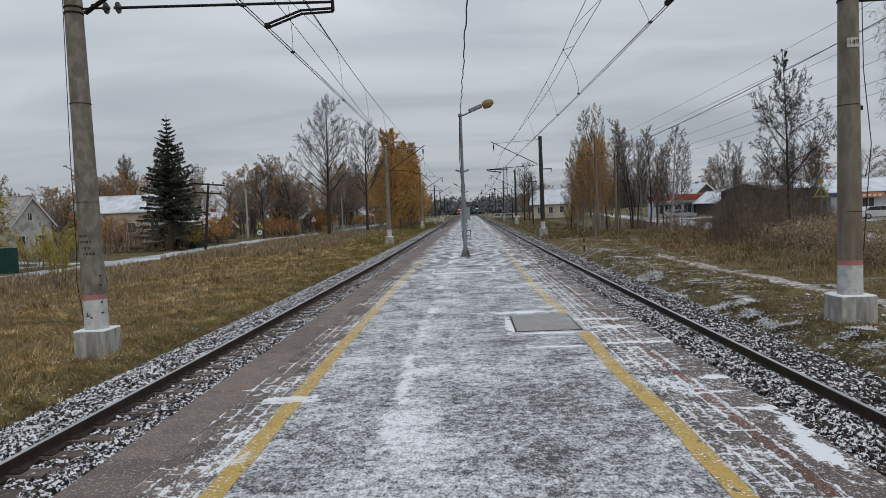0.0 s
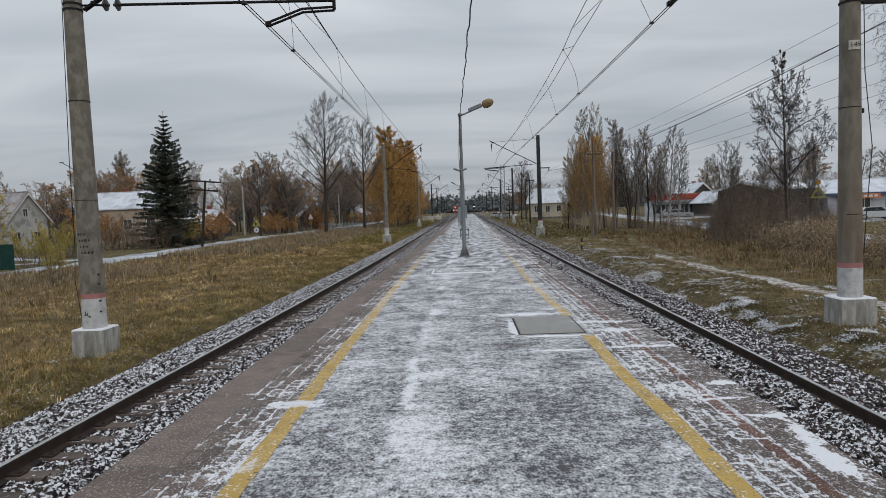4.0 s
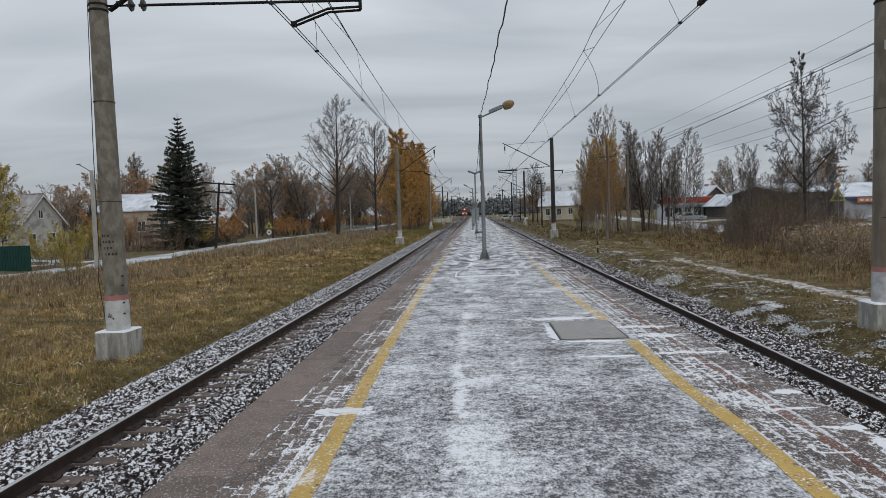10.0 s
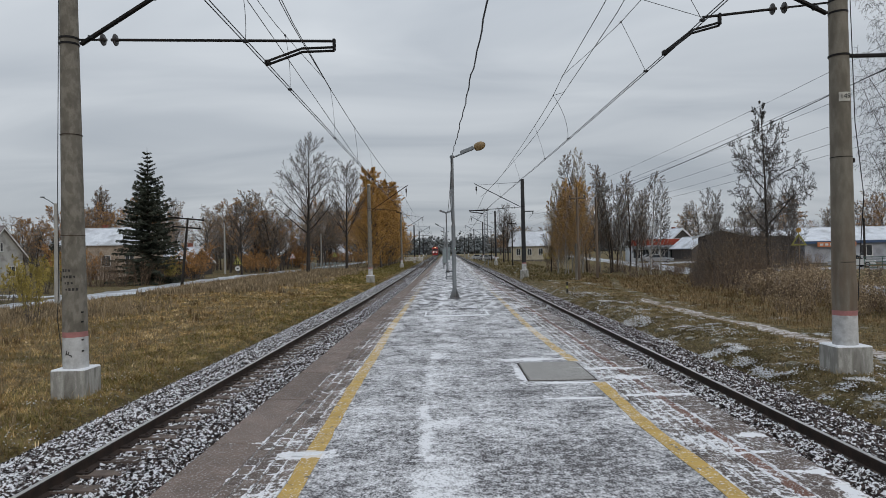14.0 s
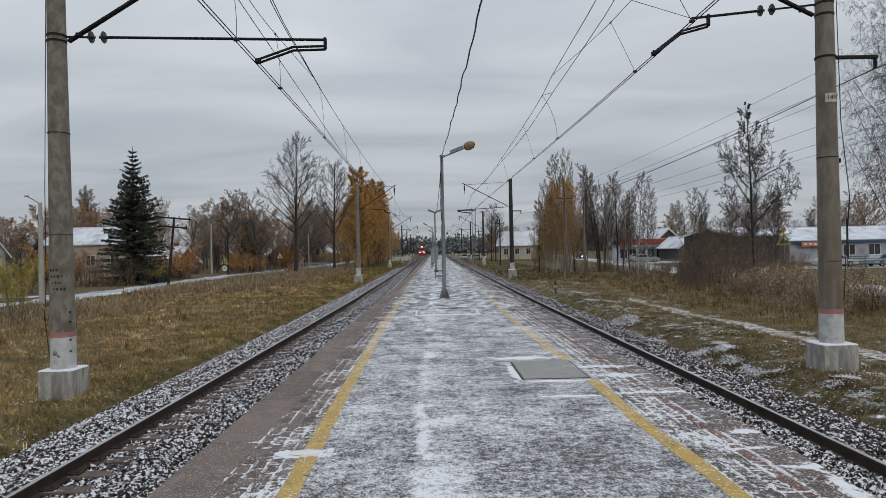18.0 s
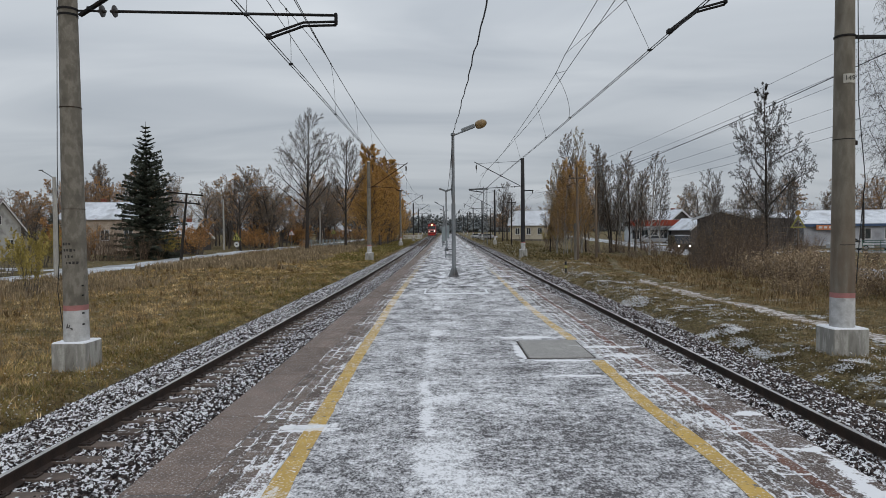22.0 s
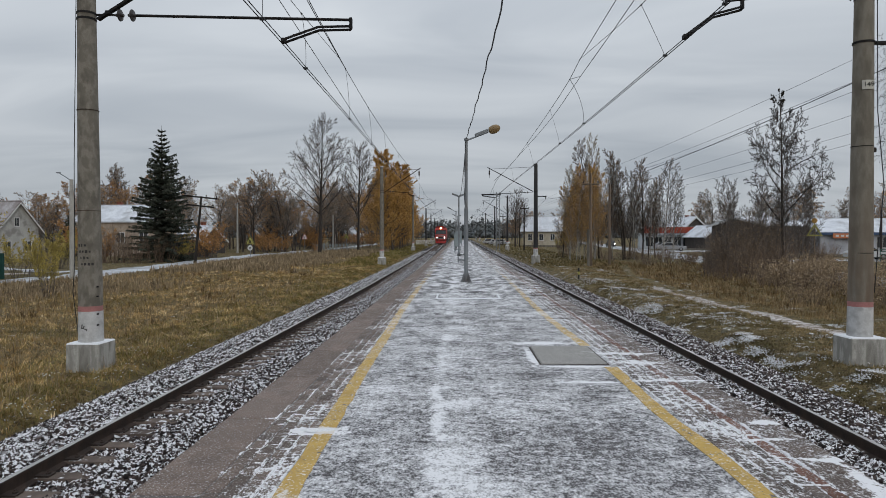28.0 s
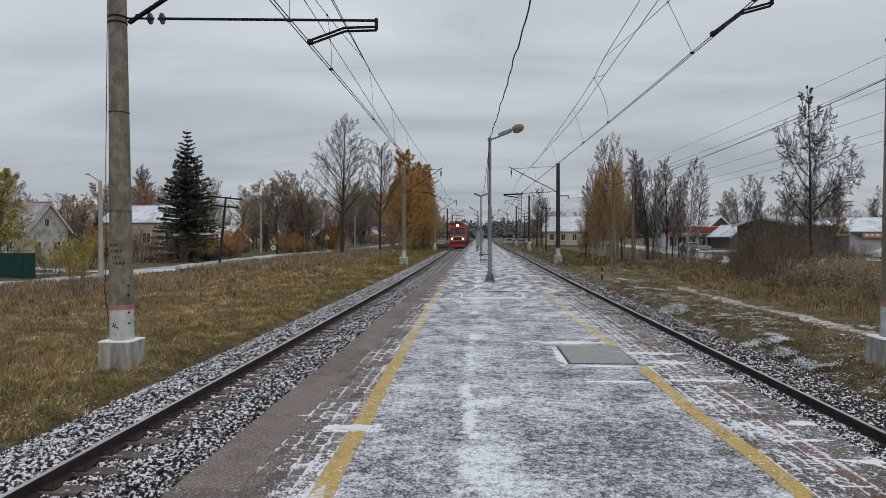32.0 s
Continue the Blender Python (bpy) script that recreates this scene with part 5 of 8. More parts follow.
# ---------------------------------------------------------------- bench, cabinets
def bench(x, y):
    t = thing("bench", "grey steel platform bench with a slatted seat", "bench", pose(x, y, float(rise(y))))
    for sy in (-0.7, 0.7):
        for sx in (-0.24, 0.24):
            part("leg", Build().box((sx - 0.025, sy - 0.025, 0), (sx + 0.025, sy + 0.025, 0.44), 0.006), M["galvanised"], t)
        part("rail", Build().box((-0.26, sy - 0.02, 0.12), (0.26, sy + 0.02, 0.16), 0.005), M["galvanised"], t)
    for k in range(4):
        x0 = -0.27 + 0.14 * k
        part("slat", Build().box((x0, -0.85, 0.44), (x0 + 0.12, 0.85, 0.475), 0.008), M["pole_black"], t)
    return t


bench(0.20, 38.6)
bench(-0.1, 66)
bench(-0.3, 92)


def cabinet(x, y, z0, w, h, label):
    t = thing("electric_cabinet", label, "cabinet", pose(x, y, float(rise(y))))
    part("body", Build().box((-w / 2, -0.14, z0), (w / 2, 0.14, z0 + h), 0.015), M["cabinet"], t)
    part("door", Build().box((-w / 2 + 0.03, -0.155, z0 + 0.04), (w / 2 - 0.03, -0.142, z0 + h - 0.04), 0.005), M["cabinet"], t)
    part("roof", Build().box((-w / 2 - 0.03, -0.17, z0 + h), (w / 2 + 0.03, 0.17, z0 + h + 0.03), 0.01), M["galvanised"], t)
    for sx in (-w / 2 + 0.05, w / 2 - 0.05):
        part("post", Build().box((sx - 0.03, -0.03, 0), (sx + 0.03, 0.03, z0), 0.005), M["galvanised"], t)
    return t


cabinet(-0.18, 60, 0.55, 0.50, 1.3, "grey-green steel cabinet on two posts on the platform")
cabinet(-0.05, 98, 0.3, 1.0, 1.9, "grey-green shelter panel on the platform")


# ---------------------------------------------------------------- wooden poles and lane poles
def wooden_pole(x, y, zb, height, arms, label, dark=False, lean=0.0, prop=False):
    t = thing("utility_pole", label, "utility pole", pose(x, y, zb - 0.3, 0, lean, 0))
    mat = M["pole_dark"] if dark else M["pole_wood"]
    zs = [0, height * 0.3, height * 0.65, height + 0.3]
    part("pole", Build().tube([(0, 0, z) for z in zs], [0.145, 0.13, 0.115, 0.095], 10), mat, t)
    for dz, w in arms:
        z = height + 0.3 - dz
        part("crossarm", Build().box((-w, -0.17, z - 0.075), (w, -0.05, z + 0.075), 0.015), mat, t)
        n = 4 if w > 1 else 2
        for k in range(n):
            px = -w + 0.12 + (2 * w - 0.24) * k / (n - 1)
            part("insulator", Build().lathe([(0.012, 0.05), (0.012, 0.10), (0.06, 0.11), (0.075, 0.18), (0.05, 0.26), (0.01, 0.28)], 8, pose(px, -0.105, z)), M["glass_insulator"], t)
    if prop:
        part("concrete_stub", Build().tube([(-0.22, 0, 0), (-0.2, 0, 3.4)], 0.12, 8), M["concrete"], t)
    return t


wooden_pole(12.0, 60, -0.9, 8.2, [(1.0, 0.78)], "wooden utility pole on a concrete stub with one crossarm", False, -0.4, True)
wooden_pole(11.6, 117, -0.6, 8.0, [(0.8, 0.8)], "wooden utility pole with one crossarm", True)
wooden_pole(11.4, 170, -0.4, 8.0, [(0.8, 0.8)], "wooden utility pole with one crossarm", True)
wooden_pole(14.35, 63, -0.9, 7.5, [], "bare brown wooden pole before the birches")
wooden_pole(-25.2, 62, -1.15, 6.6, [(0.12, 1.6), (0.95, 1.35)], "dark leaning telegraph pole with two crossarms", True, 6.0)


def lane_pole(x, y, zb, height, arm, label):
    t = thing("street_lamp", label, "street lamp", pose(x, y, zb))
    part("pole", Build().tube([(0, 0, -0.3), (0, 0, height * 0.5), (0, 0, height)], [0.16, 0.135, 0.105], 8), M["pale_pole"], t)
    if arm:
        part("arm", Build().tube([(0, 0, height - 0.1), (-0.35, 0, height + 0.15), (-0.7, 0, height + 0.35)], 0.03, 6), M["galvanised"], t)
        part("head", Build().box((-0.90, -0.05, height + 0.36), (-0.66, 0.05, height + 0.43), 0.015), M["galvanised"], t)
    return t


lane_pole(-23.1, 38.7, -1.2, 6.15, True, "pale concrete lane lamp post with a short arm")
lane_pole(-33.95, 100, -1.0, 7.85, False, "pale concrete pole beside the lane")
lane_pole(-24.6, 128, -0.7, 6.5, False, "pale concrete pole beside the lane farther on")


# ---------------------------------------------------------------- trees
M["bark_dark"] = surface("dark_bark", (0.060, 0.050, 0.044), (0.038, 0.032, 0.029), 6, 0.95, stretch=(1, 1, 0.2))
M["bark_grey"] = surface("grey_bark", (0.115, 0.100, 0.088), (0.070, 0.060, 0.054), 6, 0.95, stretch=(1, 1, 0.2))
M["bark_birch"] = surface("birch_bark", (0.42, 0.40, 0.37), (0.24, 0.22, 0.20), 5, 0.85, dirt=(0.03, 0.03, 0.03), stretch=(1, 1, 1.6))
M["twig_dark"] = surface("dark_twigs", (0.095, 0.080, 0.070), (0.150, 0.128, 0.112), 4, 0.9, island=0.3, relief=0)
M["twig_black"] = surface("blackish_alder_twigs", (0.052, 0.045, 0.041), (0.085, 0.074, 0.066), 4, 0.9, island=0.3, relief=0)
M["twig_grey"] = surface("grey_brown_twigs", (0.180, 0.155, 0.138), (0.285, 0.248, 0.222), 4, 0.9, island=0.3, relief=0)
M["twig_red"] = surface("reddish_twigs", (0.128, 0.090, 0.067), (0.205, 0.152, 0.112), 2, 0.9, island=0.35, relief=0)


def leaf_material(name, c1, c2):
    m, nt, b = nodes_of(name, 0.75, 0, 0.2)
    r = node(nt, "ShaderNodeNewGeometry").outputs["Random Per Island"]
    pos = node(nt, "ShaderNodeTexCoord").outputs["Object"]
    col = mixed(nt, r, c1, c2)
    col = mixed(nt, noise_fac(nt, pos, 0.9, 3, 0.4, 0.65), col, tuple(0.6 * v for v in c1))
    nt.links.new(col, b.inputs["Base Color"])
    b.inputs["Subsurface Weight"].default_value = 0.0
    return m


M["leaf_gold"] = leaf_material("golden_birch_leaves", (0.43, 0.235, 0.068), (0.72, 0.45, 0.150))
M["leaf_straw"] = leaf_material("straw_coloured_birch_leaves", (0.34, 0.27, 0.15), (0.55, 0.46, 0.28))
M["leaf_brown"] = leaf_material("withered_brown_leaves", (0.27, 0.185, 0.115), (0.48, 0.345, 0.21))
M["leaf_umber"] = leaf_material("dark_withered_leaves", (0.19, 0.132, 0.088), (0.36, 0.262, 0.172))
M["leaf_olive"] = leaf_material("yellow_green_leaves", (0.30, 0.240, 0.065), (0.54, 0.43, 0.125))
M["leaf_dark"] = leaf_material("dark_hanging_leaves", (0.035, 0.034, 0.028), (0.085, 0.075, 0.055))
M["leaf_rust"] = leaf_material("rusty_leaves", (0.36, 0.180, 0.070), (0.54, 0.31, 0.115))
M["leaf_pale"] = leaf_material("pale_seed_heads", (0.30, 0.205, 0.11), (0.60, 0.48, 0.33))
M["needles"] = leaf_material("dark_spruce_needles", (0.034, 0.044, 0.033), (0.115, 0.120, 0.090))


class Tree:
    """Grows limbs, twigs and leaves into three meshes."""

    def __init__(self, seed):
        self.r, self.least = random.Random(seed), 0.0
        self.wood, self.twigs, self.tips = Build(), Build(), []

    def vec(self, s):
        return Vector((self.r.uniform(-s, s), self.r.uniform(-s, s), self.r.uniform(-s, s)))

    def limb(self, p, d, length, radius, level, spec):
        r = self.r
        radius = max(radius, self.least)
        n = 5 if level == 0 else 4 if level == 1 else 3
        pts, dirs = [p], [d]
        for k in range(n):
            d = (d + self.vec(spec.get("straight", spec["wander"]) if level == 0 else spec["wander"]) + Vector((0, 0, spec["lift"][min(level, len(spec["lift"]) - 1)]))).normalized()
            pts.append(pts[-1] + d * (length / n))
            dirs.append(d)
        end = 0.35 if level else spec.get("end", 0.18)
        radii = [radius * (1 - (1 - end) * k / n) for k in range(n + 1)]
        fine = level >= spec["levels"] - 1
        (self.twigs if level >= 2 else self.wood).tube(pts, radii, 8 if level == 0 else 5 if level == 1 else 3, caps=False)
        if fine:
            self.tips.append((pts, radii))
        if level >= spec["levels"]:
            return
        count = spec["count"][level]
        for k in range(count):
            f = spec["from"][level] + (1 - spec["from"][level]) * ((k + r.uniform(0.1, 0.9)) / count)
            i = min(int(f * n), n - 1)
            q = pts[i].lerp(pts[i + 1], f * n - i)
            ax = dirs[i + 1]
            ang = radians(r.uniform(*spec["angle"][level]))
            turn = 2.4 * k + r.uniform(-0.5, 0.5)
            u = ax.orthogonal().normalized()
            w = ax.cross(u)
            nd = (ax * math.cos(ang) + (u * math.cos(turn) + w * math.sin(turn)) * math.sin(ang)).normalized()
            taper = spec["taper"](f) if level == 0 else 1 - 0.45 * f
            self.limb(q, nd, length * spec["ratio"][level] * taper * r.uniform(0.8, 1.15), radius * (1 - (1 - end) * f) * spec["thin"], level + 1, spec)

    def leaves(self, count, size, hang=0.0, low=0.0, top=1e9):
        """Small pointed quads near the twigs."""
        r, v, f = self.r, [], []
        tips = [t for t in self.tips if low <= t[0][-1].z <= top] or self.tips
        for k in range(count):
            pts, _ = tips[r.randrange(len(tips))]
            i = r.randrange(len(pts) - 1)
            c = pts[i].lerp(pts[i + 1], r.random()) + self.vec(size * 1.3) - Vector((0, 0, hang * r.random()))
            a = self.vec(1).normalized() * size * r.uniform(0.6, 1.3)
            b2 = a.cross(self.vec(1)).normalized() * size * r.uniform(0.35, 0.6)
            n = len(v)
            v += [tuple(c - a), tuple(c + b2), tuple(c + a), tuple(c - b2)]
            f.append((n, n + 1, n + 2, n + 3))
        return numpy_mesh("crown", np.array(v), np.array(f))


def grow(seed, height, spec, bark, twig, leaf=None, leaves=0, size=0.1, hang=0.0, stems=1, lean=0.04, low=0.0, radius=None, spread=0.3, least=0.0):
    t = Tree(seed)
    t.least = least
    for k in range(stems):
        if stems == 1:
            p, d = Vector((0, 0, -0.3)), Vector((t.r.uniform(-lean, lean), t.r.uniform(-lean, lean), 1)).normalized()
            h = height
        else:
            a = 6.28 * k / stems + t.r.uniform(-0.4, 0.4)
            p = Vector((math.cos(a) * spread * t.r.random(), math.sin(a) * spread * t.r.random(), -0.2))
            d = Vector((math.cos(a) * lean * t.r.uniform(0.4, 1), math.sin(a) * lean * t.r.uniform(0.4, 1), 1)).normalized()
            h = height * t.r.uniform(0.65, 1)
        t.limb(p, d, h * spec.get("stem", 1.0), radius or height * 0.013, 0, spec)
    made = {}
    if t.wood.v:
        made["trunk"] = t.wood.mesh("trunk", 60)
        made["trunk"].materials.append(M[bark])
    if t.twigs.v:
        made["branches"] = t.twigs.mesh("branches", 0)
        made["branches"].materials.append(M[twig])
    if leaf:
        me = t.leaves(leaves, size, hang, low)
        me.materials.append(M[leaf])
        made["crown"] = me
    made["height"] = height
    return made


OVAL = dict(straight=0.03, levels=4, stem=0.93, end=0.10, count=[34, 8, 6, 4], ratio=[0.33, 0.44, 0.42, 0.5], thin=0.44, angle=[(32, 62), (22, 48), (24, 52), (25, 55)], lift=[0.01, 0.11, 0.06, 0.03], wander=0.12, taper=lambda f: 0.85 + 0.25 * (f - 0.30) / 0.20 if f < 0.50 else 1.10 - 0.75 * (f - 0.50) / 0.50)
OVAL["from"] = [0.30, 0.25, 0.2, 0.2]
NARROW = dict(levels=3, count=[30, 9, 5], ratio=[0.28, 0.42, 0.5], thin=0.42, angle=[(28, 55), (25, 50), (25, 55)], lift=[0.0, 0.12, 0.02], wander=0.08, taper=lambda f: 1.2 - 0.85 * f)
NARROW["from"] = [0.18, 0.2, 0.2]
FULL = dict(levels=3, count=[42, 11, 5], ratio=[0.36, 0.42, 0.5], thin=0.42, angle=[(35, 65), (25, 55), (25, 55)], lift=[0.0, 0.08, 0.0], wander=0.09, taper=lambda f: 1.25 - 1.0 * f)
FULL["from"] = [0.10, 0.2, 0.2]
SPREAD = dict(levels=4, count=[17, 9, 6, 3], ratio=[0.46, 0.42, 0.42, 0.5], thin=0.5, angle=[(38, 65), (25, 55), (25, 55), (25, 55)], lift=[0.02, 0.09, 0.06, 0.02], wander=0.13, taper=lambda f: 1.15 - 0.7 * f)
SPREAD["from"] = [0.22, 0.25, 0.2, 0.2]
CONE = dict(straight=0.05, levels=4, count=[26, 9, 7, 5], ratio=[0.34, 0.50, 0.44, 0.5], thin=0.42, end=0.08, angle=[(42, 74), (25, 60), (28, 62), (30, 65)], lift=[0.01, 0.10, 0.05, 0.02], wander=0.18, taper=lambda f: 0.75 + 0.50 * min(1, (f - 0.2) / 0.16) if f < 0.36 else 1.25 - 1.17 * ((f - 0.36) / 0.64) ** 0.85)
CONE["from"] = [0.22, 0.30, 0.25, 0.2]
WEEP = dict(levels=4, count=[24, 11, 7, 4], ratio=[0.36, 0.42, 0.5, 0.7], thin=0.34, angle=[(30, 55), (25, 50), (30, 60), (20, 50)], lift=[0.0, 0.05, -0.10, -0.28], wander=0.09, taper=lambda f: 1.2 - 0.6 * f)
WEEP["from"] = [0.20, 0.25, 0.2, 0.2]
SHRUB = dict(levels=2, count=[8, 4], ratio=[0.40, 0.45], thin=0.55, angle=[(18, 45), (20, 50)], lift=[0.02, 0.06, 0.03], wander=0.12, taper=lambda f: 1.1 - 0.6 * f)
SHRUB["from"] = [0.15, 0.2]

KINDS = {
    "lime": [grow(11, 20, OVAL, "bark_dark", "twig_dark", radius=0.30, least=0.020), grow(12, 18.5, OVAL, "bark_dark", "twig_dark", radius=0.27, least=0.020)],
    "gold": [grow(k, 14, FULL, "bark_grey", "twig_dark", "leaf_gold", 36000, 0.072, radius=0.15) for k in (21, 22, 23)],
    "goldthin": [grow(k, 12, FULL, "bark_birch", "twig_red", "leaf_gold", 15000, 0.050, radius=0.10, least=0.010) for k in (25, 26, 27)],
    "palebirch": [grow(k, 12, NARROW, "bark_birch", "twig_grey", "leaf_straw", 5200, 0.055, radius=0.12, least=0.012) for k in (28, 29)],
    "shrub_tall": [grow(k, 5.0, SHRUB, "twig_dark", "twig_red", "leaf_brown", 420, 0.04, stems=9, lean=0.16, radius=0.026, spread=1.1) for k in (86, 87, 88)],
    "sapling": [grow(k, 6.5, NARROW, "twig_dark", "twig_dark", "leaf_umber", 50, 0.040, radius=0.045, least=0.011) for k in (94, 95, 96)],
    "brownbirch": [grow(k, 12, NARROW, "bark_dark", "twig_dark", "leaf_umber", 2600, 0.060, radius=0.13, least=0.018) for k in (31, 32, 33)],
    "thinbirch": [grow(k, 11, NARROW, "bark_birch", "twig_black", "leaf_umber", 250, 0.08, radius=0.11, least=0.016) for k in (36, 37)],
    "alder": [grow(44, 12.6, CONE, "bark_dark", "twig_black", "leaf_dark", 8000, 0.030, radius=0.18, least=0.018)],
    "weeping": [grow(46, 15, WEEP, "bark_grey", "twig_black", radius=0.14, least=0.0075)],
    "mixed": [grow(k, 11, SPREAD, "bark_grey", "twig_grey", "leaf_brown", 3600, 0.060, radius=0.18, least=0.016) for k in (51, 52, 53)],
    "rust": [grow(k, 10, SPREAD, "bark_grey", "twig_grey", "leaf_rust", 5200, 0.070, radius=0.16, least=0.018) for k in (56, 57)],
    "olive": [grow(61, 9, FULL, "bark_grey", "twig_dark", "leaf_olive", 5500, 0.12, radius=0.13)],
    "shrub": [grow(k, 3.6, SHRUB, "twig_red", "twig_red", "leaf_brown", 260, 0.04, stems=12, lean=0.5, radius=0.026, spread=0.9) for k in (71, 72, 73)],
    "shrub_olive": [grow(k, 3.4, SHRUB, "twig_dark", "twig_dark", "leaf_olive", 4200, 0.06, stems=12, lean=0.40, low=1.2, radius=0.024, spread=0.7) for k in (76, 77)],
    "shrub_pale": [grow(k, 2.0, SHRUB, "twig_red", "twig_red", "leaf_pale", 640, 0.042, stems=14, lean=0.40, radius=0.014, spread=0.8) for k in (83, 84)],
    "shrub_gold": [grow(k, 3.6, SHRUB, "twig_dark", "twig_dark", "leaf_gold", 2600, 0.07, stems=10, lean=0.35, radius=0.024, spread=0.8) for k in (91, 92)],
    "shrub_rust": [grow(k, 3.0, SHRUB, "twig_dark", "twig_dark", "leaf_rust", 2600, 0.07, stems=12, lean=0.45, radius=0.024, spread=0.7) for k in (78, 79)],
}


def spruce_meshes(seed, height, width):
    """Whorls of boughs on a straight trunk, drooping below and lifted near the top, with hanging needle sprays."""
    r = random.Random(seed)
    wood, nv, nf = Build(), [], []
    wood.tube([(0, 0, -0.3), (0, 0, height * 0.5), (0, 0, height)], [height * 0.016, height * 0.010, 0.012], 8)
    z, tier = height * 0.06, 0
    while z < height * 0.985:
        f = z / height
        reach = width * (1 - f) ** 0.84 * (0.90 + 0.13 * math.sin(tier * 2.4) + r.uniform(-0.06, 0.06)) * (0.80 if f > 0.86 else 1.0) + 0.08
        for k in range(10 if f < 0.6 else 8 if f < 0.85 else 6):
            a = 6.283 * k / 9 + tier * 1.1 + r.uniform(-0.3, 0.3)
            ln = reach * r.uniform(0.55, 1.10)
            droop = -0.42 + 0.62 * f
            zz = z + r.uniform(-0.22, 0.22) * (1.2 - f)
            pts = [Vector((math.cos(a) * ln * q, math.sin(a) * ln * q, zz + ln * (droop * q + (0.20 + 0.12 * f) * q * q))) for q in (0, 0.35, 0.7, 1.0)]
            wood.tube(pts, [0.035, 0.024, 0.014, 0.006], 3, caps=False)
            out, side = Vector((math.cos(a), math.sin(a), 0)), Vector((-math.sin(a), math.cos(a), 0))
            for j in range(int((20 + 46 * ln) * (1.0 if f < 0.6 else 0.75))):
                q = r.uniform(0.10, 1.0)
                i = min(int(q * 3), 2)
                c = pts[i].lerp(pts[i + 1], min(1, q * 3 - i))
                ww = 0.34 * (1.15 - 0.85 * q) * min(1.0, ln) + 0.03
                tip = c + side * r.uniform(-ww, ww) * 1.5 + out * r.uniform(0.02, 0.16) + Vector((0, 0, -r.uniform(0.02, 0.26 if f < 0.8 else 0.10)))
                t = Vector((r.uniform(-1, 1), r.uniform(-1, 1), r.uniform(-0.3, 0.3))).normalized() * 0.062
                n = len(nv)
                nv += [tuple(c - t), tuple(c + t), tuple(tip + t * 0.35), tuple(tip - t * 0.35)]
                nf.append((n, n + 1, n + 2, n + 3))
        z += height * (0.024 if f < 0.7 else 0.031)
        tier += 1
    me = wood.mesh("trunk", 60)
    me.materials.append(M["bark_dark"])
    cr = numpy_mesh("crown", np.array(nv), np.array(nf))
    cr.materials.append(M["needles"])
    return {"trunk": me, "crown": cr, "height": height}


KINDS["spruce"] = [spruce_meshes(81, 13.3, 3.9)]


LANE_Y, LANE_X = [29, 37.5, 41.5, 46, 50, 60, 70, 84, 94, 106, 125, 157, 330], [-33.5, -28.9, -27.8, -26.8, -26.9, -27.6, -27.8, -28.5, -28.3, -26.6, -25.7, -25.1, -24]


def thinned(x, y):
    """The thicket grows lower towards the birches."""
    return min(1.0, max(0.30, (x / y - 0.35) / 0.075))


def plant(kind, x, y, height, label, category="tree", wide=1.0, pick=0, turn=0.0, zb=None, group=""):
    k = KINDS[kind][pick % len(KINDS[kind])]
    lane = float(np.interp(y, LANE_Y, LANE_X))
    if y > 36 and abs(x - lane) < 2.2:      # nothing grows on the lane
        x = lane - 2.6
    s = height / k["height"]
    base = land_z(x, y) if zb is None else zb
    t = thing("bush" if category == "bush" else "tree", label, category, pose(x, y, base, 0, 0, turn), group)
    for nm in ("trunk", "branches", "crown"):
        if nm in k:
            ob = new("stem_clump" if (category == "bush" and nm == "trunk") else "twig_mass" if nm == "branches" else nm, k[nm])
            ob.parent = t
            if nm == "branches" or category == "bush":
                ob["kind"] = "stuff"
            ob.scale = (s * wide, s * wide, s)
    return t


plant("spruce", -31.9, 70, 14.7, "tall dark green spruce beside the lane", zb=-1.2, wide=1.13)
plant("lime", -20.2, 95, 20.0, "tall bare tree with a dense crown of fine twigs", pick=0, wide=1.0)
plant("lime", -16.9, 110, 18.6, "bare tree with an open crown of fine twigs", pick=1, turn=70, wide=0.9)
plant("lime", -27.6, 97, 11.0, "smaller bare tree with dense twigs beside the lane", pick=1, turn=200)
GOLD = "birch with golden orange autumn leaves"
for k, (x, y, h, w) in enumerate(((-13.6, 116, 15.0, 0.95), (-12.3, 122, 17.8, 1.0), (-11.9, 132, 15.4, 1.0), (-12.2, 142, 13.8, 1.0), (-12.3, 152, 12.4, 1.0), (-12.4, 163, 11.0, 1.0), (-12.6, 176, 10.0, 1.0), (-15.0, 128, 13.5, 1.1), (-12.8, 127, 16.4, 1.0), (-12.1, 137, 14.8, 1.0), (-12.2, 147, 13.0, 1.0), (-12.3, 158, 11.6, 1.0))):
    plant("gold", x, y, h, GOLD, wide=w * (1.05 if y < 130 else 0.8), pick=k, turn=50 * k, group="golden birches by the track")
for k, (x, y, h) in enumerate(((12.7, 75, 8.4), (13.2, 74, 9.8), (13.8, 75, 10.6), (14.5, 73, 10.2), (15.1, 75, 10.8), (15.7, 76, 9.8), (14.1, 78, 10.2), (13.3, 79, 9.0), (15.0, 79, 9.6))):
    plant("goldthin", x, y, h, GOLD, wide=0.46 + 0.07 * (k % 3), pick=k + 1, turn=77 * k, group="golden birches by the footpath")
BARE = "slender birch with few withered brown leaves"
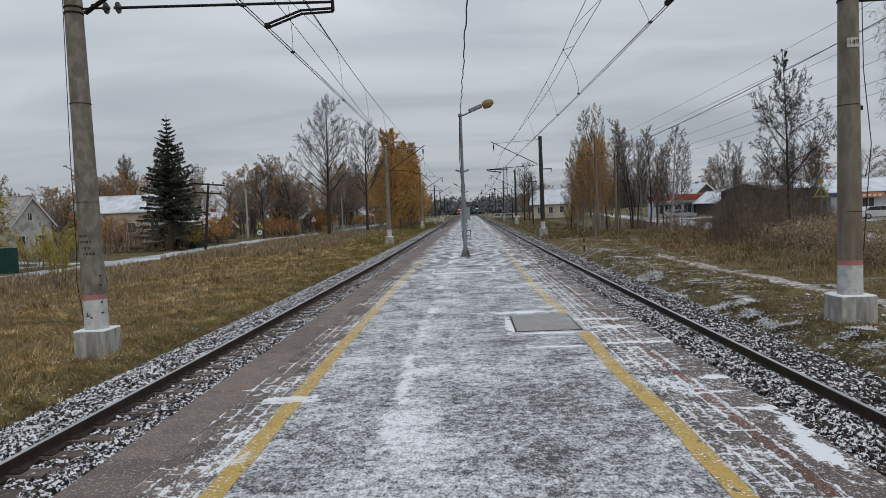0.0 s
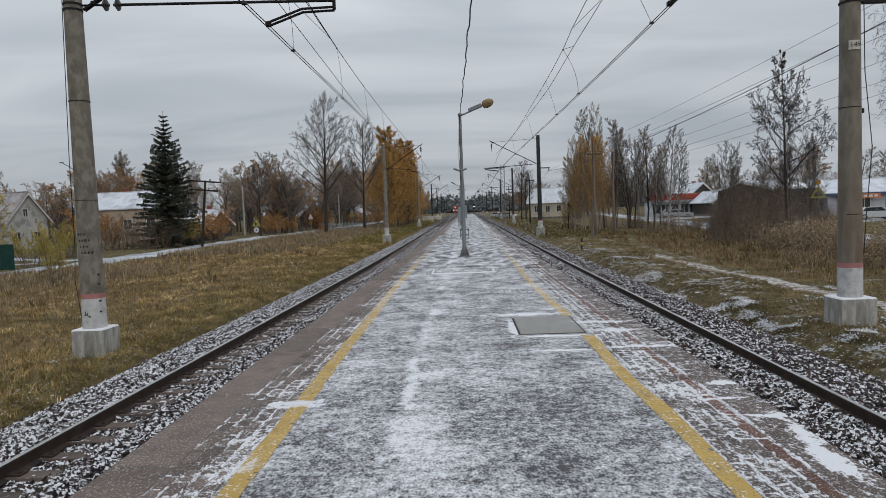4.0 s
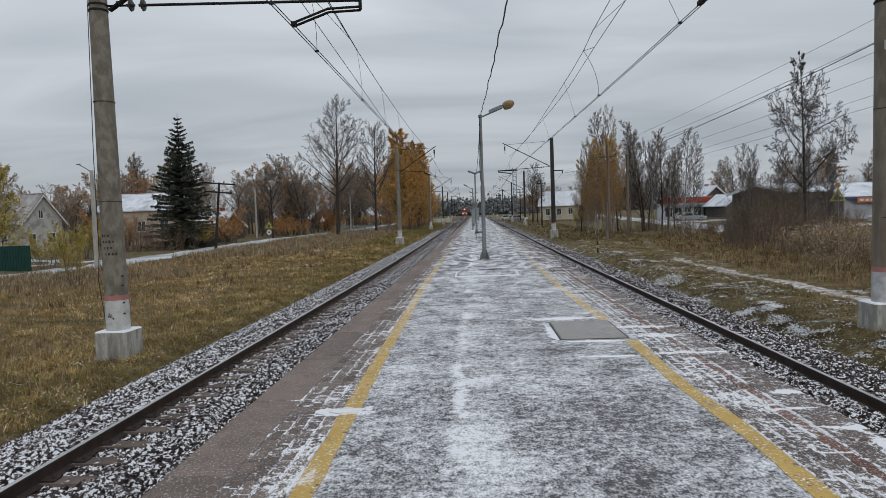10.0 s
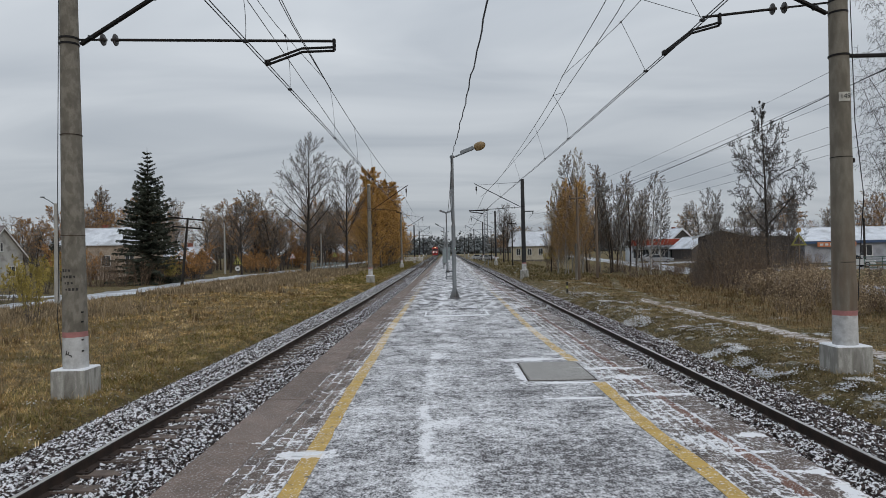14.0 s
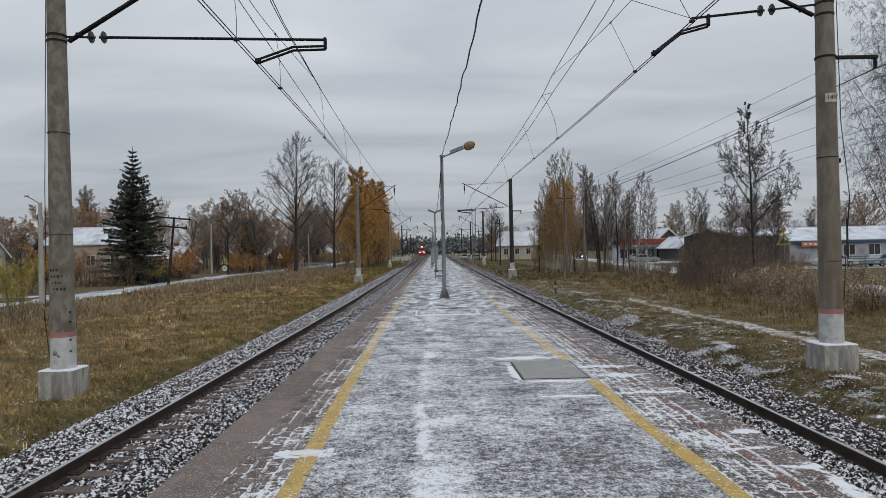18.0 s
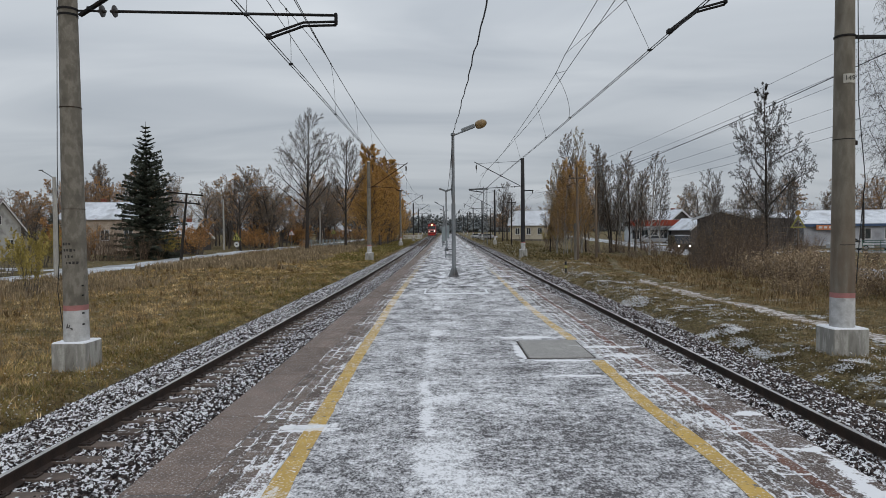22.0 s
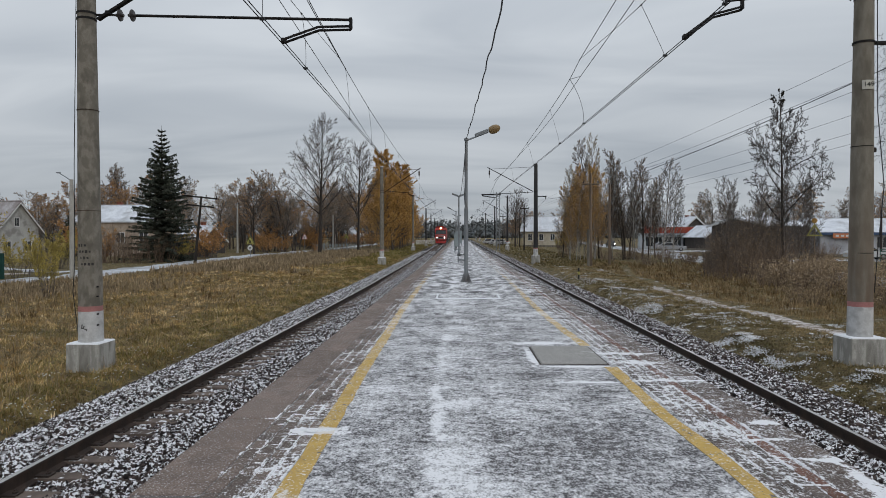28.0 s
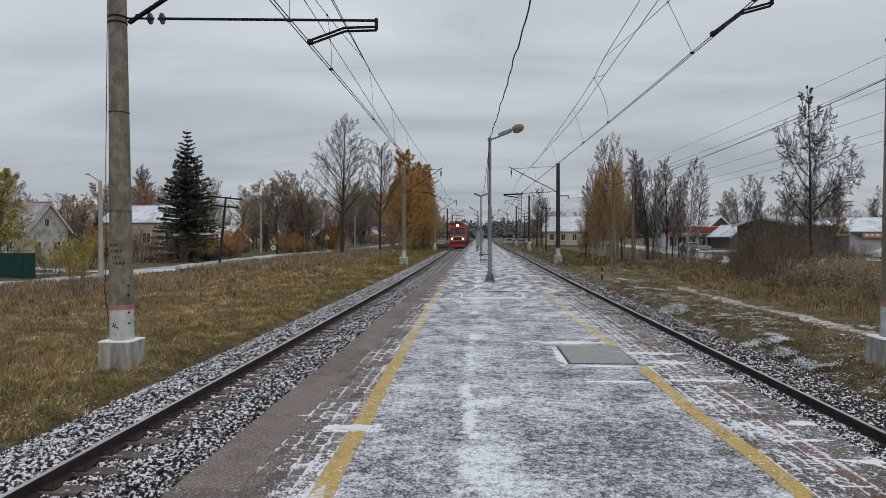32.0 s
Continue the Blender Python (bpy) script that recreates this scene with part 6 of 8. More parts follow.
for k, (x, y, h) in enumerate(((15.9, 77, 13.4), (18.2, 79, 11.8), (19.6, 78, 12.7), (20.6, 80, 10.6), (21.9, 79, 11.4), (23.2, 81, 10.0), (17.0, 80, 11.2), (24.6, 83, 9.5), (18.9, 76, 9.0), (12.6, 80, 9.2))):
    plant("brownbirch", x, y, h, BARE, wide=0.9, pick=k, turn=61 * k, group="brown birches")
plant("palebirch", 15.7, 76.5, 13.6, "tall birch with straw-coloured leaves above the golden ones", pick=0, wide=0.62)
plant("palebirch", 13.0, 77.5, 10.4, "birch with straw-coloured leaves beside the golden ones", pick=1, wide=0.8)
rb = random.Random(61)
for k in range(60):
    y = rb.uniform(44, 58)
    x = y * rb.uniform(0.37, 0.51)
    plant("shrub_tall", min(x, 18.3 + 0.095 * y), y, rb.uniform(3.0, 5.2) * (0.40 + 0.60 * thinned(x, y)), "tall leafless brown shrub before the dark hall", "bush", wide=0.7, pick=k, turn=rb.uniform(0, 360), group="tall shrubs before the hall")
for k, (x, y, h) in enumerate(((17.6, 77, 10.6), (18.6, 80, 9.4), (20.2, 76, 9.8), (21.2, 81, 9.2), (22.6, 78, 8.8))):
    plant("thinbirch", x, y, h, "slender bare birch among the brown ones", wide=0.8, pick=k, turn=97 * k, group="slender bare birches")
plant("thinbirch", 21.6, 70, 10.9, "bare white-stemmed birch beside the thicket", pick=0)
plant("thinbirch", 23.6, 73, 9.3, "bare thin birch beside the thicket", pick=1)
for k in range(13):
    y = 47 + 0.6 * k
    plant("sapling", y * (0.405 + 0.037 * ((k * 5) % 4)) + 0.3 * (k % 3), y, (6.9, 5.4, 7.4, 6.0, 5.0)[k % 5], "thin bare sapling standing in the thicket", wide=0.9, pick=k, turn=83 * k, group="saplings in the thicket")
plant("alder", 22.0, 45, 12.9, "dark alder with withered leaf clumps above the thicket", turn=205, wide=0.64)
plant("weeping", 20.7, 29.5, 14.0, "bare birch with drooping twigs", wide=0.62)
plant("weeping", 30.5, 41, 12.5, "bare birch with drooping twigs", turn=130)
plant("olive", -37.5, 49, 7.8, "birch with yellow-green leaves beside the green fence", turn=15)
plant("olive", -41.0, 53, 7.4, "birch with yellow-green leaves beside the green fence", turn=160)
plant("spruce", -51.6, 86, 6.2, "small dark spruce beside the grey house", wide=1.2)
plant("rust", 71.5, 110, 9.8, "round tree with orange leaves behind the long building", wide=1.0)
# trees between the lane and the houses
for k, (kind, x, y, h) in enumerate((("mixed", -39.5, 108, 10.5), ("mixed", -36.5, 110, 11.2), ("rust", -33.8, 106, 11.0), ("mixed", -31.0, 112, 12.2), ("mixed", -28.2, 106, 11.8), ("brownbirch", -32.5, 112, 12.6), ("mixed", -24.5, 110, 10.0), ("rust", -21.5, 118, 9.0), ("mixed", -22.8, 126, 9.5), ("rust", -18.5, 122, 8.8), ("mixed", -17.2, 135, 9.4), ("brownbirch", -19.6, 116, 9.0), ("mixed", -25.6, 122, 8.6), ("rust", -29.6, 118, 8.0), ("mixed", -16.0, 150, 10.0), ("rust", -14.5, 172, 9.0), ("mixed", -26.5, 99, 7.4), ("mixed", -42.5, 116, 9.0))):
    far = max(1.0, 29.5 / -x)
    x, y, h = x * far, y * far, h * far
    plant(kind, x, y, h, "autumn tree with thinning brown leaves behind the lane" if kind != "rust" else "autumn tree with rusty orange leaves behind the lane", pick=k, turn=47 * k, wide=1.05, group="trees behind the lane")
rb = random.Random(3)
for k in range(34):
    ratio = rb.uniform(0.125, 0.36)
    y = max(rb.uniform(112, 150), 29.5 / ratio)
    x = -ratio * y
    plant(("mixed", "thinbirch", "rust", "brownbirch", "mixed", "rust")[k % 6], x, y, rb.uniform(6.5, 11.0) * y / 118, "half-bare autumn tree in the wood behind the lane", pick=k, turn=rb.uniform(0, 360), wide=1.1, group="wood behind the lane")
for k, (kind, x, y, h) in enumerate((("brownbirch", -57, 112, 14.5), ("thinbirch", -52.5, 114, 14.0), ("brownbirch", -66, 118, 11.5), ("mixed", -70, 112, 9), ("mixed", -76, 116, 9.5), ("brownbirch", -82, 118, 10.5), ("rust", -58, 104, 9.5), ("rust", -54, 103, 9.0), ("mixed", -62, 106, 10.0), ("rust", -67, 104, 8.5), ("brownbirch", -61, 116, 14), ("mixed", -49, 116, 12), ("thinbirch", -48.3, 118, 13.5), ("mixed", -89, 122, 13), ("rust", -72, 103, 8), ("mixed", -96, 120, 14), ("rust", -59.5, 113, 11.0), ("brownbirch", -63.5, 118, 14.6), ("rust", -56.0, 117, 12.5), ("brownbirch", -54.5, 112, 12.4), ("rust", -54.6, 101, 9.6), ("rust", -51.6, 102, 9.2), ("rust", -57.6, 102, 9.0))):
    plant(kind, x, y, h, "half-bare autumn tree behind the village houses", pick=k, turn=39 * k, wide=1.05, group="trees behind the houses")
for k in range(20):
    y = random.Random(k).uniform(46, 62)
    x = min(y * random.Random(k + 50).uniform(0.38, 0.46), 17.4 + 0.095 * y)
    plant("shrub", x, y, random.Random(k + 90).uniform(2.6, 4.4) * thinned(x, y), "leafless brown shrub beside the road", "bush", wide=1.0, pick=k, turn=37 * k, group="shrubs beside the road")
for k in range(14):
    plant(("mixed", "brownbirch")[k % 2], 24 + 1.8 * k, 160 + 9 * (k % 3), 6.0 + 1.1 * (k % 4), "half-bare autumn tree behind the shop", pick=k, turn=71 * k, wide=1.2, group="trees behind the shop")
# behind the low buildings
rb = random.Random(8)
for k in range(26):
    x = 50 + k * 3.3 + rb.uniform(-1, 1)
    plant(("mixed", "brownbirch", "thinbirch", "mixed", "rust")[k % 5], x, 150 + rb.uniform(-4, 22), rb.uniform(10.0, 14.0), "half-bare autumn tree behind the low buildings", pick=k, turn=53 * k, wide=1.1, group="trees behind the low buildings")
plant("lime", 13.0, 152, 13.6, "bare dark tree near the station house", turn=40)
plant("lime", 14.4, 156, 11.5, "bare dark tree near the station house", pick=1, turn=140)
plant("spruce", 25.5, 158, 8.5, "dark conifer behind the station house", wide=1.6)
for k in range(14):
    y = 114 + 4.6 * k
    plant("shrub_gold", -12.6 - 1.8 * rb.random(), y, rb.uniform(3.0, 5.0), "young birch bushes with golden brown leaves below the row", "bush", wide=1.0, pick=k, turn=rb.uniform(0, 360), group="golden undergrowth")
# far down the line
for k in range(34):
    s = -1 if k % 2 else 1
    y = 190 + 11 * (k // 2) + rb.uniform(-4, 4)
    x = (-14.5 - rb.uniform(0, 9) if s < 0 else 16 + rb.uniform(0, 12)) * (1 + (y - 190) / 700)
    plant(("mixed", "brownbirch", "mixed", "mixed", "rust")[(k * 7) % 5], x, y, rb.uniform(7, 11), "distant autumn tree along the line", pick=k, turn=31 * k, group="distant trees along the line")


# far woods, one mass of conifers and bare crowns
OCTA = np.array([(1, 0, 0), (0, 1, 0), (-1, 0, 0), (0, -1, 0), (0, 0, 1.1), (0, 0, -1.0)])
OCTA_FACES = [(0, 1, 4), (1, 2, 4), (2, 3, 4), (3, 0, 4), (1, 0, 5), (2, 1, 5), (3, 2, 5), (0, 3, 5)]


def far_woods():
    r = np.random.default_rng(12)
    v, f = [], []
    for k in range(1500):
        x = r.uniform(-900, 900) if k < 850 else r.uniform(-130, 150)
        y = r.uniform(560, 760)
        if abs(x - 4) < 6 and y < 640:
            continue
        h = r.uniform(11.0, 18.5) * (1.1 if 0 < x < 60 else 1.0)
        w = h * r.uniform(0.24, 0.36)
        z0 = float(land(x, y)) - 0.5
        c = np.stack([r.normal(0, 0.42, 11) * w, r.normal(0, 0.42, 11) * w, r.uniform(0.05, 0.95, 11) * h], -1)
        for q in c:
            taper = 1.15 - 0.75 * q[2] / h
            e = OCTA * (r.uniform(1.3, 2.7) * taper) * r.uniform(0.6, 1.4, (6, 1)) + r.normal(0, 0.2, (6, 3))
            n = len(v)
            v += [tuple(u) for u in e + q * (taper, taper, 1) + (x, y, z0)]
            f += [(n + i, n + j, n + k2) for i, j, k2 in OCTA_FACES]
    me = numpy_mesh("distant_woods", np.array(v), np.array(f))
    ob = part("distant_woods", me, M["far_wood"])
    return tagged(ob, "dark band of distant mixed woods on the horizon", "woods", kind="stuff")


# distance haze is put into the colour: pale, bluish, low in contrast
M["far_wood"] = surface("hazy_far_woods", (0.13, 0.145, 0.15), (0.17, 0.175, 0.175), 0.02, 0.95, grain=0.3, relief=0, island=0.3)
far_woods()

# shrubs and thickets
rb = random.Random(21)
SH = "leafless reddish-brown shrub in the thicket"
for k in range(30):
    y = rb.uniform(40, 58)
    far = 18.0 + 0.095 * y            # the road's edge
    near = max(14.6 + 0.03 * y, 0.375 * y)
    x = near + (far - near) * rb.random()
    plant("shrub", x, y, rb.uniform(0.9, 1.95) ** 2 * thinned(x, y), SH, "bush", wide=1.1, pick=k, turn=rb.uniform(0, 360), group="thicket of bare shrubs")
for k in range(30):
    y = rb.uniform(24, 44)
    plant("shrub_pale", max(13.4, 0.46 * y) + rb.uniform(0, 4.6), y, rb.uniform(1.0, 2.0), "low shrub with pale fluffy seed heads", "bush", wide=1.2, pick=k, turn=rb.uniform(0, 360), group="seeding shrubs")
for k in range(22):
    y = rb.uniform(38, 70)
    plant("shrub", 24.6 + 0.095 * y + rb.uniform(0.5, 5), y, rb.uniform(1.0, 2.6), "leafless brown shrub beyond the road", "bush", wide=1.1, pick=k, turn=rb.uniform(0, 360), group="shrubs beyond the road")
for k, (kind, x, y, h, lab) in enumerate((("shrub_olive", -18.5, 29, 3.1, "young bush with yellow-green leaves in the meadow"), 
        ("shrub_rust", -33.2, 77, 3.2, "bush with orange leaves below the telegraph pole"), ("shrub_rust", -30.9, 80, 4.4, "bush with orange leaves below the telegraph pole"), ("shrub_rust", -31.6, 83, 4.0, "bush with orange leaves below the telegraph pole"), ("shrub_olive", -30.9, 73, 2.9, "yellowing bush under the spruce"),
        ("shrub_olive", -27.0, 44.0, 3.0, "bush with yellow-green leaves by the lane"), ("shrub_olive", -34.5, 56, 3.4, "bush with yellow-green leaves by the yard"), ("shrub", -31.4, 67.2, 3.4, "bare brown bush under the spruce"), ("shrub", -33.0, 66.0, 3.0, "bare brown bush under the spruce"), ("shrub_olive", -30.2, 70.5, 3.0, "yellowing bush beside the telegraph pole"), ("shrub", -36, 66, 4.6, "bare brown bush before the brick house"), ("shrub", -36.5, 69, 4.8, "bare brown bush before the brick house"), ("shrub", -35.0, 66, 4.2, "bare brown bush under the spruce"), ("shrub", -33.6, 67, 4.2, "bare brown bush under the spruce"), ("shrub", -30.6, 68.5, 3.6, "bare brown bush under the spruce"), ("shrub_rust", -38.2, 68, 4.2, "bush with rusty leaves before the brick house"), ("shrub_rust", -42, 72, 4.5, "bush with rusty leaves by the house"),
        ("shrub", 16.2, 140, 2.2, "bare brown bush by the station house"), ("shrub_olive", 19.6, 128, 2.6, "bush with olive leaves by the station house"), ("shrub_olive", 22.5, 132, 3.0, "bush with olive leaves by the station house"), ("shrub", 13.6, 86, 3.4, "bare bush below the birches"), ("shrub", 15.4, 92, 3.4, "bare bush below the birches"), ("shrub", 17.8, 88, 3.6, "bare bush below the birches"))):
    plant(kind, x, y, h, lab, "bush", pick=k, turn=67 * k, wide=0.46 if y == 29 else 1.0)
for k in range(30):
    x, y = rb.uniform(15.5, 27), rb.uniform(62, 84)
    plant("shrub", x, y, rb.uniform(1.0, 2.2), "low bare shrub among the birches", "bush", wide=1.2, pick=k, turn=rb.uniform(0, 360), group="undergrowth of the birches")
for k in range(44):
    ratio = rb.uniform(0.125, 0.40)
    y = max(rb.uniform(104, 150), 29.5 / ratio)
    x = -ratio * y
    plant("shrub" if k % 4 else "shrub_rust", x, y, rb.uniform(2.2, 4.8), "leafless brown shrub in the wood behind the lane", "bush", wide=1.3, pick=k, turn=rb.uniform(0, 360), group="undergrowth of the wood")
for k in range(30):
    x, y = rb.uniform(-110, -46), rb.uniform(100, 135)
    plant(("mixed", "brownbirch", "rust", "mixed", "thinbirch")[k % 5], x, y, rb.uniform(6.5, 10.5), "half-bare autumn tree beyond the village houses", pick=k, turn=rb.uniform(0, 360), wide=1.1, group="trees beyond the houses")
for k in range(14):
    y = rb.uniform(90, 190)
    x = rb.uniform(-26, -11.5) - (y < 110) * 4
    plant("shrub" if k % 3 else "shrub_rust", x, y, rb.uniform(1.6, 3.2), "low shrub below the trackside trees", "bush", wide=1.2, pick=k, turn=rb.uniform(0, 360), group="undergrowth by the trackside")


# ---------------------------------------------------------------- grass and weeds
def grass_material(name, c1, c2, c3):
    m, nt, b = nodes_of(name, 0.85, 0, 0.15)
    g = node(nt, "ShaderNodeNewGeometry")
    r = g.outputs["Random Per Island"]
    col = mixed(nt, math_node(nt, "POWER", r, 2.2), c2, c1)
    col = mixed(nt, math_node(nt, "MULTIPLY", noise_fac(nt, g.outputs["Position"], 0.6, 6, 0.44, 0.56), 0.85), col, c3)
    col = mixed(nt, math_node(nt, "MULTIPLY", noise_fac(nt, g.outputs["Position"], 1.6, 6, 0.48, 0.58), 0.75), col, tuple(0.36 * v for v in c2))
    nt.links.new(col, b.inputs["Base Color"])
    return m


M["grass"] = grass_material("dry_grass_blades", (0.806, 0.570, 0.288), (0.371, 0.232, 0.083), (0.196, 0.136, 0.043))
M["grass_green"] = grass_material("green_autumn_grass", (0.466, 0.370, 0.144), (0.217, 0.178, 0.056), (0.133, 0.118, 0.035))
M["herb"] = grass_material("grey_green_low_herbs", (0.445, 0.360, 0.240), (0.196, 0.155, 0.086), (0.117, 0.092, 0.050))
M["weed_gold"] = grass_material("golden_brown_stalks", (0.50, 0.36, 0.20), (0.185, 0.120, 0.060), (0.23, 0.155, 0.076))
M["grass_dull"] = grass_material("dull_dry_grass", (0.56, 0.42, 0.23), (0.260, 0.176, 0.074), (0.150, 0.108, 0.042))
M["verge"] = grass_material("dull_verge_grass", (0.382, 0.300, 0.163), (0.180, 0.140, 0.063), (0.111, 0.098, 0.040))
M["grass_pale"] = grass_material("pale_curled_blades", (0.933, 0.740, 0.451), (0.551, 0.390, 0.182), (0.297, 0.220, 0.096))
M["weed"] = grass_material("brown_weed_stalks", (0.62, 0.49, 0.33), (0.225, 0.170, 0.108), (0.300, 0.230, 0.142))


def blades(rng, x, y, h, w, lean):
    """Bent blades at x, y: five corners, a quad and a tip each."""
    n = len(x)
    z = land(x, y) - 0.02
    a = rng.uniform(0, 6.283, n)
    d = np.stack([np.cos(a), np.sin(a)], -1)
    s = np.stack([-d[:, 1], d[:, 0]], -1) * w[:, None]
    tilt = (rng.uniform(0.1, 1.0, n) * lean * h)[:, None] * d
    base = np.stack([x, y], -1)
    mid, tip = base + tilt * 0.35, base + tilt
    v = np.zeros((n, 5, 3))
    v[:, 0, :2], v[:, 1, :2] = base - s, base + s
    v[:, 2, :2], v[:, 3, :2] = mid + s * 0.7, mid - s * 0.7
    v[:, 4, :2] = tip
    v[:, 0, 2] = v[:, 1, 2] = z
    v[:, 2, 2] = v[:, 3, 2] = z + h * 0.6
    v[:, 4, 2] = z + h
    i = np.arange(n)[:, None] * 5
    f = np.concatenate([i + np.array([[0, 1, 2]]), i + np.array([[0, 2, 3]]), i + np.array([[3, 2, 4]])])
    return v.reshape(-1, 3), f


def meadow(name, rng, count, x0, x1, y0, y1, h, w, lean, material, label, keep=None, clump=4):
    n = count // clump
    u = rng.random(n)
    cy = y0 * (y1 / y0) ** u
    cx = rng.uniform(0, 1, n)
    cx = x0 + (x1 - x0) * cx
    if keep is not None:
        ok = keep(cx, cy)
        cx, cy = cx[ok], cy[ok]
    big = np.repeat(rng.uniform(0.6, 1.3, len(cx)), clump)
    x = np.repeat(cx, clump) + rng.normal(0, 0.05, len(cx) * clump)
    y = np.repeat(cy, clump) + rng.normal(0, 0.05, len(cx) * clump)
    far = np.clip(y / 18, 1.0, 2.6)
    v, f = blades(rng, x, y, h * big * rng.uniform(0.5, 1.2, len(x)), w * far * rng.uniform(0.7, 1.3, len(x)), lean)
    ob = part(name, numpy_mesh(name, v, f), material)
    return tagged(ob, label, "grass", kind="stuff")


rng = np.random.default_rng(9)
by_lane = lambda x, y: x > np.interp(y, LANE_Y, LANE_X) + 2.9
off_path = lambda x, y: np.abs(x - np.interp(y, [5, 20, 34, 47, 62], [10.3, 10.85, 11.15, 12.2, 15.5])) > 0.36
meadow("grass", rng, 210000, -27.5, -6.55, 7.5, 90, 0.125, 0.0042, 2.3, M["grass"], "dry yellow-brown meadow grass beside the track", lambda x, y: (x > -0.9 * y - 4) & by_lane(x, y))
meadow("grass", rng, 66000, -27, -6.7, 7.5, 80, 0.18, 0.0045, 2.0, M["grass"], "taller tussocks in the meadow", lambda x, y: (x > -0.9 * y - 4) & by_lane(x, y) & (np.sin(x * 1.7 + 2 * np.sin(y * 0.9)) + np.sin(y * 2.3 + x) > 0.4), 22)
meadow("grass", rng, 70000, -27, -6.5, 7.5, 80, 0.12, 0.009, 2.2, M["grass_pale"], "curled pale blades in the meadow grass", lambda x, y: (x > -0.9 * y - 4) & by_lane(x, y) & (np.sin(x * 2.1 + 1.5 * np.sin(y * 1.3)) + np.sin(y * 1.9 - x * 0.7) + rng.normal(0, 0.7, len(x)) > 0.1), 5)
meadow("grass", rng, 42000, -9.4, -6.45, 7.5, 70, 0.11, 0.0050, 2.2, M["grass_green"], "short green grass along the ballast")
meadow("grass", rng, 40000, -17, -7.5, 9, 80, 0.11, 0.0050, 2.2, M["grass_green"], "green patches in the meadow", lambda x, y: np.sin(x * 0.9 + 1.3 * np.sin(y * 0.31)) + np.sin(y * 0.47 - x * 0.5) + rng.normal(0, 0.4, len(x)) > 0.55 + 0.10 * (-x - 8), 6)
meadow("grass", rng, 30000, 6.9, 10.2, 7.5, 40, 0.085, 0.0048, 2.2, M["verge"], "short tufty grass beside the ballast", off_path)
meadow("low_herbs", rng, 60000, 6.55, 9.6, 8, 44, 0.055, 0.011, 1.6, M["herb"], "low grey-green herbs at the foot of the ballast", lambda x, y: (np.sin(x * 3.1 + 2 * np.sin(y * 0.8)) + np.sin(y * 1.7 + x) + rng.normal(0, 0.6, len(x)) > -0.2 + 0.45 * (x - 7.2)) & off_path(x, y), 12)
meadow("grass", rng, 90000, 7.3, 17.5, 9, 75, 0.12, 0.0045, 2.2, M["grass_dull"], "short dry grass between track and thicket", lambda x, y: off_path(x, y) & (rng.random(len(x)) < np.clip((x - 7.2) / 3.0, 0.12, 1)))
meadow("weeds", rng, 80000, -31, -15, 20, 88, 0.36, 0.0080, 0.6, M["weed"], "tall brown weeds along the lane", lambda x, y: rng.random(len(x)) < np.clip((-x - 17 + 5 * np.sin(y * 0.23)) / 8, 0.10, 1) * ((x > -0.80 * y - 3) & by_lane(x, y)))
meadow("weeds", rng, 24000, 11.9, 30, 22, 66, 0.30, 0.006, 1.0, M["weed_gold"], "tall brown weeds before the thicket", lambda x, y: off_path(x, y) & (x < 18.2 + 0.095 * y))
meadow("weeds", rng, 5000, -14, -7.2, 9, 40, 0.28, 0.005, 0.6, M["weed"], "brown weed stalks standing in the meadow")
meadow("weeds", rng, 26000, -24, -11.5, 50, 118, 0.50, 0.010, 0.5, M["weed"], "tall brown weeds between the lane and the track", lambda x, y: (rng.random(len(x)) < np.clip((-x - 10 + 3 * np.sin(y * 0.31)) / 9, 0.05, 1)) & by_lane(x, y))
meadow("weeds", rng, 22000, -26, -8.5, 14, 70, 0.34, 0.006, 0.9, M["weed_gold"], "clumps of dead weeds standing in the meadow", lambda x, y: (np.sin(x * 0.83 + 1.9 * np.sin(y * 0.37)) + np.sin(y * 0.71 + 0.6 * x) + 0.05 * (-x - 14) + rng.normal(0, 0.35, len(x)) > 1.15) & (x > -0.8 * y - 3) & by_lane(x, y), 26)
meadow("grass", rng, 16000, -13, -7, 60, 200, 0.22, 0.010, 1.2, M["grass_green"], "rough grass on the far verge")
meadow("grass", rng, 16000, 7.5, 16, 60, 200, 0.24, 0.010, 1.2, M["verge"], "rough grass on the far verge beyond the masts")


def crumbs(name, rng, clusters, x0, x1, y0, y1, per, size, label):
    """Small lumps of snow caught in the grass, in loose clusters."""
    u = rng.random(clusters)
    cx, cy = rng.uniform(x0, x1, clusters), y0 * (y1 / y0) ** u
    wide = np.repeat(rng.uniform(0.1, 0.4, clusters), per)
    x = np.repeat(cx, per) + rng.normal(0, 1, clusters * per) * wide
    y = np.repeat(cy, per) + rng.normal(0, 1, clusters * per) * wide
    n = len(x)
    base = np.array([(1, 0, 0), (0, 1, 0), (-1, 0, 0), (0, -1, 0), (0, 0, 0.6), (0, 0, -0.5)])
    tri = np.array([(0, 1, 4), (1, 2, 4), (2, 3, 4), (3, 0, 4), (1, 0, 5), (2, 1, 5), (3, 2, 5), (0, 3, 5)])
    v = base[None] * size * rng.uniform(0.4, 1.5, (n, 1, 1)) * rng.uniform(0.6, 1.4, (n, 6, 1))
    v += np.stack([x, y, land(x, y) + 0.03 + rng.uniform(0, 0.05, n)], -1)[:, None]
    f = (np.arange(n)[:, None, None] * 6 + tri[None]).reshape(-1, 3)
    return tagged(part(name, numpy_mesh(name, v.reshape(-1, 3), f), M["snow"]), label, "snow", kind="stuff")


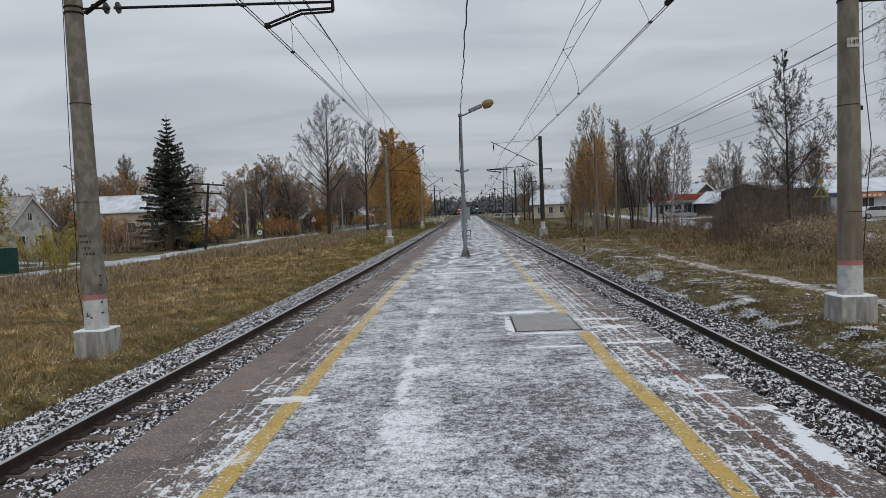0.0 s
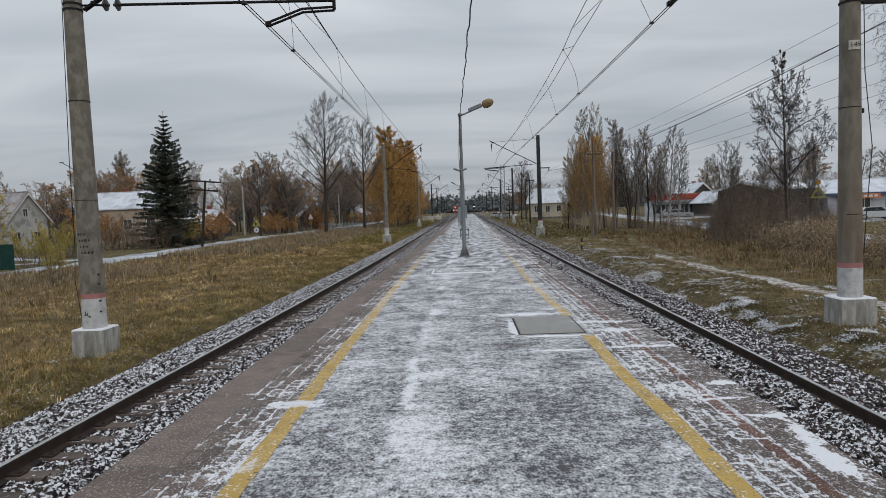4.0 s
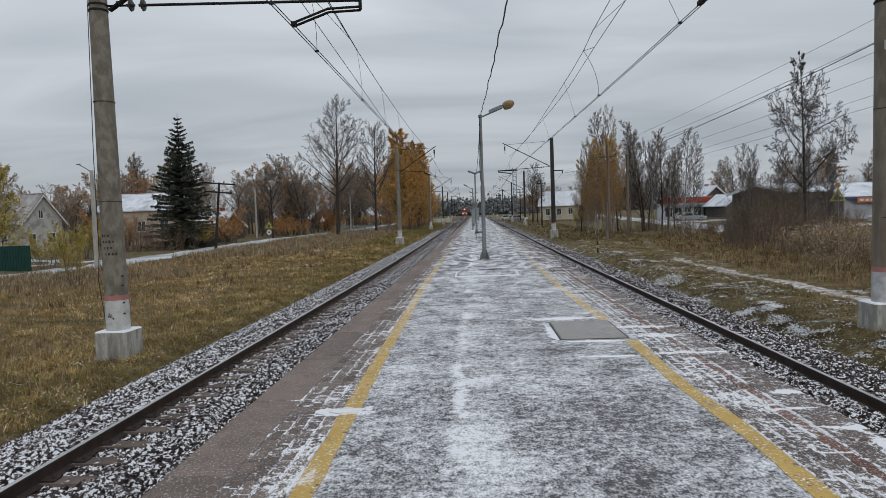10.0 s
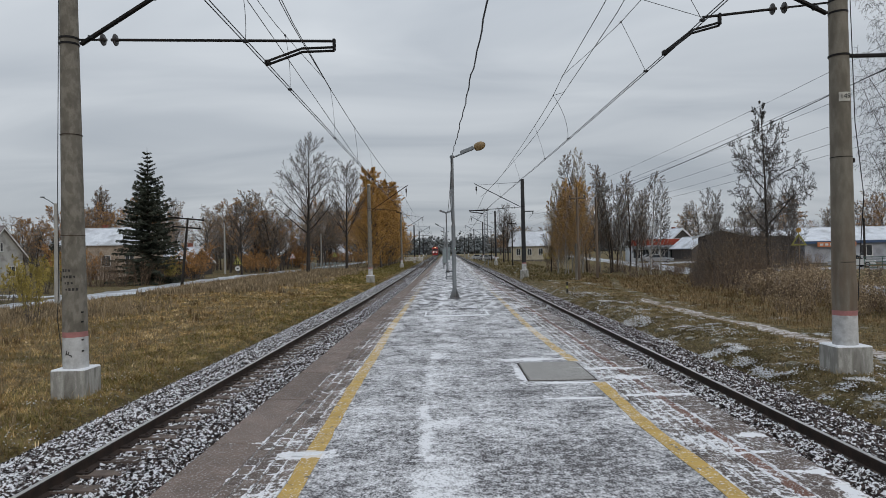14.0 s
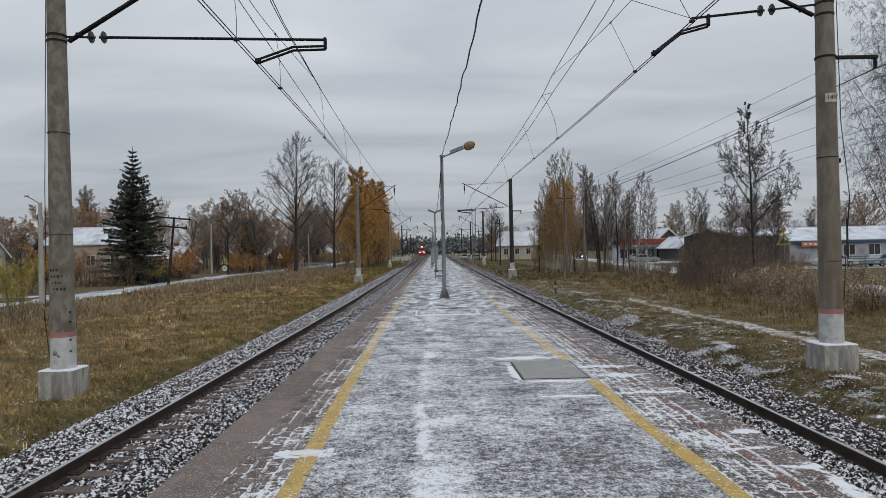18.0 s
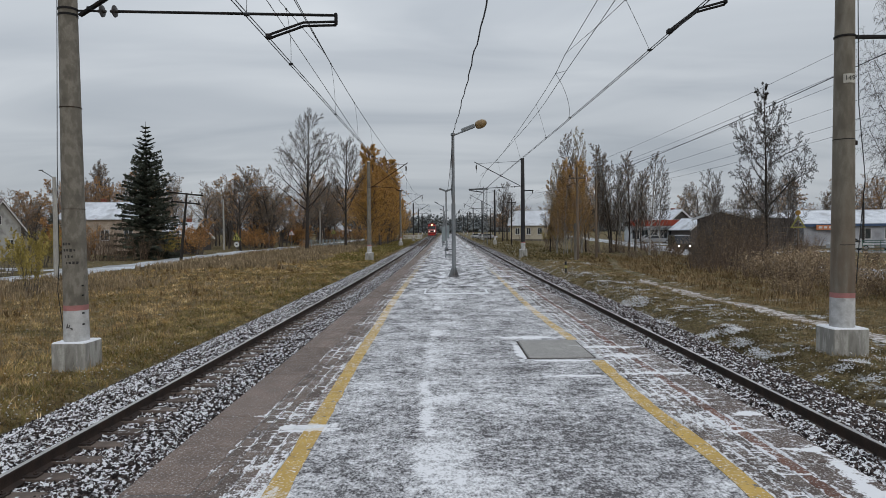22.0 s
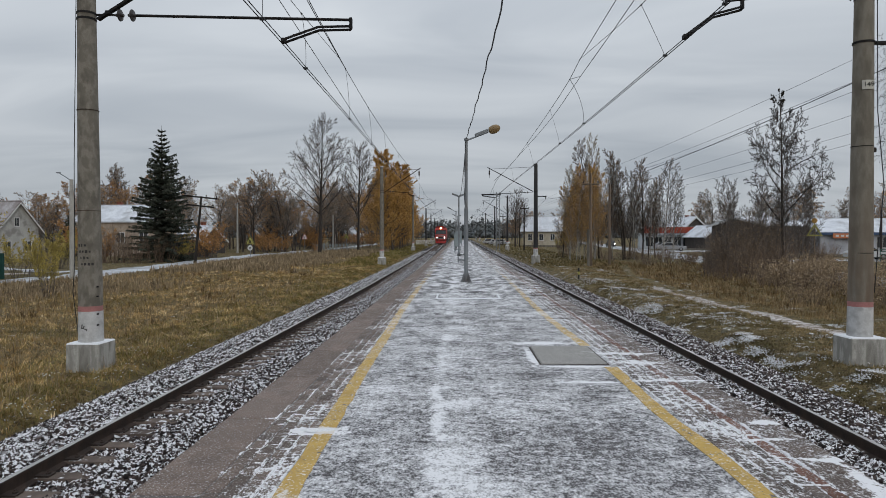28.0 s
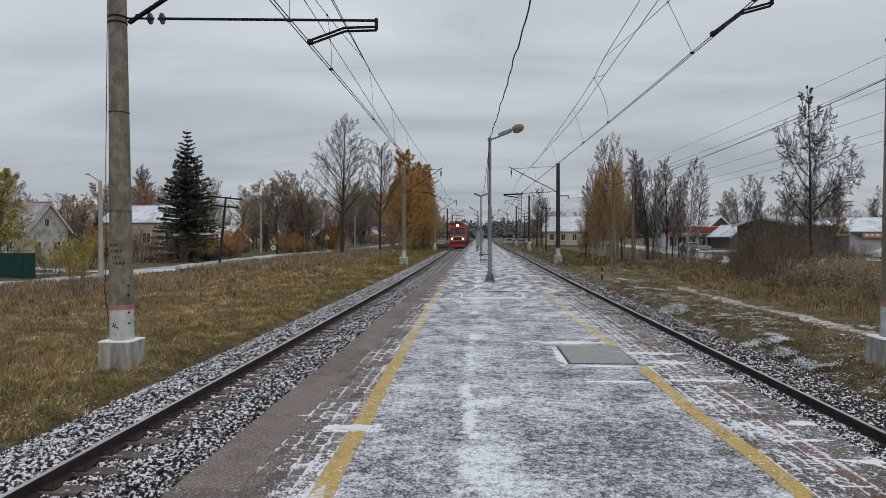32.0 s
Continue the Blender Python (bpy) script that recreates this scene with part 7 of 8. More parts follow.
crumbs("snow_crumbs", rng, 20, -8.4, -6.7, 8.0, 17, 24, 0.012, "crumbs of snow caught in the grass by the ballast")
crumbs("snow_crumbs", rng, 90, 7.0, 10.2, 8.5, 48, 30, 0.016, "crumbs of snow caught in the short grass")


def snow_clump(cx, cy, rx, ry, count):
    """Snow lying in lumps on a hummock of low plants."""
    lots = rng.normal(0, 0.62, (7, 2))
    pick = rng.integers(0, 7, count)
    x, y = cx + (lots[pick, 0] + rng.normal(0, 0.22, count)) * rx, cy + (lots[pick, 1] + rng.normal(0, 0.22, count)) * ry
    up = 0.05 * np.exp(-((x - cx) / rx) ** 2 - ((y - cy) / ry) ** 2)
    base = np.array([(1, 0, 0), (0, 1, 0), (-1, 0, 0), (0, -1, 0), (0, 0, 0.5), (0, 0, -0.5)])
    tri = np.array([(0, 1, 4), (1, 2, 4), (2, 3, 4), (3, 0, 4), (1, 0, 5), (2, 1, 5), (3, 2, 5), (0, 3, 5)])
    v = base[None] * rng.uniform(0.007, 0.026, (count, 1, 1)) * rng.uniform(0.6, 1.5, (count, 6, 1)) + np.stack([x, y, land(x, y) + 0.03 + up], -1)[:, None]
    f = (np.arange(count)[:, None, None] * 6 + tri[None]).reshape(-1, 3)
    tagged(part("snow_clump", numpy_mesh("snow_clump", v.reshape(-1, 3), f), M["snow"]), "lumpy patch of snow lying on low plants by the track", "snow", kind="stuff")
    n = count
    hx, hy = cx + rng.normal(0, 0.62, n) * rx, cy + rng.normal(0, 0.62, n) * ry
    hv, hf = blades(rng, hx, hy, rng.uniform(0.04, 0.10, n), rng.uniform(0.004, 0.009, n), 1.8)
    hv[:, 2] += np.repeat(0.05 * np.exp(-((hx - cx) / rx) ** 2 - ((hy - cy) / ry) ** 2), 5)
    tagged(part("low_herbs", numpy_mesh("low_herbs", hv, hf), M["herb"]), "hummock of grey-green herbs holding snow", "plants", kind="stuff")


for cx, cy, rx, ry, count in ((7.85, 18.6, 0.55, 0.7, 650), (7.45, 16.3, 0.40, 0.8, 420), (8.05, 13.0, 0.35, 0.45, 260), (7.5, 14.7, 0.3, 0.4, 120), (7.5, 26.4, 0.65, 1.6, 520), (8.5, 34.0, 0.7, 1.8, 380), (8.3, 42, 0.8, 2.2, 260), (7.2, 21.5, 0.4, 0.8, 160), (8.6, 23.0, 0.5, 0.8, 120)):
    snow_clump(cx, cy, rx, ry, int(2.0 * count))


def litter(name, count, x0, x1, y0, y1, size, material, label):
    """Small dry leaves lying in the grass."""
    x, y = rng.uniform(x0, x1, count), y0 * (y1 / y0) ** rng.random(count)
    z = land(x, y) + rng.uniform(0.03, 0.10, count)
    a, tip = rng.normal(0, 1, (count, 3)), rng.normal(0, 1, (count, 3))
    a /= np.linalg.norm(a, axis=1, keepdims=True)
    b2 = np.cross(a, tip)
    b2 /= np.linalg.norm(b2, axis=1, keepdims=True)
    s = size * rng.uniform(0.5, 1.4, (count, 1))
    c = np.stack([x, y, z], -1)
    v = np.stack([c - a * s, c + b2 * s * 0.6, c + a * s, c - b2 * s * 0.6], 1).reshape(-1, 3)
    f = np.arange(count)[:, None] * 4 + np.array([[0, 1, 2, 3]])
    tagged(part(name, numpy_mesh(name, v, f), material), label, "leaves", kind="stuff")


litter("fallen_leaves", 9000, -20, -6.6, 8, 50, 0.022, M["leaf_pale"], "pale dry leaves scattered in the meadow grass")
litter("fallen_leaves", 2600, 7.2, 16, 9, 45, 0.022, M["leaf_pale"], "pale dry leaves scattered beside the footpath")


# ---------------------------------------------------------------- buildings
M["render_grey"] = surface("grey_rendered_wall", (0.50, 0.50, 0.48), (0.41, 0.41, 0.40), 1.5, 0.9, grain=40, dirt=(0.22, 0.21, 0.20))
M["brick_tan"] = surface("tan_brick_wall", (0.52, 0.43, 0.35), (0.42, 0.34, 0.27), 1.8, 0.9, grain=30, dirt=(0.30, 0.25, 0.20))
M["plaster_cream"] = surface("cream_plaster_wall", (0.55, 0.50, 0.40), (0.46, 0.42, 0.34), 1.2, 0.9, dirt=(0.30, 0.27, 0.22))
M["plank_brown"] = surface("dark_brown_planks", (0.088, 0.078, 0.074), (0.058, 0.052, 0.050), 2.5, 0.9, stretch=(3, 3, 0.2))
M["panel_white"] = surface("pale_panel_wall", (0.52, 0.55, 0.58), (0.44, 0.47, 0.50), 1.0, 0.6)
M["panel_pale"] = surface("pale_lilac_panel_wall", (0.46, 0.475, 0.52), (0.37, 0.385, 0.43), 1.0, 0.7, dirt=(0.24, 0.24, 0.26))
M["board_blue"] = surface("dark_blue_eaves_board", (0.045, 0.085, 0.17), (0.035, 0.065, 0.13), 2, 0.5)
M["green_rail"] = surface("dull_green_painted_rail", (0.045, 0.115, 0.095), (0.032, 0.085, 0.070), 3, 0.6)
M["panel_blue"] = surface("blue_grey_panel_wall", (0.33, 0.385, 0.45), (0.26, 0.31, 0.37), 1.0, 0.6)
M["fascia_red"] = surface("red_fascia_board", (0.370, 0.062, 0.034), (0.310, 0.050, 0.029), 2, 0.5)
M["fascia_orange"] = surface("orange_sign_band", (0.55, 0.20, 0.09), (0.46, 0.16, 0.08), 2, 0.5)
M["roof_snow"] = surface("roof_under_snow", (0.74, 0.77, 0.82), (0.60, 0.63, 0.68), 0.7, 0.8, grain=6, dirt=(0.32, 0.33, 0.35), relief=0.2)
M["roof_slate"] = surface("grey_slate_roof_with_thin_snow", (0.30, 0.27, 0.27), (0.46, 0.45, 0.46), 0.9, 0.85, grain=10, dirt=(0.20, 0.17, 0.165))
M["trim_white"] = surface("white_painted_trim", (0.70, 0.70, 0.69), (0.58, 0.58, 0.58), 4, 0.7)
M["chimney"] = surface("red_brick_chimney", (0.30, 0.11, 0.075), (0.22, 0.085, 0.06), 6, 0.9)


def glass_material():
    m, nt, b = nodes_of("dark_window_glass", 0.08, 0, 0.6)
    pos = node(nt, "ShaderNodeTexCoord").outputs["Object"]
    nt.links.new(mixed(nt, noise_fac(nt, pos, 1.5, 2), (0.025, 0.03, 0.035), (0.05, 0.055, 0.06)), b.inputs["Base Color"])
    return m


M["pane"] = glass_material()


def window(parent, x, z, w, h, y, bars=1, trim="trim_white", m=None):
    """A window in a wall that looks towards -y in its house's own space, or moved by m."""
    fr = Build()
    t = 0.07
    fr.box((x - w / 2 - t, y - 0.05, z - t), (x - w / 2, y + 0.06, z + h + t), 0.01, m)
    fr.box((x + w / 2, y - 0.05, z - t), (x + w / 2 + t, y + 0.06, z + h + t), 0.01, m)
    fr.box((x - w / 2, y - 0.05, z + h), (x + w / 2, y + 0.06, z + h + t), 0.01, m)
    fr.box((x - w / 2, y - 0.05, z - t), (x + w / 2, y + 0.06, z), 0.01, m)
    for k in range(bars):
        bx = x - w / 2 + w * (k + 1) / (bars + 1)
        fr.box((bx - 0.025, y - 0.03, z), (bx + 0.025, y + 0.03, z + h), 0.006, m)
    win = part("window", fr, M[trim], parent)
    part("pane", Build().box((x - w / 2, y - 0.005, z), (x + w / 2, y + 0.03, z + h), 0, m), M["pane"], win)
    part("sill", Build().box((x - w / 2 - 0.1, y - 0.12, z - t - 0.04), (x + w / 2 + 0.1, y - 0.052, z - t), 0.01, m), M[trim], win)


def house(x, y, turn, w, d, wall_h, ridge_h, wall, roof, label, windows=(), side_windows=(), chimney=None, over=0.35, zb=None, plinth=0.35, band=None, name="house", category="house", door=None):
    """A gabled house. Its gable looks towards -y before it is turned; the ridge runs along y."""
    base = land_z(x, y) if zb is None else zb
    t = thing(name, label, category, pose(x, y, base, 0, 0, turn))
    part("plinth", Build().box((-w / 2 - 0.06, -d / 2 - 0.06, -0.8), (w / 2 + 0.06, d / 2 + 0.06, plinth), 0.02), M["concrete"], t)
    o = [(-w / 2, plinth), (w / 2, plinth), (w / 2, wall_h), (0, ridge_h), (-w / 2, wall_h)]
    part("wall", Build().prism(o, -d / 2, d / 2), M[wall], t, sharp=20)
    for s in (-1, 1):
        sl = (ridge_h - wall_h) / (w / 2)
        e = (s * (w / 2 + over), wall_h - sl * over)
        th = 0.14
        q = [(0, ridge_h + 0.02), e, (e[0], e[1] + th), (0, ridge_h + 0.02 + th)]
        if s > 0:
            q = list(reversed(q))
        part("roof", Build().prism(q, -d / 2 - over, d / 2 + over), M[roof], t, sharp=20)
        # barge board under the roof's end
        bb = [(0, ridge_h - 0.18), (e[0], e[1] - 0.18), (e[0], e[1] - 0.004), (0, ridge_h + 0.016)]
        if s > 0:
            bb = list(reversed(bb))
        part("barge_board", Build().prism(bb, -d / 2 - over - 0.03, -d / 2 - over + 0.02), M["trim_white"], t, sharp=20)
    part("ridge_cap", Build().tube([(0, -d / 2 - over, ridge_h + 0.16), (0, d / 2 + over, ridge_h + 0.16)], 0.09, 8), M[roof], t)
    for wx, wz, ww, wh in windows:
        window(t, wx, wz, ww, wh, -d / 2)
    for side, wy, wz, ww, wh in side_windows:
        window(t, 0, wz, ww, wh, 0.0, m=pose(side * w / 2, wy, 0, 0, 0, 90 * side))
    if chimney:
        cx, cy, top = chimney
        part("chimney", Build().box((cx - 0.28, cy - 0.28, wall_h), (cx + 0.28, cy + 0.28, top), 0.02).box((cx - 0.34, cy - 0.34, top), (cx + 0.34, cy + 0.34, top + 0.12), 0.02), M["chimney"], t, "red brick chimney")
    if door:
        part("door", Build().box((door - 0.45, -d / 2 - 0.05, plinth), (door + 0.45, -d / 2 + 0.02, plinth + 2.05), 0.02), M["plank_brown"], t)
    return t


house(-56.8, 78.3, 74, 5.4, 9.0, 4.5, 7.55, "render_grey", "roof_slate", "grey rendered house with a steep slate roof and white barge boards", [(-0.2, 4.75, 0.55, 0.95), (-1.45, 1.75, 0.85, 1.15), (1.2, 1.75, 0.85, 1.15)], [(-1, -1.5, 1.7, 0.9, 1.2), (-1, 2.0, 1.7, 0.9, 1.2)], None, 0.45, -1.9)
house(-46.9, 92, 90, 8.0, 10.5, 5.3, 7.45, "brick_tan", "roof_snow", "tan brick house under a snowy roof with a chimney", [], [(-1, -4.2, 2.4, 1.1, 1.3), (-1, -1.0, 2.4, 1.1, 1.3), (-1, 2.4, 2.4, 1.1, 1.3), (1, 0, 2.4, 1, 1.3)], (0.6, 1.4, 8.0), 0.4, -1.6)
house(-41.0, 102, 62, 4.8, 7.0, 2.6, 4.6, "plank_brown", "roof_snow", "dark wooden house with a snowy roof behind the telegraph pole", [], [(-1, -1.5, 1.4, 0.9, 1.1), (-1, 1.5, 1.4, 0.9, 1.1)], (0.4, -1, 5.3), 0.4, -1.5)
house(-34.6, 84, 15, 4.6, 4.4, 2.0, 2.9, "plank_brown", "roof_snow", "low shed with a snowy roof behind the spruce", [], [], None, 0.3, -1.3)
house(-37.0, 158, 20, 6.5, 8.0, 3.0, 5.6, "plank_brown", "roof_snow", "brown village house half hidden by bare trees", [(-1.2, 1.3, 0.9, 1.1), (1.2, 1.3, 0.9, 1.1)], [(1, 0, 1.3, 0.9, 1.1)], None, 0.4)
house(-33.5, 200, -10, 6.0, 8.0, 2.9, 5.4, "panel_white", "roof_snow", "pale village house half hidden by bare trees", [(-1.2, 1.2, 0.9, 1.1), (1.2, 1.2, 0.9, 1.1)], [(1, 0, 1.3, 0.9, 1.1)], None, 0.4)
house(20.1, 158, 78, 8.0, 8.6, 3.9, 6.9, "plaster_cream", "roof_snow", "cream station house with a broad snowy roof", [(-1.8, 1.4, 0.9, 1.4), (1.8, 1.4, 0.9, 1.4)], [(-1, -2.6, 1.5, 0.9, 1.4), (-1, 0, 1.5, 0.9, 1.4), (-1, 2.6, 1.5, 0.9, 1.4)], None, 0.6, -0.7)

# shop with a red fascia
shop = thing("shop", "low pale shop with a red fascia board and snowy roof", "shop", pose(43.0, 132, -0.9, 0, 0, -6))
part("wall", Build().box((-6.5, -4, -0.5), (4.6, 4, 3.2), 0.03), M["panel_white"], shop)
part("fascia", Build().box((-6.7, -4.25, 3.2), (4.8, -3.9, 4.35), 0.03), M["fascia_red"], shop, "red fascia board")
part("roof", Build().box((-6.6, -3.88, 4.2), (4.7, 4.2, 4.4), 0.03), M["roof_snow"], shop)
for k in range(6):
    window(shop, -5.6 + 1.75 * k, 0.7, 1.3, 1.7, -4.0, 1)
part("awning", Build().box((-6.6, -5.2, 2.75), (4.7, -4.02, 2.87), 0.02), M["panel_blue"], shop)
house(48.0, 140, 14, 6.5, 6.5, 4.0, 6.6, "plank_brown", "roof_snow", "dark building with a steep snowy roof behind the shop", [], [], (0.2, 0, 7.0), 0.4, -1.0, name="building", category="building")
house(46.4, 124, 16, 5.2, 6.0, 2.6, 4.4, "plank_brown", "roof_snow", "dark annex with a snow-covered roof", [], [], None, 0.4, -0.9, name="building", category="building")

# dark hall with a low snowy gable roof, and the long pale building
house(39.2, 86.6, -60, 8.0, 8.5, 3.9, 4.85, "plank_brown", "roof_snow", "wide dark hall with a low-pitched snowy roof", [], [], None, 0.5, -0.9, name="hall", category="building")
long_house = house(62.8, 88, 88, 9.0, 34.0, 3.2, 4.75, "panel_pale", "roof_snow", "long pale building with a blue eaves board under a snow-covered roof", [], [(-1, -13 + 3.2 * k, 1.2, 1.4, 1.3) for k in range(9)], None, 0.5, -1.0, name="long_building", category="building")
part("eaves_board", Build().box((-5.06, -17.5, 2.78), (-4.98, 17.5, 3.10), 0.01), M["board_blue"], long_house, "dark blue eaves board")
wooden_pole(48.4, 76.5, -1.0, 5.6, [], "dark post in front of the long building", True)
sb = thing("sign_board", "faded orange sign board on the long building", "sign", pose(49.2, 83.3, 1.35, 0, 0, -2))
part("board", Build().box((-2.4, -0.08, 0), (2.4, 0.0, 0.62), 0.01), M["fascia_orange"], sb)
for k in range(7):
    part("mark", Build().box((-2.1 + 0.62 * k, -0.10, 0.18), (-1.7 + 0.62 * k, -0.082, 0.44), 0.004), M["trim_white"], sb)

# green sheet fence
fence = thing("sheet_fence", "dark green corrugated sheet fence beside the lane", "fence", pose(-29.9, 42.5, -1.5))
for k in range(10):
    x0 = -1.15 * (k + 1)
    front = [(x0 + 1.146 * (j + (0, 0.5, 0.58, 0.92)[i]) / 6, (-0.02, -0.02, 0.012, 0.012)[i]) for j in range(6) for i in range(4)]
    section = front + [(px, py + 0.006) for px, py in reversed(front)]
    n = len(section)
    ob = Build().add([(px, py, z) for z in (0.05, 1.95) for px, py in section], [(i, (i + 1) % n, n + (i + 1) % n, n + i) for i in range(n)] + [tuple(range(n - 1, -1, -1)), tuple(range(n, 2 * n))])
    part("sheet", ob, M["sheet_green"], fence)
    part("post", Build().box((x0 - 0.03, 0.035, -0.3), (x0 + 0.03, 0.095, 1.9), 0.005), M["iron"], fence)
lowf = thing("railing", "low green-painted railing before the long building", "railing", pose(45.8, 72.5, land_z(45.8, 72.5)))
for k in range(10):
    part("post", Build().box((k * 2.0 - 0.03, -0.03, -0.2), (k * 2.0 + 0.03, 0.03, 1.42), 0.005), M["green_rail"], lowf)
for z in (0.20, 0.50, 0.80, 1.10, 1.34):
    part("rail", Build().box((-0.03, -0.06, z), (18.03, -0.032, z + 0.07), 0.006), M["green_rail"], lowf)


def picket_fence(m, length, height, material, label, gap=0.16):
    """Upright pickets on two rails between posts."""
    t = thing("picket_fence", label, "fence", m)
    n = int(length / 2.0)
    for k in range(n + 1):
        part("post", Build().box((k * length / n - 0.05, 0.0, -0.3), (k * length / n + 0.05, 0.09, height + 0.05), 0.008), material, t)
    for z in (height * 0.3, height * 0.8):
        part("rail", Build().box((0, -0.04, z - 0.04), (length, -0.002, z + 0.04), 0.006), material, t)
    for k in range(int(length / gap)):
        part("picket", Build().box((k * gap + 0.03, -0.065, 0.05), (k * gap + 0.12, -0.042, height), 0.004), material, t)
    return t


picket_fence(pose(-25.0, 112, land_z(-25, 112), 0, 0, 25), 8.0, 1.3, M["cabinet"], "grey-green picket fence beside the lane", 0.25)
picket_fence(pose(-11.8, 182, land_z(-11, 182), 0, 0, 6), 5.0, 1.3, M["trim_white"], "low white fence beside the far track", 0.25)


# ---------------------------------------------------------------- signs
M["sign_yellow"] = surface("yellow_green_sign_film", (0.47, 0.43, 0.12), (0.39, 0.36, 0.10), 3, 0.5)
M["sign_dull"] = surface("faded_yellow_paint", (0.36, 0.33, 0.10), (0.27, 0.25, 0.08), 5, 0.7)
M["sign_black"] = plain("black_sign_film", (0.02, 0.02, 0.02), 0.5)
M["sign_red"] = plain("red_sign_film", (0.42, 0.03, 0.03), 0.5)
M["sign_white"] = surface("white_sign_film", (0.72, 0.72, 0.72), (0.64, 0.64, 0.64), 3, 0.45)


def triangle(s, cz):
    h = s * 0.866
    return [(-s / 2, cz - h / 3), (s / 2, cz - h / 3), (0, cz + 2 * h / 3)]


def warning_sign(x, y, size, z, label, ground="sign_yellow", disc=True, zb=None):
    base = land_z(x, y) if zb is None else zb
    t = thing("road_sign", label, "road sign", pose(x, y, base, 0, 0, -8))
    part("post", Build().tube([(0, 0.04, -0.3), (0, 0.04, z + size * 0.4)], 0.035, 8), M["galvanised"], t)
    part("plate", Build().prism(triangle(size, z), -0.02, 0.0), M[ground], t, sharp=20)
    edge = M["sign_red"] if ground == "sign_white" else M["sign_black"]
    o, i = triangle(size * 0.93, z), triangle(size * 0.76, z)
    ring = Build()
    for k in range(3):
        j = (k + 1) % 3
        ring.prism([o[k], o[j], i[j], i[k]], -0.026, -0.021)
    part("border", ring, edge, t, sharp=20)
    part("symbol", Build().box((-size * 0.14, -0.027, z - size * 0.17), (-size * 0.03, -0.0215, z + size * 0.16)).box((size * 0.02, -0.027, z - size * 0.17), (size * 0.12, -0.0215, z + size * 0.08)), M["sign_black"], t)
    if disc:
        m = pose(0, -0.02, z - size * 0.62, 90, 0, 0)
        part("disc", Build().lathe([(size * 0.25, 0.0), (size * 0.25, 0.02)], 20, m), M["sign_white"], t, "white round plate")
        part("disc_mark", Build().box((-size * 0.09, -0.048, z - size * 0.68), (size * 0.09, -0.042, z - size * 0.56)), M["sign_black"], t)
    return t


warning_sign(-25.6, 80, 1.30, 2.25, "yellow triangular warning sign above a white round plate", zb=-1.25)
warning_sign(-23.6, 100, 0.95, 2.5, "white triangular warning sign on a post", "sign_white", False, zb=-1.0)
warning_sign(-20.6, 120, 1.1, 2.4, "yellow triangular warning sign farther along the lane", zb=-0.8, disc=False)

# open yellow triangle on a post in the thicket
tri = thing("marker_sign", "open yellow triangle marker on a post in the thicket", "sign", pose(24.3, 45.5, land_z(24.3, 45.5), 0, 0, -28))
part("post", Build().tube([(0, 0.03, -0.3), (0, 0.03, 3.6)], 0.04, 8), M["pole_wood"], tri)
o, i = triangle(1.0, 2.95), triangle(0.66, 2.95)
ring = Build()
for k in range(3):
    j = (k + 1) % 3
    ring.prism([o[k], o[j], i[j], i[k]], -0.03, 0.0)
part("triangle_frame", ring, M["sign_dull"], tri, "faded yellow triangular frame", sharp=20)
part("round_cap", Build().lathe([(0.13, -0.06), (0.17, 0.0), (0.17, 0.05), (0.08, 0.08)], 14, pose(0, -0.02, 3.72, 90, 0, 0)), M["leaf_gold"], tri)

# marker stake by the right track
st = thing("marker_stake", "short black and yellow marker stake beside the track", "stake", pose(7.9, 43.5, land_z(7.9, 43.5)))
part("stake", Build().box((-0.05, -0.05, -0.2), (0.05, 0.05, 0.75), 0.01), M["sign_black"], st)
part("yellow_band", Build().box((-0.055, -0.055, 0.30), (0.055, 0.055, 0.5), 0.008), M["sign_yellow"], st)

# signal light far along the line
sig = thing("signal", "distant railway signal showing a pale green light", "signal", pose(2.9, 225, 0.8))
part("post", Build().tube([(0, 0, -1.5), (0, 0, 3.6)], 0.09, 8), M["galvanised"], sig)
part("head", Build().box((-0.3, -0.15, 1.6), (0.3, 0.15, 3.4), 0.05), M["iron"], sig)
part("lamp", Build().lathe([(0.13, 0.0), (0.13, 0.04)], 14, pose(0, -0.16, 2.3, 90, 0, 0)), plain("pale_green_signal_light", (0.55, 1.0, 0.85), 0.4, 0, 9.0), sig, "lit pale green lamp")

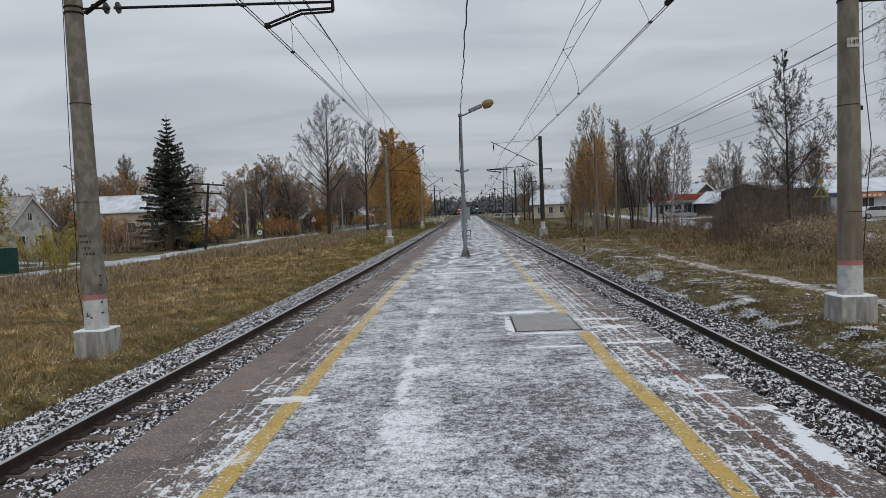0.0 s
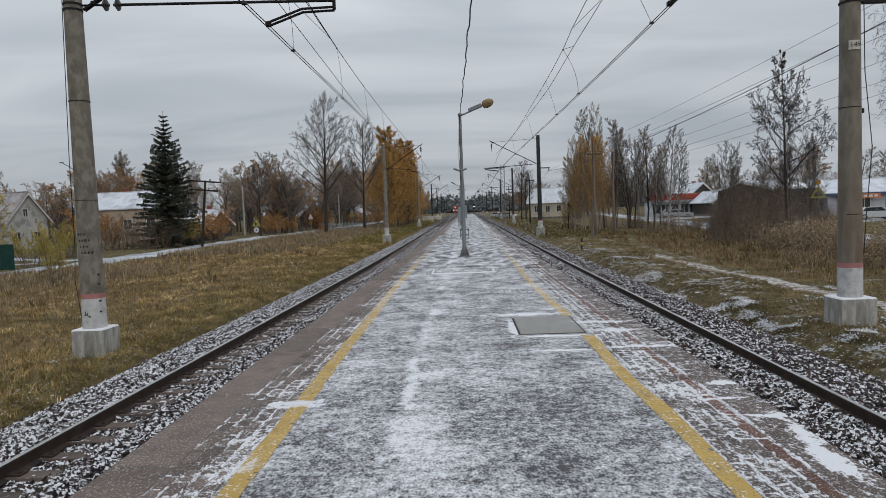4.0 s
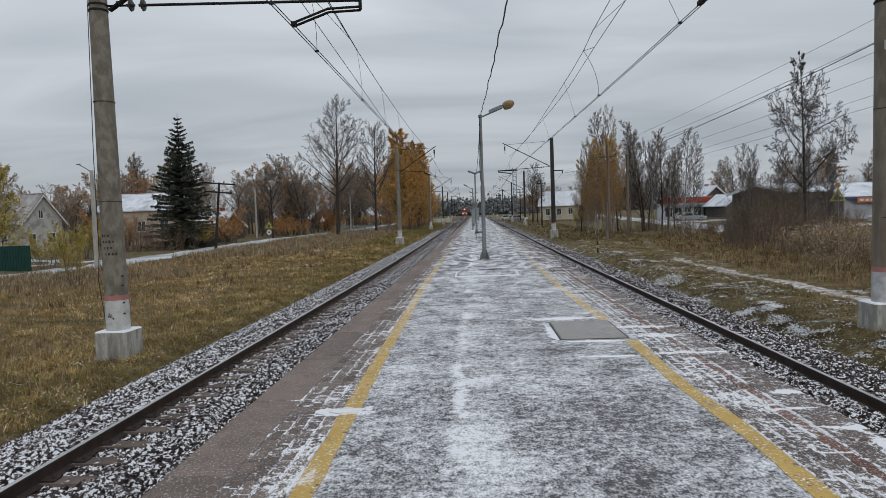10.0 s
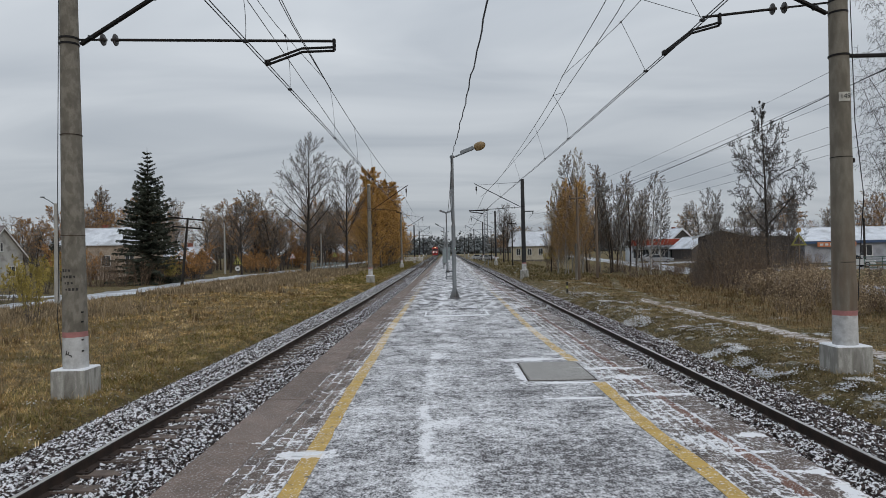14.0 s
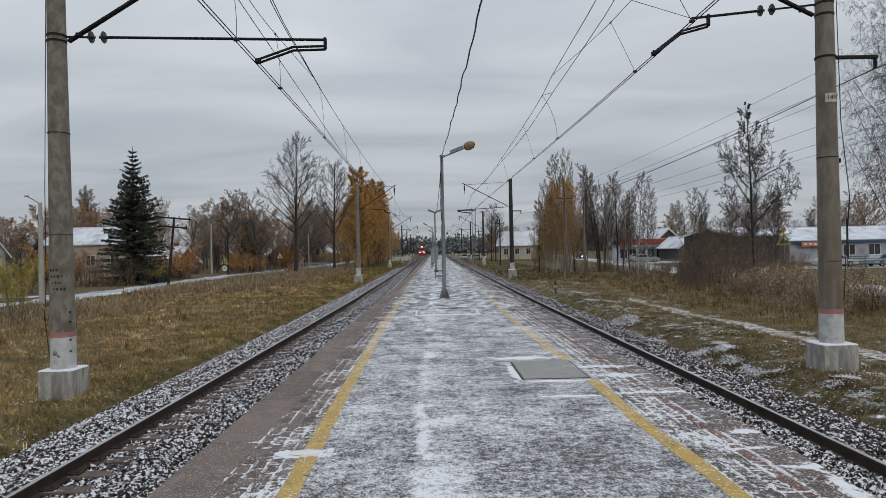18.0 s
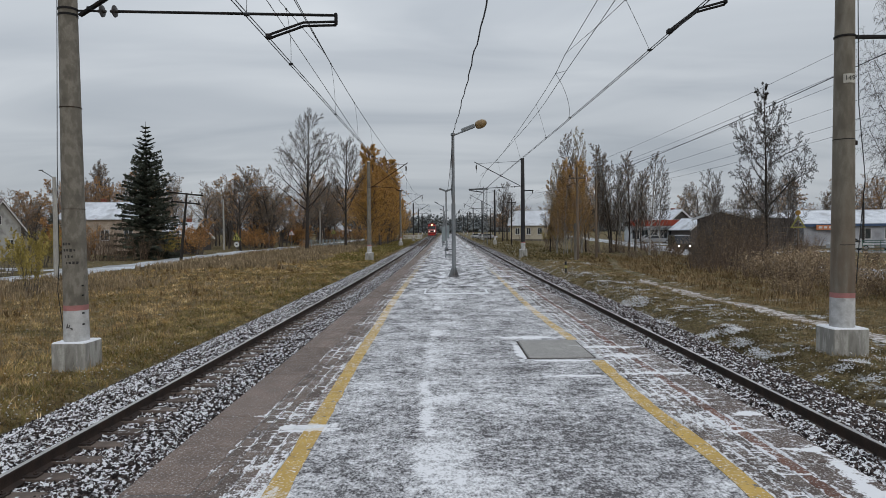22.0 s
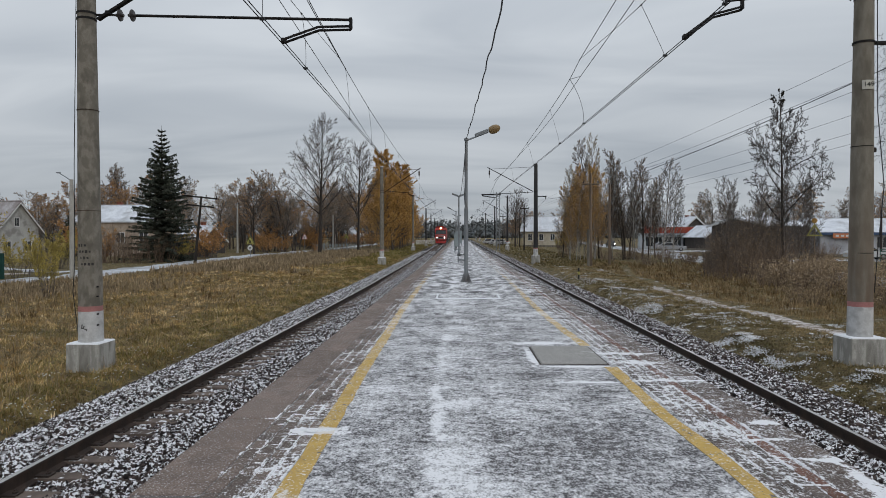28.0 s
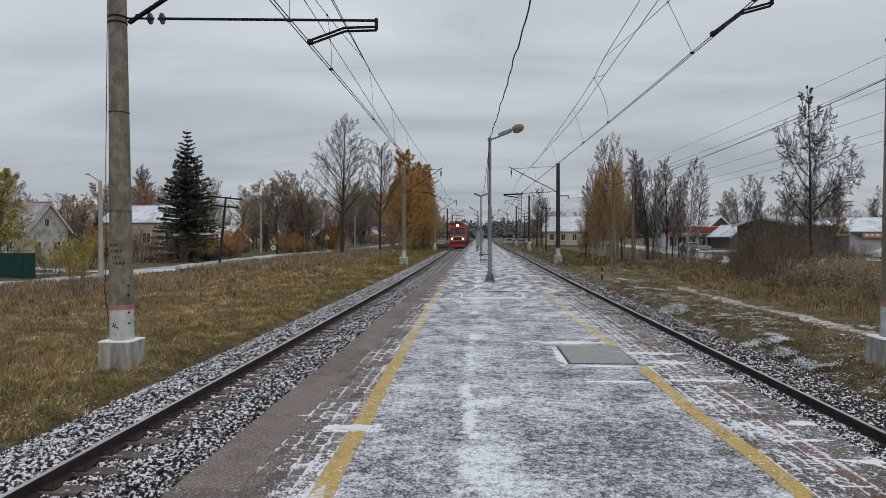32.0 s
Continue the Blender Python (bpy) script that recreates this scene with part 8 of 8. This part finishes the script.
# stones and clumps with snow beside the right track
M["frost"] = surface("frosted_low_plants", (0.17, 0.15, 0.10), (0.26, 0.25, 0.20), 9, 0.95, grain=50, spread=0.12, dirt=(0.10, 0.08, 0.05), snow=0.25)
rb = random.Random(33)
for k in range(46):
    y = 11 + 40 * rb.random() ** 1.4
    x = rb.uniform(7.6, 10.2) if k % 3 else rb.uniform(7.4, 9.0)
    s = rb.uniform(0.10, 0.26)
    b = Build()
    n = 9
    ph = rb.uniform(0, 6)
    prof = [(s * 1.0, -0.1), (s * 0.95, 0.02), (s * 0.7, s * 0.20), (s * 0.35, s * 0.32), (0.02, s * 0.36)]
    verts = []
    for r, z in prof:
        for i in range(n):
            a = 6.283 * i / n
            q = 1 + 0.25 * math.sin(2 * a + ph) + rb.uniform(-0.15, 0.15)
            verts.append((r * q * math.cos(a), r * q * math.sin(a) * 0.8, z + (rb.uniform(-0.03, 0.03) if z > 0.1 else 0)))
    faces = [(lv * n + i, lv * n + (i + 1) % n, (lv + 1) * n + (i + 1) % n, (lv + 1) * n + i) for lv in range(4) for i in range(n)]
    b.add(verts, faces)
    ob = part("hummock", b, M["frost"], None, m=pose(x, y, land_z(x, y), 0, 0, rb.uniform(0, 360)), sharp=0)
    tagged(ob, "low frosted hummock of earth and dead plants", "hummock", "frosted hummocks")


# ---------------------------------------------------------------- road vehicles
M["tyre"] = plain("black_rubber", (0.015, 0.015, 0.015), 0.85)
M["rim"] = plain("grey_wheel_rim", (0.30, 0.30, 0.31), 0.4, 0.6)
M["car_lamp"] = plain("headlamp_glass", (0.75, 0.76, 0.78), 0.15)
M["lit_lamp"] = plain("lit_headlamp", (1.0, 0.95, 0.85), 0.3, 0, 14.0)
PAINT = {c: surface("car_paint_" + c, v, tuple(0.9 * q for q in v), 2, 0.25, 0.3, relief=0, spec=0.5) for c, v in (("silver", (0.42, 0.43, 0.45)), ("white", (0.70, 0.71, 0.72)), ("dark", (0.022, 0.023, 0.026)), ("red", (0.20, 0.025, 0.022)))}


def car(m, paint, label, van=False, lit=False):
    """A car that looks towards -y."""
    t = thing("van" if van else "car", label, "van" if van else "car", m)
    if van:
        side = [(-2.2, 0.30), (2.2, 0.30), (2.25, 1.0), (2.2, 1.85), (1.9, 1.98), (-1.0, 1.98), (-1.45, 1.85), (-1.85, 1.15), (-2.25, 0.98)]
        glass = [(-1.32, 1.80), (-1.72, 1.16), (0.2, 1.16), (0.2, 1.80)]
    else:
        side = [(-2.15, 0.28), (2.15, 0.28), (2.18, 0.75), (2.05, 0.92), (1.75, 0.95), (1.25, 1.40), (-0.35, 1.45), (-1.05, 0.95), (-2.05, 0.82), (-2.18, 0.6)]
        glass = [(-0.92, 0.97), (1.55, 0.97), (1.16, 1.36), (-0.34, 1.40)]
    half = 0.86
    turn = pose(0, 0, 0, 0, 0, 90)
    b = Build().prism(side, -half, half, turn)
    part("body", b, PAINT[paint], t, sharp=40)
    for s in (-1, 1):
        g = glass if s > 0 else list(reversed(glass))
        y0, y1 = (half, half + 0.012) if s > 0 else (-half - 0.012, -half)
        part("side_window", Build().prism(glass, y0, y1, turn), M["pane"], t, sharp=20)
    wz = (1.18, 1.80, -1.80, -1.42) if van else (0.97, 1.38, -1.03, -0.42)
    part("windscreen", Build().add([(-0.74, wz[2] - 0.03, wz[0]), (0.74, wz[2] - 0.03, wz[0]), (0.66, wz[3] - 0.03, wz[1]), (-0.66, wz[3] - 0.03, wz[1])], [(0, 1, 2, 3)]), M["pane"], t)
    for sx in (-1, 1):
        part("headlight", Build().box((sx * 0.62 - 0.15, -2.27, 0.62), (sx * 0.62 + 0.15, -2.14, 0.78), 0.03), M["lit_lamp"] if lit else M["car_lamp"], t)
        for y in (-1.35, 1.35):
            w = part("wheel", Build().lathe([(0.22, -0.1), (0.31, -0.09), (0.32, 0.0), (0.31, 0.09), (0.22, 0.1)], 16, pose(sx * 0.80, y, 0.32, 0, 90, 0)), M["tyre"], t)
            part("rim", Build().lathe([(0.2, -0.005), (0.19, 0.02), (0.06, 0.03)], 12, pose(sx * 0.895, y, 0.32, 0, 90 * sx, 0)), M["rim"], w)
    part("bumper", Build().box((-0.84, -2.28, 0.30), (0.84, -2.12, 0.52), 0.04), M["tyre"] if van else PAINT[paint], t)
    return t


def parked(x, y, turn, paint, label, van=False):
    return car(pose(x, y, land_z(x, y) + 0.06, 0, 0, turn), paint, label, van)


parked(37.4, 116, 78, "silver", "silver car parked before the shop")
parked(33.6 + 5, 121, 70, "white", "white car parked before the shop")
parked(39.0, 125, 84, "silver", "silver car parked beside the shop window")
parked(46.5, 76, 80, "white", "white car parked before the long building")
parked(52.0, 75, 95, "silver", "silver car parked before the long building")
parked(9.6, 198, 60, "white", "white car parked near the track")
parked(10.4, 182, 95, "silver", "silver car parked near the track")
parked(12.4, 190, 70, "white", "white car parked beside the silver one near the track")


# ---------------------------------------------------------------- the train
M["loco_red"] = surface("red_locomotive_paint", (0.44, 0.028, 0.024), (0.36, 0.024, 0.020), 1.2, 0.35, dirt=(0.16, 0.03, 0.025), relief=0)
M["loco_dark"] = surface("dark_underframe", (0.035, 0.033, 0.033), (0.055, 0.05, 0.048), 2, 0.8)
M["loco_grey"] = surface("grey_stripe_paint", (0.42, 0.42, 0.43), (0.34, 0.34, 0.35), 2, 0.5)
M["wagon"] = surface("dark_wagon_paint", (0.065, 0.060, 0.058), (0.095, 0.085, 0.08), 0.8, 0.8, dirt=(0.05, 0.04, 0.035))
M["head_lamp"] = plain("lit_train_headlamp", (1.0, 0.60, 0.26), 0.3, 0, 7.0)
M["buffer_lamp"] = plain("lit_buffer_lamp", (1.0, 0.90, 0.86), 0.3, 0, 8.0)


def locomotive(label, front):
    """A locomotive section; its nose looks towards -y, its origin is on the rails under the nose."""
    t = thing("locomotive", label, "locomotive")
    L = 16.8
    side = [(0.55, 1.35), (L, 1.35), (L, 4.35), (1.3, 4.45), (0.95, 4.3), (0.55, 3.95), (0.25, 2.75), (0.12, 2.3), (0.12, 1.35)]
    turn = Matrix(((0, 1, 0, 0), (1, 0, 0, 0), (0, 0, 1, 0), (0, 0, 0, 1)))
    part("body", Build().prism(list(reversed(side)), -1.54, 1.54, turn), M["loco_red"], t, sharp=30)
    roof = [(-1.54, 4.3), (1.54, 4.3), (1.25, 4.72), (0.7, 4.92), (-0.7, 4.92), (-1.25, 4.72)]
    part("roof", Build().prism(roof, 1.2, L), M["loco_dark" if not front else "loco_red"], t, sharp=30)
    part("underframe", Build().box((-1.45, 0.3, 0.95), (1.45, L, 1.33), 0.04), M["loco_dark"], t)
    for y in (3.0, 11.5):
        bg = part("bogie", Build().box((-1.2, y - 0.4, 0.35), (1.2, y + 3.2, 0.9), 0.06), M["loco_dark"], t)
        for k in range(2):
            for sx in (-1, 1):
                part("wheel", Build().lathe([(0.6, -0.06), (0.62, 0.0), (0.55, 0.06), (0.2, 0.08)], 20, pose(sx * 0.80, y + 0.3 + 2.2 * k, 0.62, 0, 90 * sx, 0)), M["rail_web"], bg)
    if front:
        part("bufferbeam", Build().box((-1.5, -0.02, 0.75), (1.5, 0.5, 1.34), 0.05), M["loco_red"], t)
        part("snow_plough", Build().add([(-1.4, -0.15, 0.18), (0, -0.55, 0.16), (1.4, -0.15, 0.18), (1.45, 0.1, 0.74), (0, -0.1, 0.76), (-1.45, 0.1, 0.74), (-1.4, 0.25, 0.18), (1.4, 0.25, 0.18)], [(0, 1, 4, 5), (1, 2, 3, 4), (2, 7, 3), (0, 5, 6), (3, 7, 6, 5, 4), (0, 6, 7, 2, 1)]), M["loco_red"], t, "red snow plough")
        part("coupler", Build().box((-0.18, -0.75, 0.92), (0.18, 0.0, 1.2), 0.05), M["loco_dark"], t)
        for sx in (-1, 1):
            v = []
            for x, z in ((0.09, 2.80), (1.40, 2.80), (1.28, 3.72), (0.09, 3.72)):
                yy = 0.25 + (0.30 * (z - 2.75) / 1.2) - 0.02
                v.append((sx * x, yy, z))
            f = (0, 1, 2, 3) if sx > 0 else (3, 2, 1, 0)
            wn_ = part("windscreen", Build().add(v, [f]), M["pane"], t)
            rim = Build()
            for k in range(4):
                rim.tube([Vector(v[k]) + Vector((0, -0.01, 0)), Vector(v[(k + 1) % 4]) + Vector((0, -0.01, 0))], 0.035, 5)
            part("window_seal", rim, M["loco_dark"], wn_)
            lamp = part("buffer_light", Build().lathe([(0.21, 0.0), (0.22, 0.06), (0.18, 0.10)], 18, pose(sx * 1.04, 0.13, 1.78, 90, 0, 0)), M["loco_grey"], t)
            part("lens", Build().lathe([(0.17, 0.10), (0.11, 0.14)], 16, pose(sx * 1.04, 0.13, 1.78, 90, 0, 0)), M["buffer_lamp"], lamp)
            part("handrail", Build().tube([(sx * 1.35, 0.06, 1.5), (sx * 1.35, 0.02, 2.2), (sx * 1.35, 0.2, 2.75)], 0.02, 5), M["loco_grey"], t)
        mask = [(sx * x, 0.25 + 0.25 * (z - 2.75) - 0.008, z) for sx, x, z in ((-1, 1.50, 2.68), (1, 1.50, 2.68), (1, 1.36, 3.82), (-1, 1.36, 3.82))]
        part("window_surround", Build().add(mask, [(0, 1, 2, 3)]), M["loco_dark"], t, "dark window surround")
        for z in (1.40, 2.48):
            part("trim_strip", Build().box((-1.50, 0.085, z), (1.50, 0.125, z + 0.07), 0.01), M["loco_grey"], t, "pale grey trim strip")
        part("lower_band", Build().box((-1.46, 0.10, 1.48), (1.46, 0.118, 1.62), 0.004), M["loco_dark"], t)
        for sx in (-1, 1):
            part("buffer", Build().lathe([(0.10, 0.0), (0.10, 0.35), (0.24, 0.38), (0.24, 0.42), (0.1, 0.44)], 14, pose(sx * 0.95, 0.0, 1.06, 90, 0, 0)), M["loco_dark"], t)
        pan = part("pantograph", Build().tube([(-0.5, 4.6, 4.98), (-0.5, 4.6, 5.12), (0.5, 4.6, 5.12), (0.5, 4.6, 4.98)], 0.05, 5).tube([(-0.35, 4.6, 5.12), (-0.12, 2.9, 5.80)], 0.045, 5).tube([(0.35, 4.6, 5.12), (0.12, 2.9, 5.80)], 0.045, 5).tube([(-0.12, 2.9, 5.80), (-0.40, 4.3, 6.48)], 0.032, 5).tube([(0.12, 2.9, 5.80), (0.40, 4.3, 6.48)], 0.032, 5), M["loco_dark"], t, "raised pantograph")
        part("collector_head", Build().tube([(-1.0, 4.3, 6.30), (-0.75, 4.3, 6.50), (0.75, 4.3, 6.50), (1.0, 4.3, 6.30)], 0.035, 5), M["loco_dark"], pan)
        part("stripe", Build().box((-0.85, 0.095, 2.12), (0.85, 0.125, 2.34), 0.01), M["loco_grey"], t, "pale grey number stripe")
        part("grille", Build().box((-0.75, 0.09, 1.55), (0.75, 0.122, 1.95), 0.01), M["loco_dark"], t)
        hl = part("headlight", Build().box((-0.42, 0.45, 4.05), (0.42, 1.35, 4.65), 0.10), M["loco_red"], t)
        part("lens", Build().lathe([(0.26, 0.0), (0.23, 0.05), (0.10, 0.08)], 18, pose(0, 0.46, 4.36, 90, 0, 0)), M["head_lamp"], hl)
    for y in (5.0, 8.5, 12.0):
        part("roof_vent", Build().box((-0.55, y, 4.9), (0.55, y + 1.6, 5.1), 0.05), M["loco_dark"], t)
    return t


def wagon(label):
    """A tank-sided freight wagon, its front end at the origin."""
    t = thing("freight_wagon", label, "wagon")
    part("underframe", Build().box((-1.4, 0.3, 0.95), (1.4, 13.4, 1.3), 0.03), M["loco_dark"], t)
    part("body", Build().box((-1.5, 0.6, 1.3), (1.5, 13.1, 3.9), 0.06), M["wagon"], t)
    for k in range(8):
        for sx in (-1, 1):
            y = 1.0 + 1.63 * k
            part("rib", Build().box((sx * 1.50, y, 1.35), (sx * 1.58, y + 0.14, 3.85), 0.02), M["wagon"], t)
    for y in (1.6, 10.0):
        bg = part("bogie", Build().box((-1.1, y, 0.45), (1.1, y + 2.3, 0.9), 0.06), M["loco_dark"], t)
        for k in range(4):
            sx = 1 if k % 2 else -1
            part("wheel", Build().lathe([(0.45, -0.06), (0.47, 0.0), (0.42, 0.06), (0.15, 0.08)], 12, pose(sx * 0.80, y + 0.3 + 1.7 * (k // 2), 0.47, 0, 90 * sx, 0)), M["rail_web"], bg)
    return t


train = [(locomotive("red locomotive with lit headlamps on the railway", True), 0.0), (locomotive("rear section of the red locomotive", False), 17.4)]
for k in range(12):
    train.append((wagon("dark freight wagon behind the red locomotive"), 35.0 + 13.9 * k))
SPEED, AT_END = 13.3, 129.0
van_moving = car(pose(26.5, 56, -0.9), "dark", "dark van driving with lit headlamps behind the thicket", True, True)
car_moving = car(pose(30, 95, -0.9), "dark", "dark car driving with lit headlamps", False, True)


def on_track(y):
    """The place and turn of a vehicle at y on the curving track."""
    slope = (float(drift(y + 4)) - float(drift(y - 4))) / 8
    return pose(LEFT + float(drift(y)), y, RAIL + float(rise(y)), math.degrees(math.atan((float(rise(y + 14)) - float(rise(y))) / 14)), 0, -math.degrees(math.atan(slope)))


def on_road(y):
    x = 20.6 + 0.095 * y
    return pose(x, y, land_z(x, y) + 0.05, 0, 0, -math.degrees(math.atan(0.095)))


def motions():
    for ob, back in train:
        walk(ob, [(t, on_track(AT_END + SPEED * (32.0 - t) + back)) for t in range(0, 33, 2)])
    walk(van_moving, [(t, on_road(56.0 + 19.5 * (23.2 - t))) for t in range(0, 33, 2)])
    walk(car_moving, [(t, on_road(95.0 + 14.5 * (32.0 - t))) for t in range(0, 33, 2)])



# ---------------------------------------------------------------- sleepers and fastenings
for centre, bend, parent, outer in ((LEFT, True, track_left, -1), (RIGHT, False, track_right, 1)):
    for k in range(10, 120):
        y = 0.55 * k
        x = centre + (float(drift(y)) if bend else 0.0)
        ob = new("sleeper", SLEEPER)
        ob.parent = parent
        ob.matrix_basis = pose(x, y, RAIL + float(rise(y)) - 0.150)
        if k < 75 and outer < 0:
            fo = new("fastening", FASTEN)
            fo.parent = parent
            fo.matrix_basis = pose(x + outer * GAUGE, y, RAIL + float(rise(y)) - 0.148)
    rest = Build()
    for k in list(range(-24, 10)) + list(range(120, 330)):
        y = 0.55 * k
        x = centre + (float(drift(y)) if bend else 0.0)
        z = RAIL + float(rise(y)) - 0.180
        rest.box((x - 1.35, y - 0.12, z - 0.18), (x + 1.35, y + 0.12, z))
    ob = part("far_sleepers", rest, M["sleeper"], parent, sharp=0)
    tagged(ob, kind="stuff")

# ---------------------------------------------------------------- edge slabs and paving blocks of the platform
def slab_piece(x0, x1, length, gap=0.022, top=0.0, deep=0.12):
    return Build().box((x0, gap / 2, -deep), (x1, length - gap / 2, top), 0.006)


def laid(name, me, material, y, dz=0.0, yaw=0.0, x=0.0):
    if not me.materials:
        me.materials.append(material)
    ob = new(name, me)
    ob.parent = platform
    slope = math.degrees(math.atan(float(rise(y + 0.5) - rise(y - 0.5))))
    ob.matrix_basis = pose(x, y, float(rise(y)) + dz, slope, 0, yaw)
    return ob


rp = random.Random(17)
edge_left, edge_right = slab_piece(P_L, -1.508, 1.62).mesh("edge_slab", 30), slab_piece(2.265, P_R, 1.62).mesh("edge_slab", 30)
for k in range(-9, 137):
    y = 0.52 + 1.62 * k
    if y > P_END - 2.1:
        break
    laid("edge_slab", edge_left, M["kerb"], y, rp.uniform(-0.006, 0.003), rp.uniform(-0.12, 0.12))
    laid("edge_slab", edge_right, M["kerb_snowy"], y + 0.45, rp.uniform(-0.008, 0.004), rp.uniform(-0.12, 0.12))

block = Build().box((0.0045, 0.006, -0.06), (0.0990, 0.194, 0.0), 0.005).mesh("paving_block", 0)
block_snowy = block.copy()
block_red = Build().box((0.0045, 0.008, -0.06), (0.0990, 0.492, 0.0), 0.006).mesh("kerb_block", 0)
far_blocks = {"paver": Build(), "paver_snowy": Build(), "paver_red": Build()}
for x0, cols in ((-1.500, 4), (1.843, 4)):
    for c in range(cols):
        kind = "paver" if x0 < 0 else ("paver_red" if c == 3 else "paver_snowy")
        me = {"paver": block, "paver_snowy": block_snowy, "paver_red": block_red}[kind]
        pitch = 0.5 if kind == "paver_red" else 0.2
        for k in range(-24 if kind == "paver_red" else -60, 104 if kind == "paver_red" else 260):
            y = 1.5 + 0.5 * k if kind == "paver_red" else 1.6 + 0.2 * k + (0.1 if c % 2 else 0.0)
            x = x0 + 0.1035 * c
            drop = rp.uniform(-0.0045, 0.004)
            if y < (10.0 if x0 < 0 else 9.0) and y > 2.8:
                laid("kerb_block" if kind == "paver_red" else "paving_block", me, M[kind], y, drop, rp.uniform(-1.0, 1.0) * (0.3 if kind == "paver_red" else 1.0), x)
            else:
                z = float(rise(y)) + drop
                far_blocks[kind].box((x + 0.007, y + 0.008, z - 0.05), (x + 0.0965, y + pitch - 0.008, z))
for kind, b in far_blocks.items():
    ob = part("far_paving", b, M[kind], platform, sharp=0)
    tagged(ob, kind="stuff")


motions()
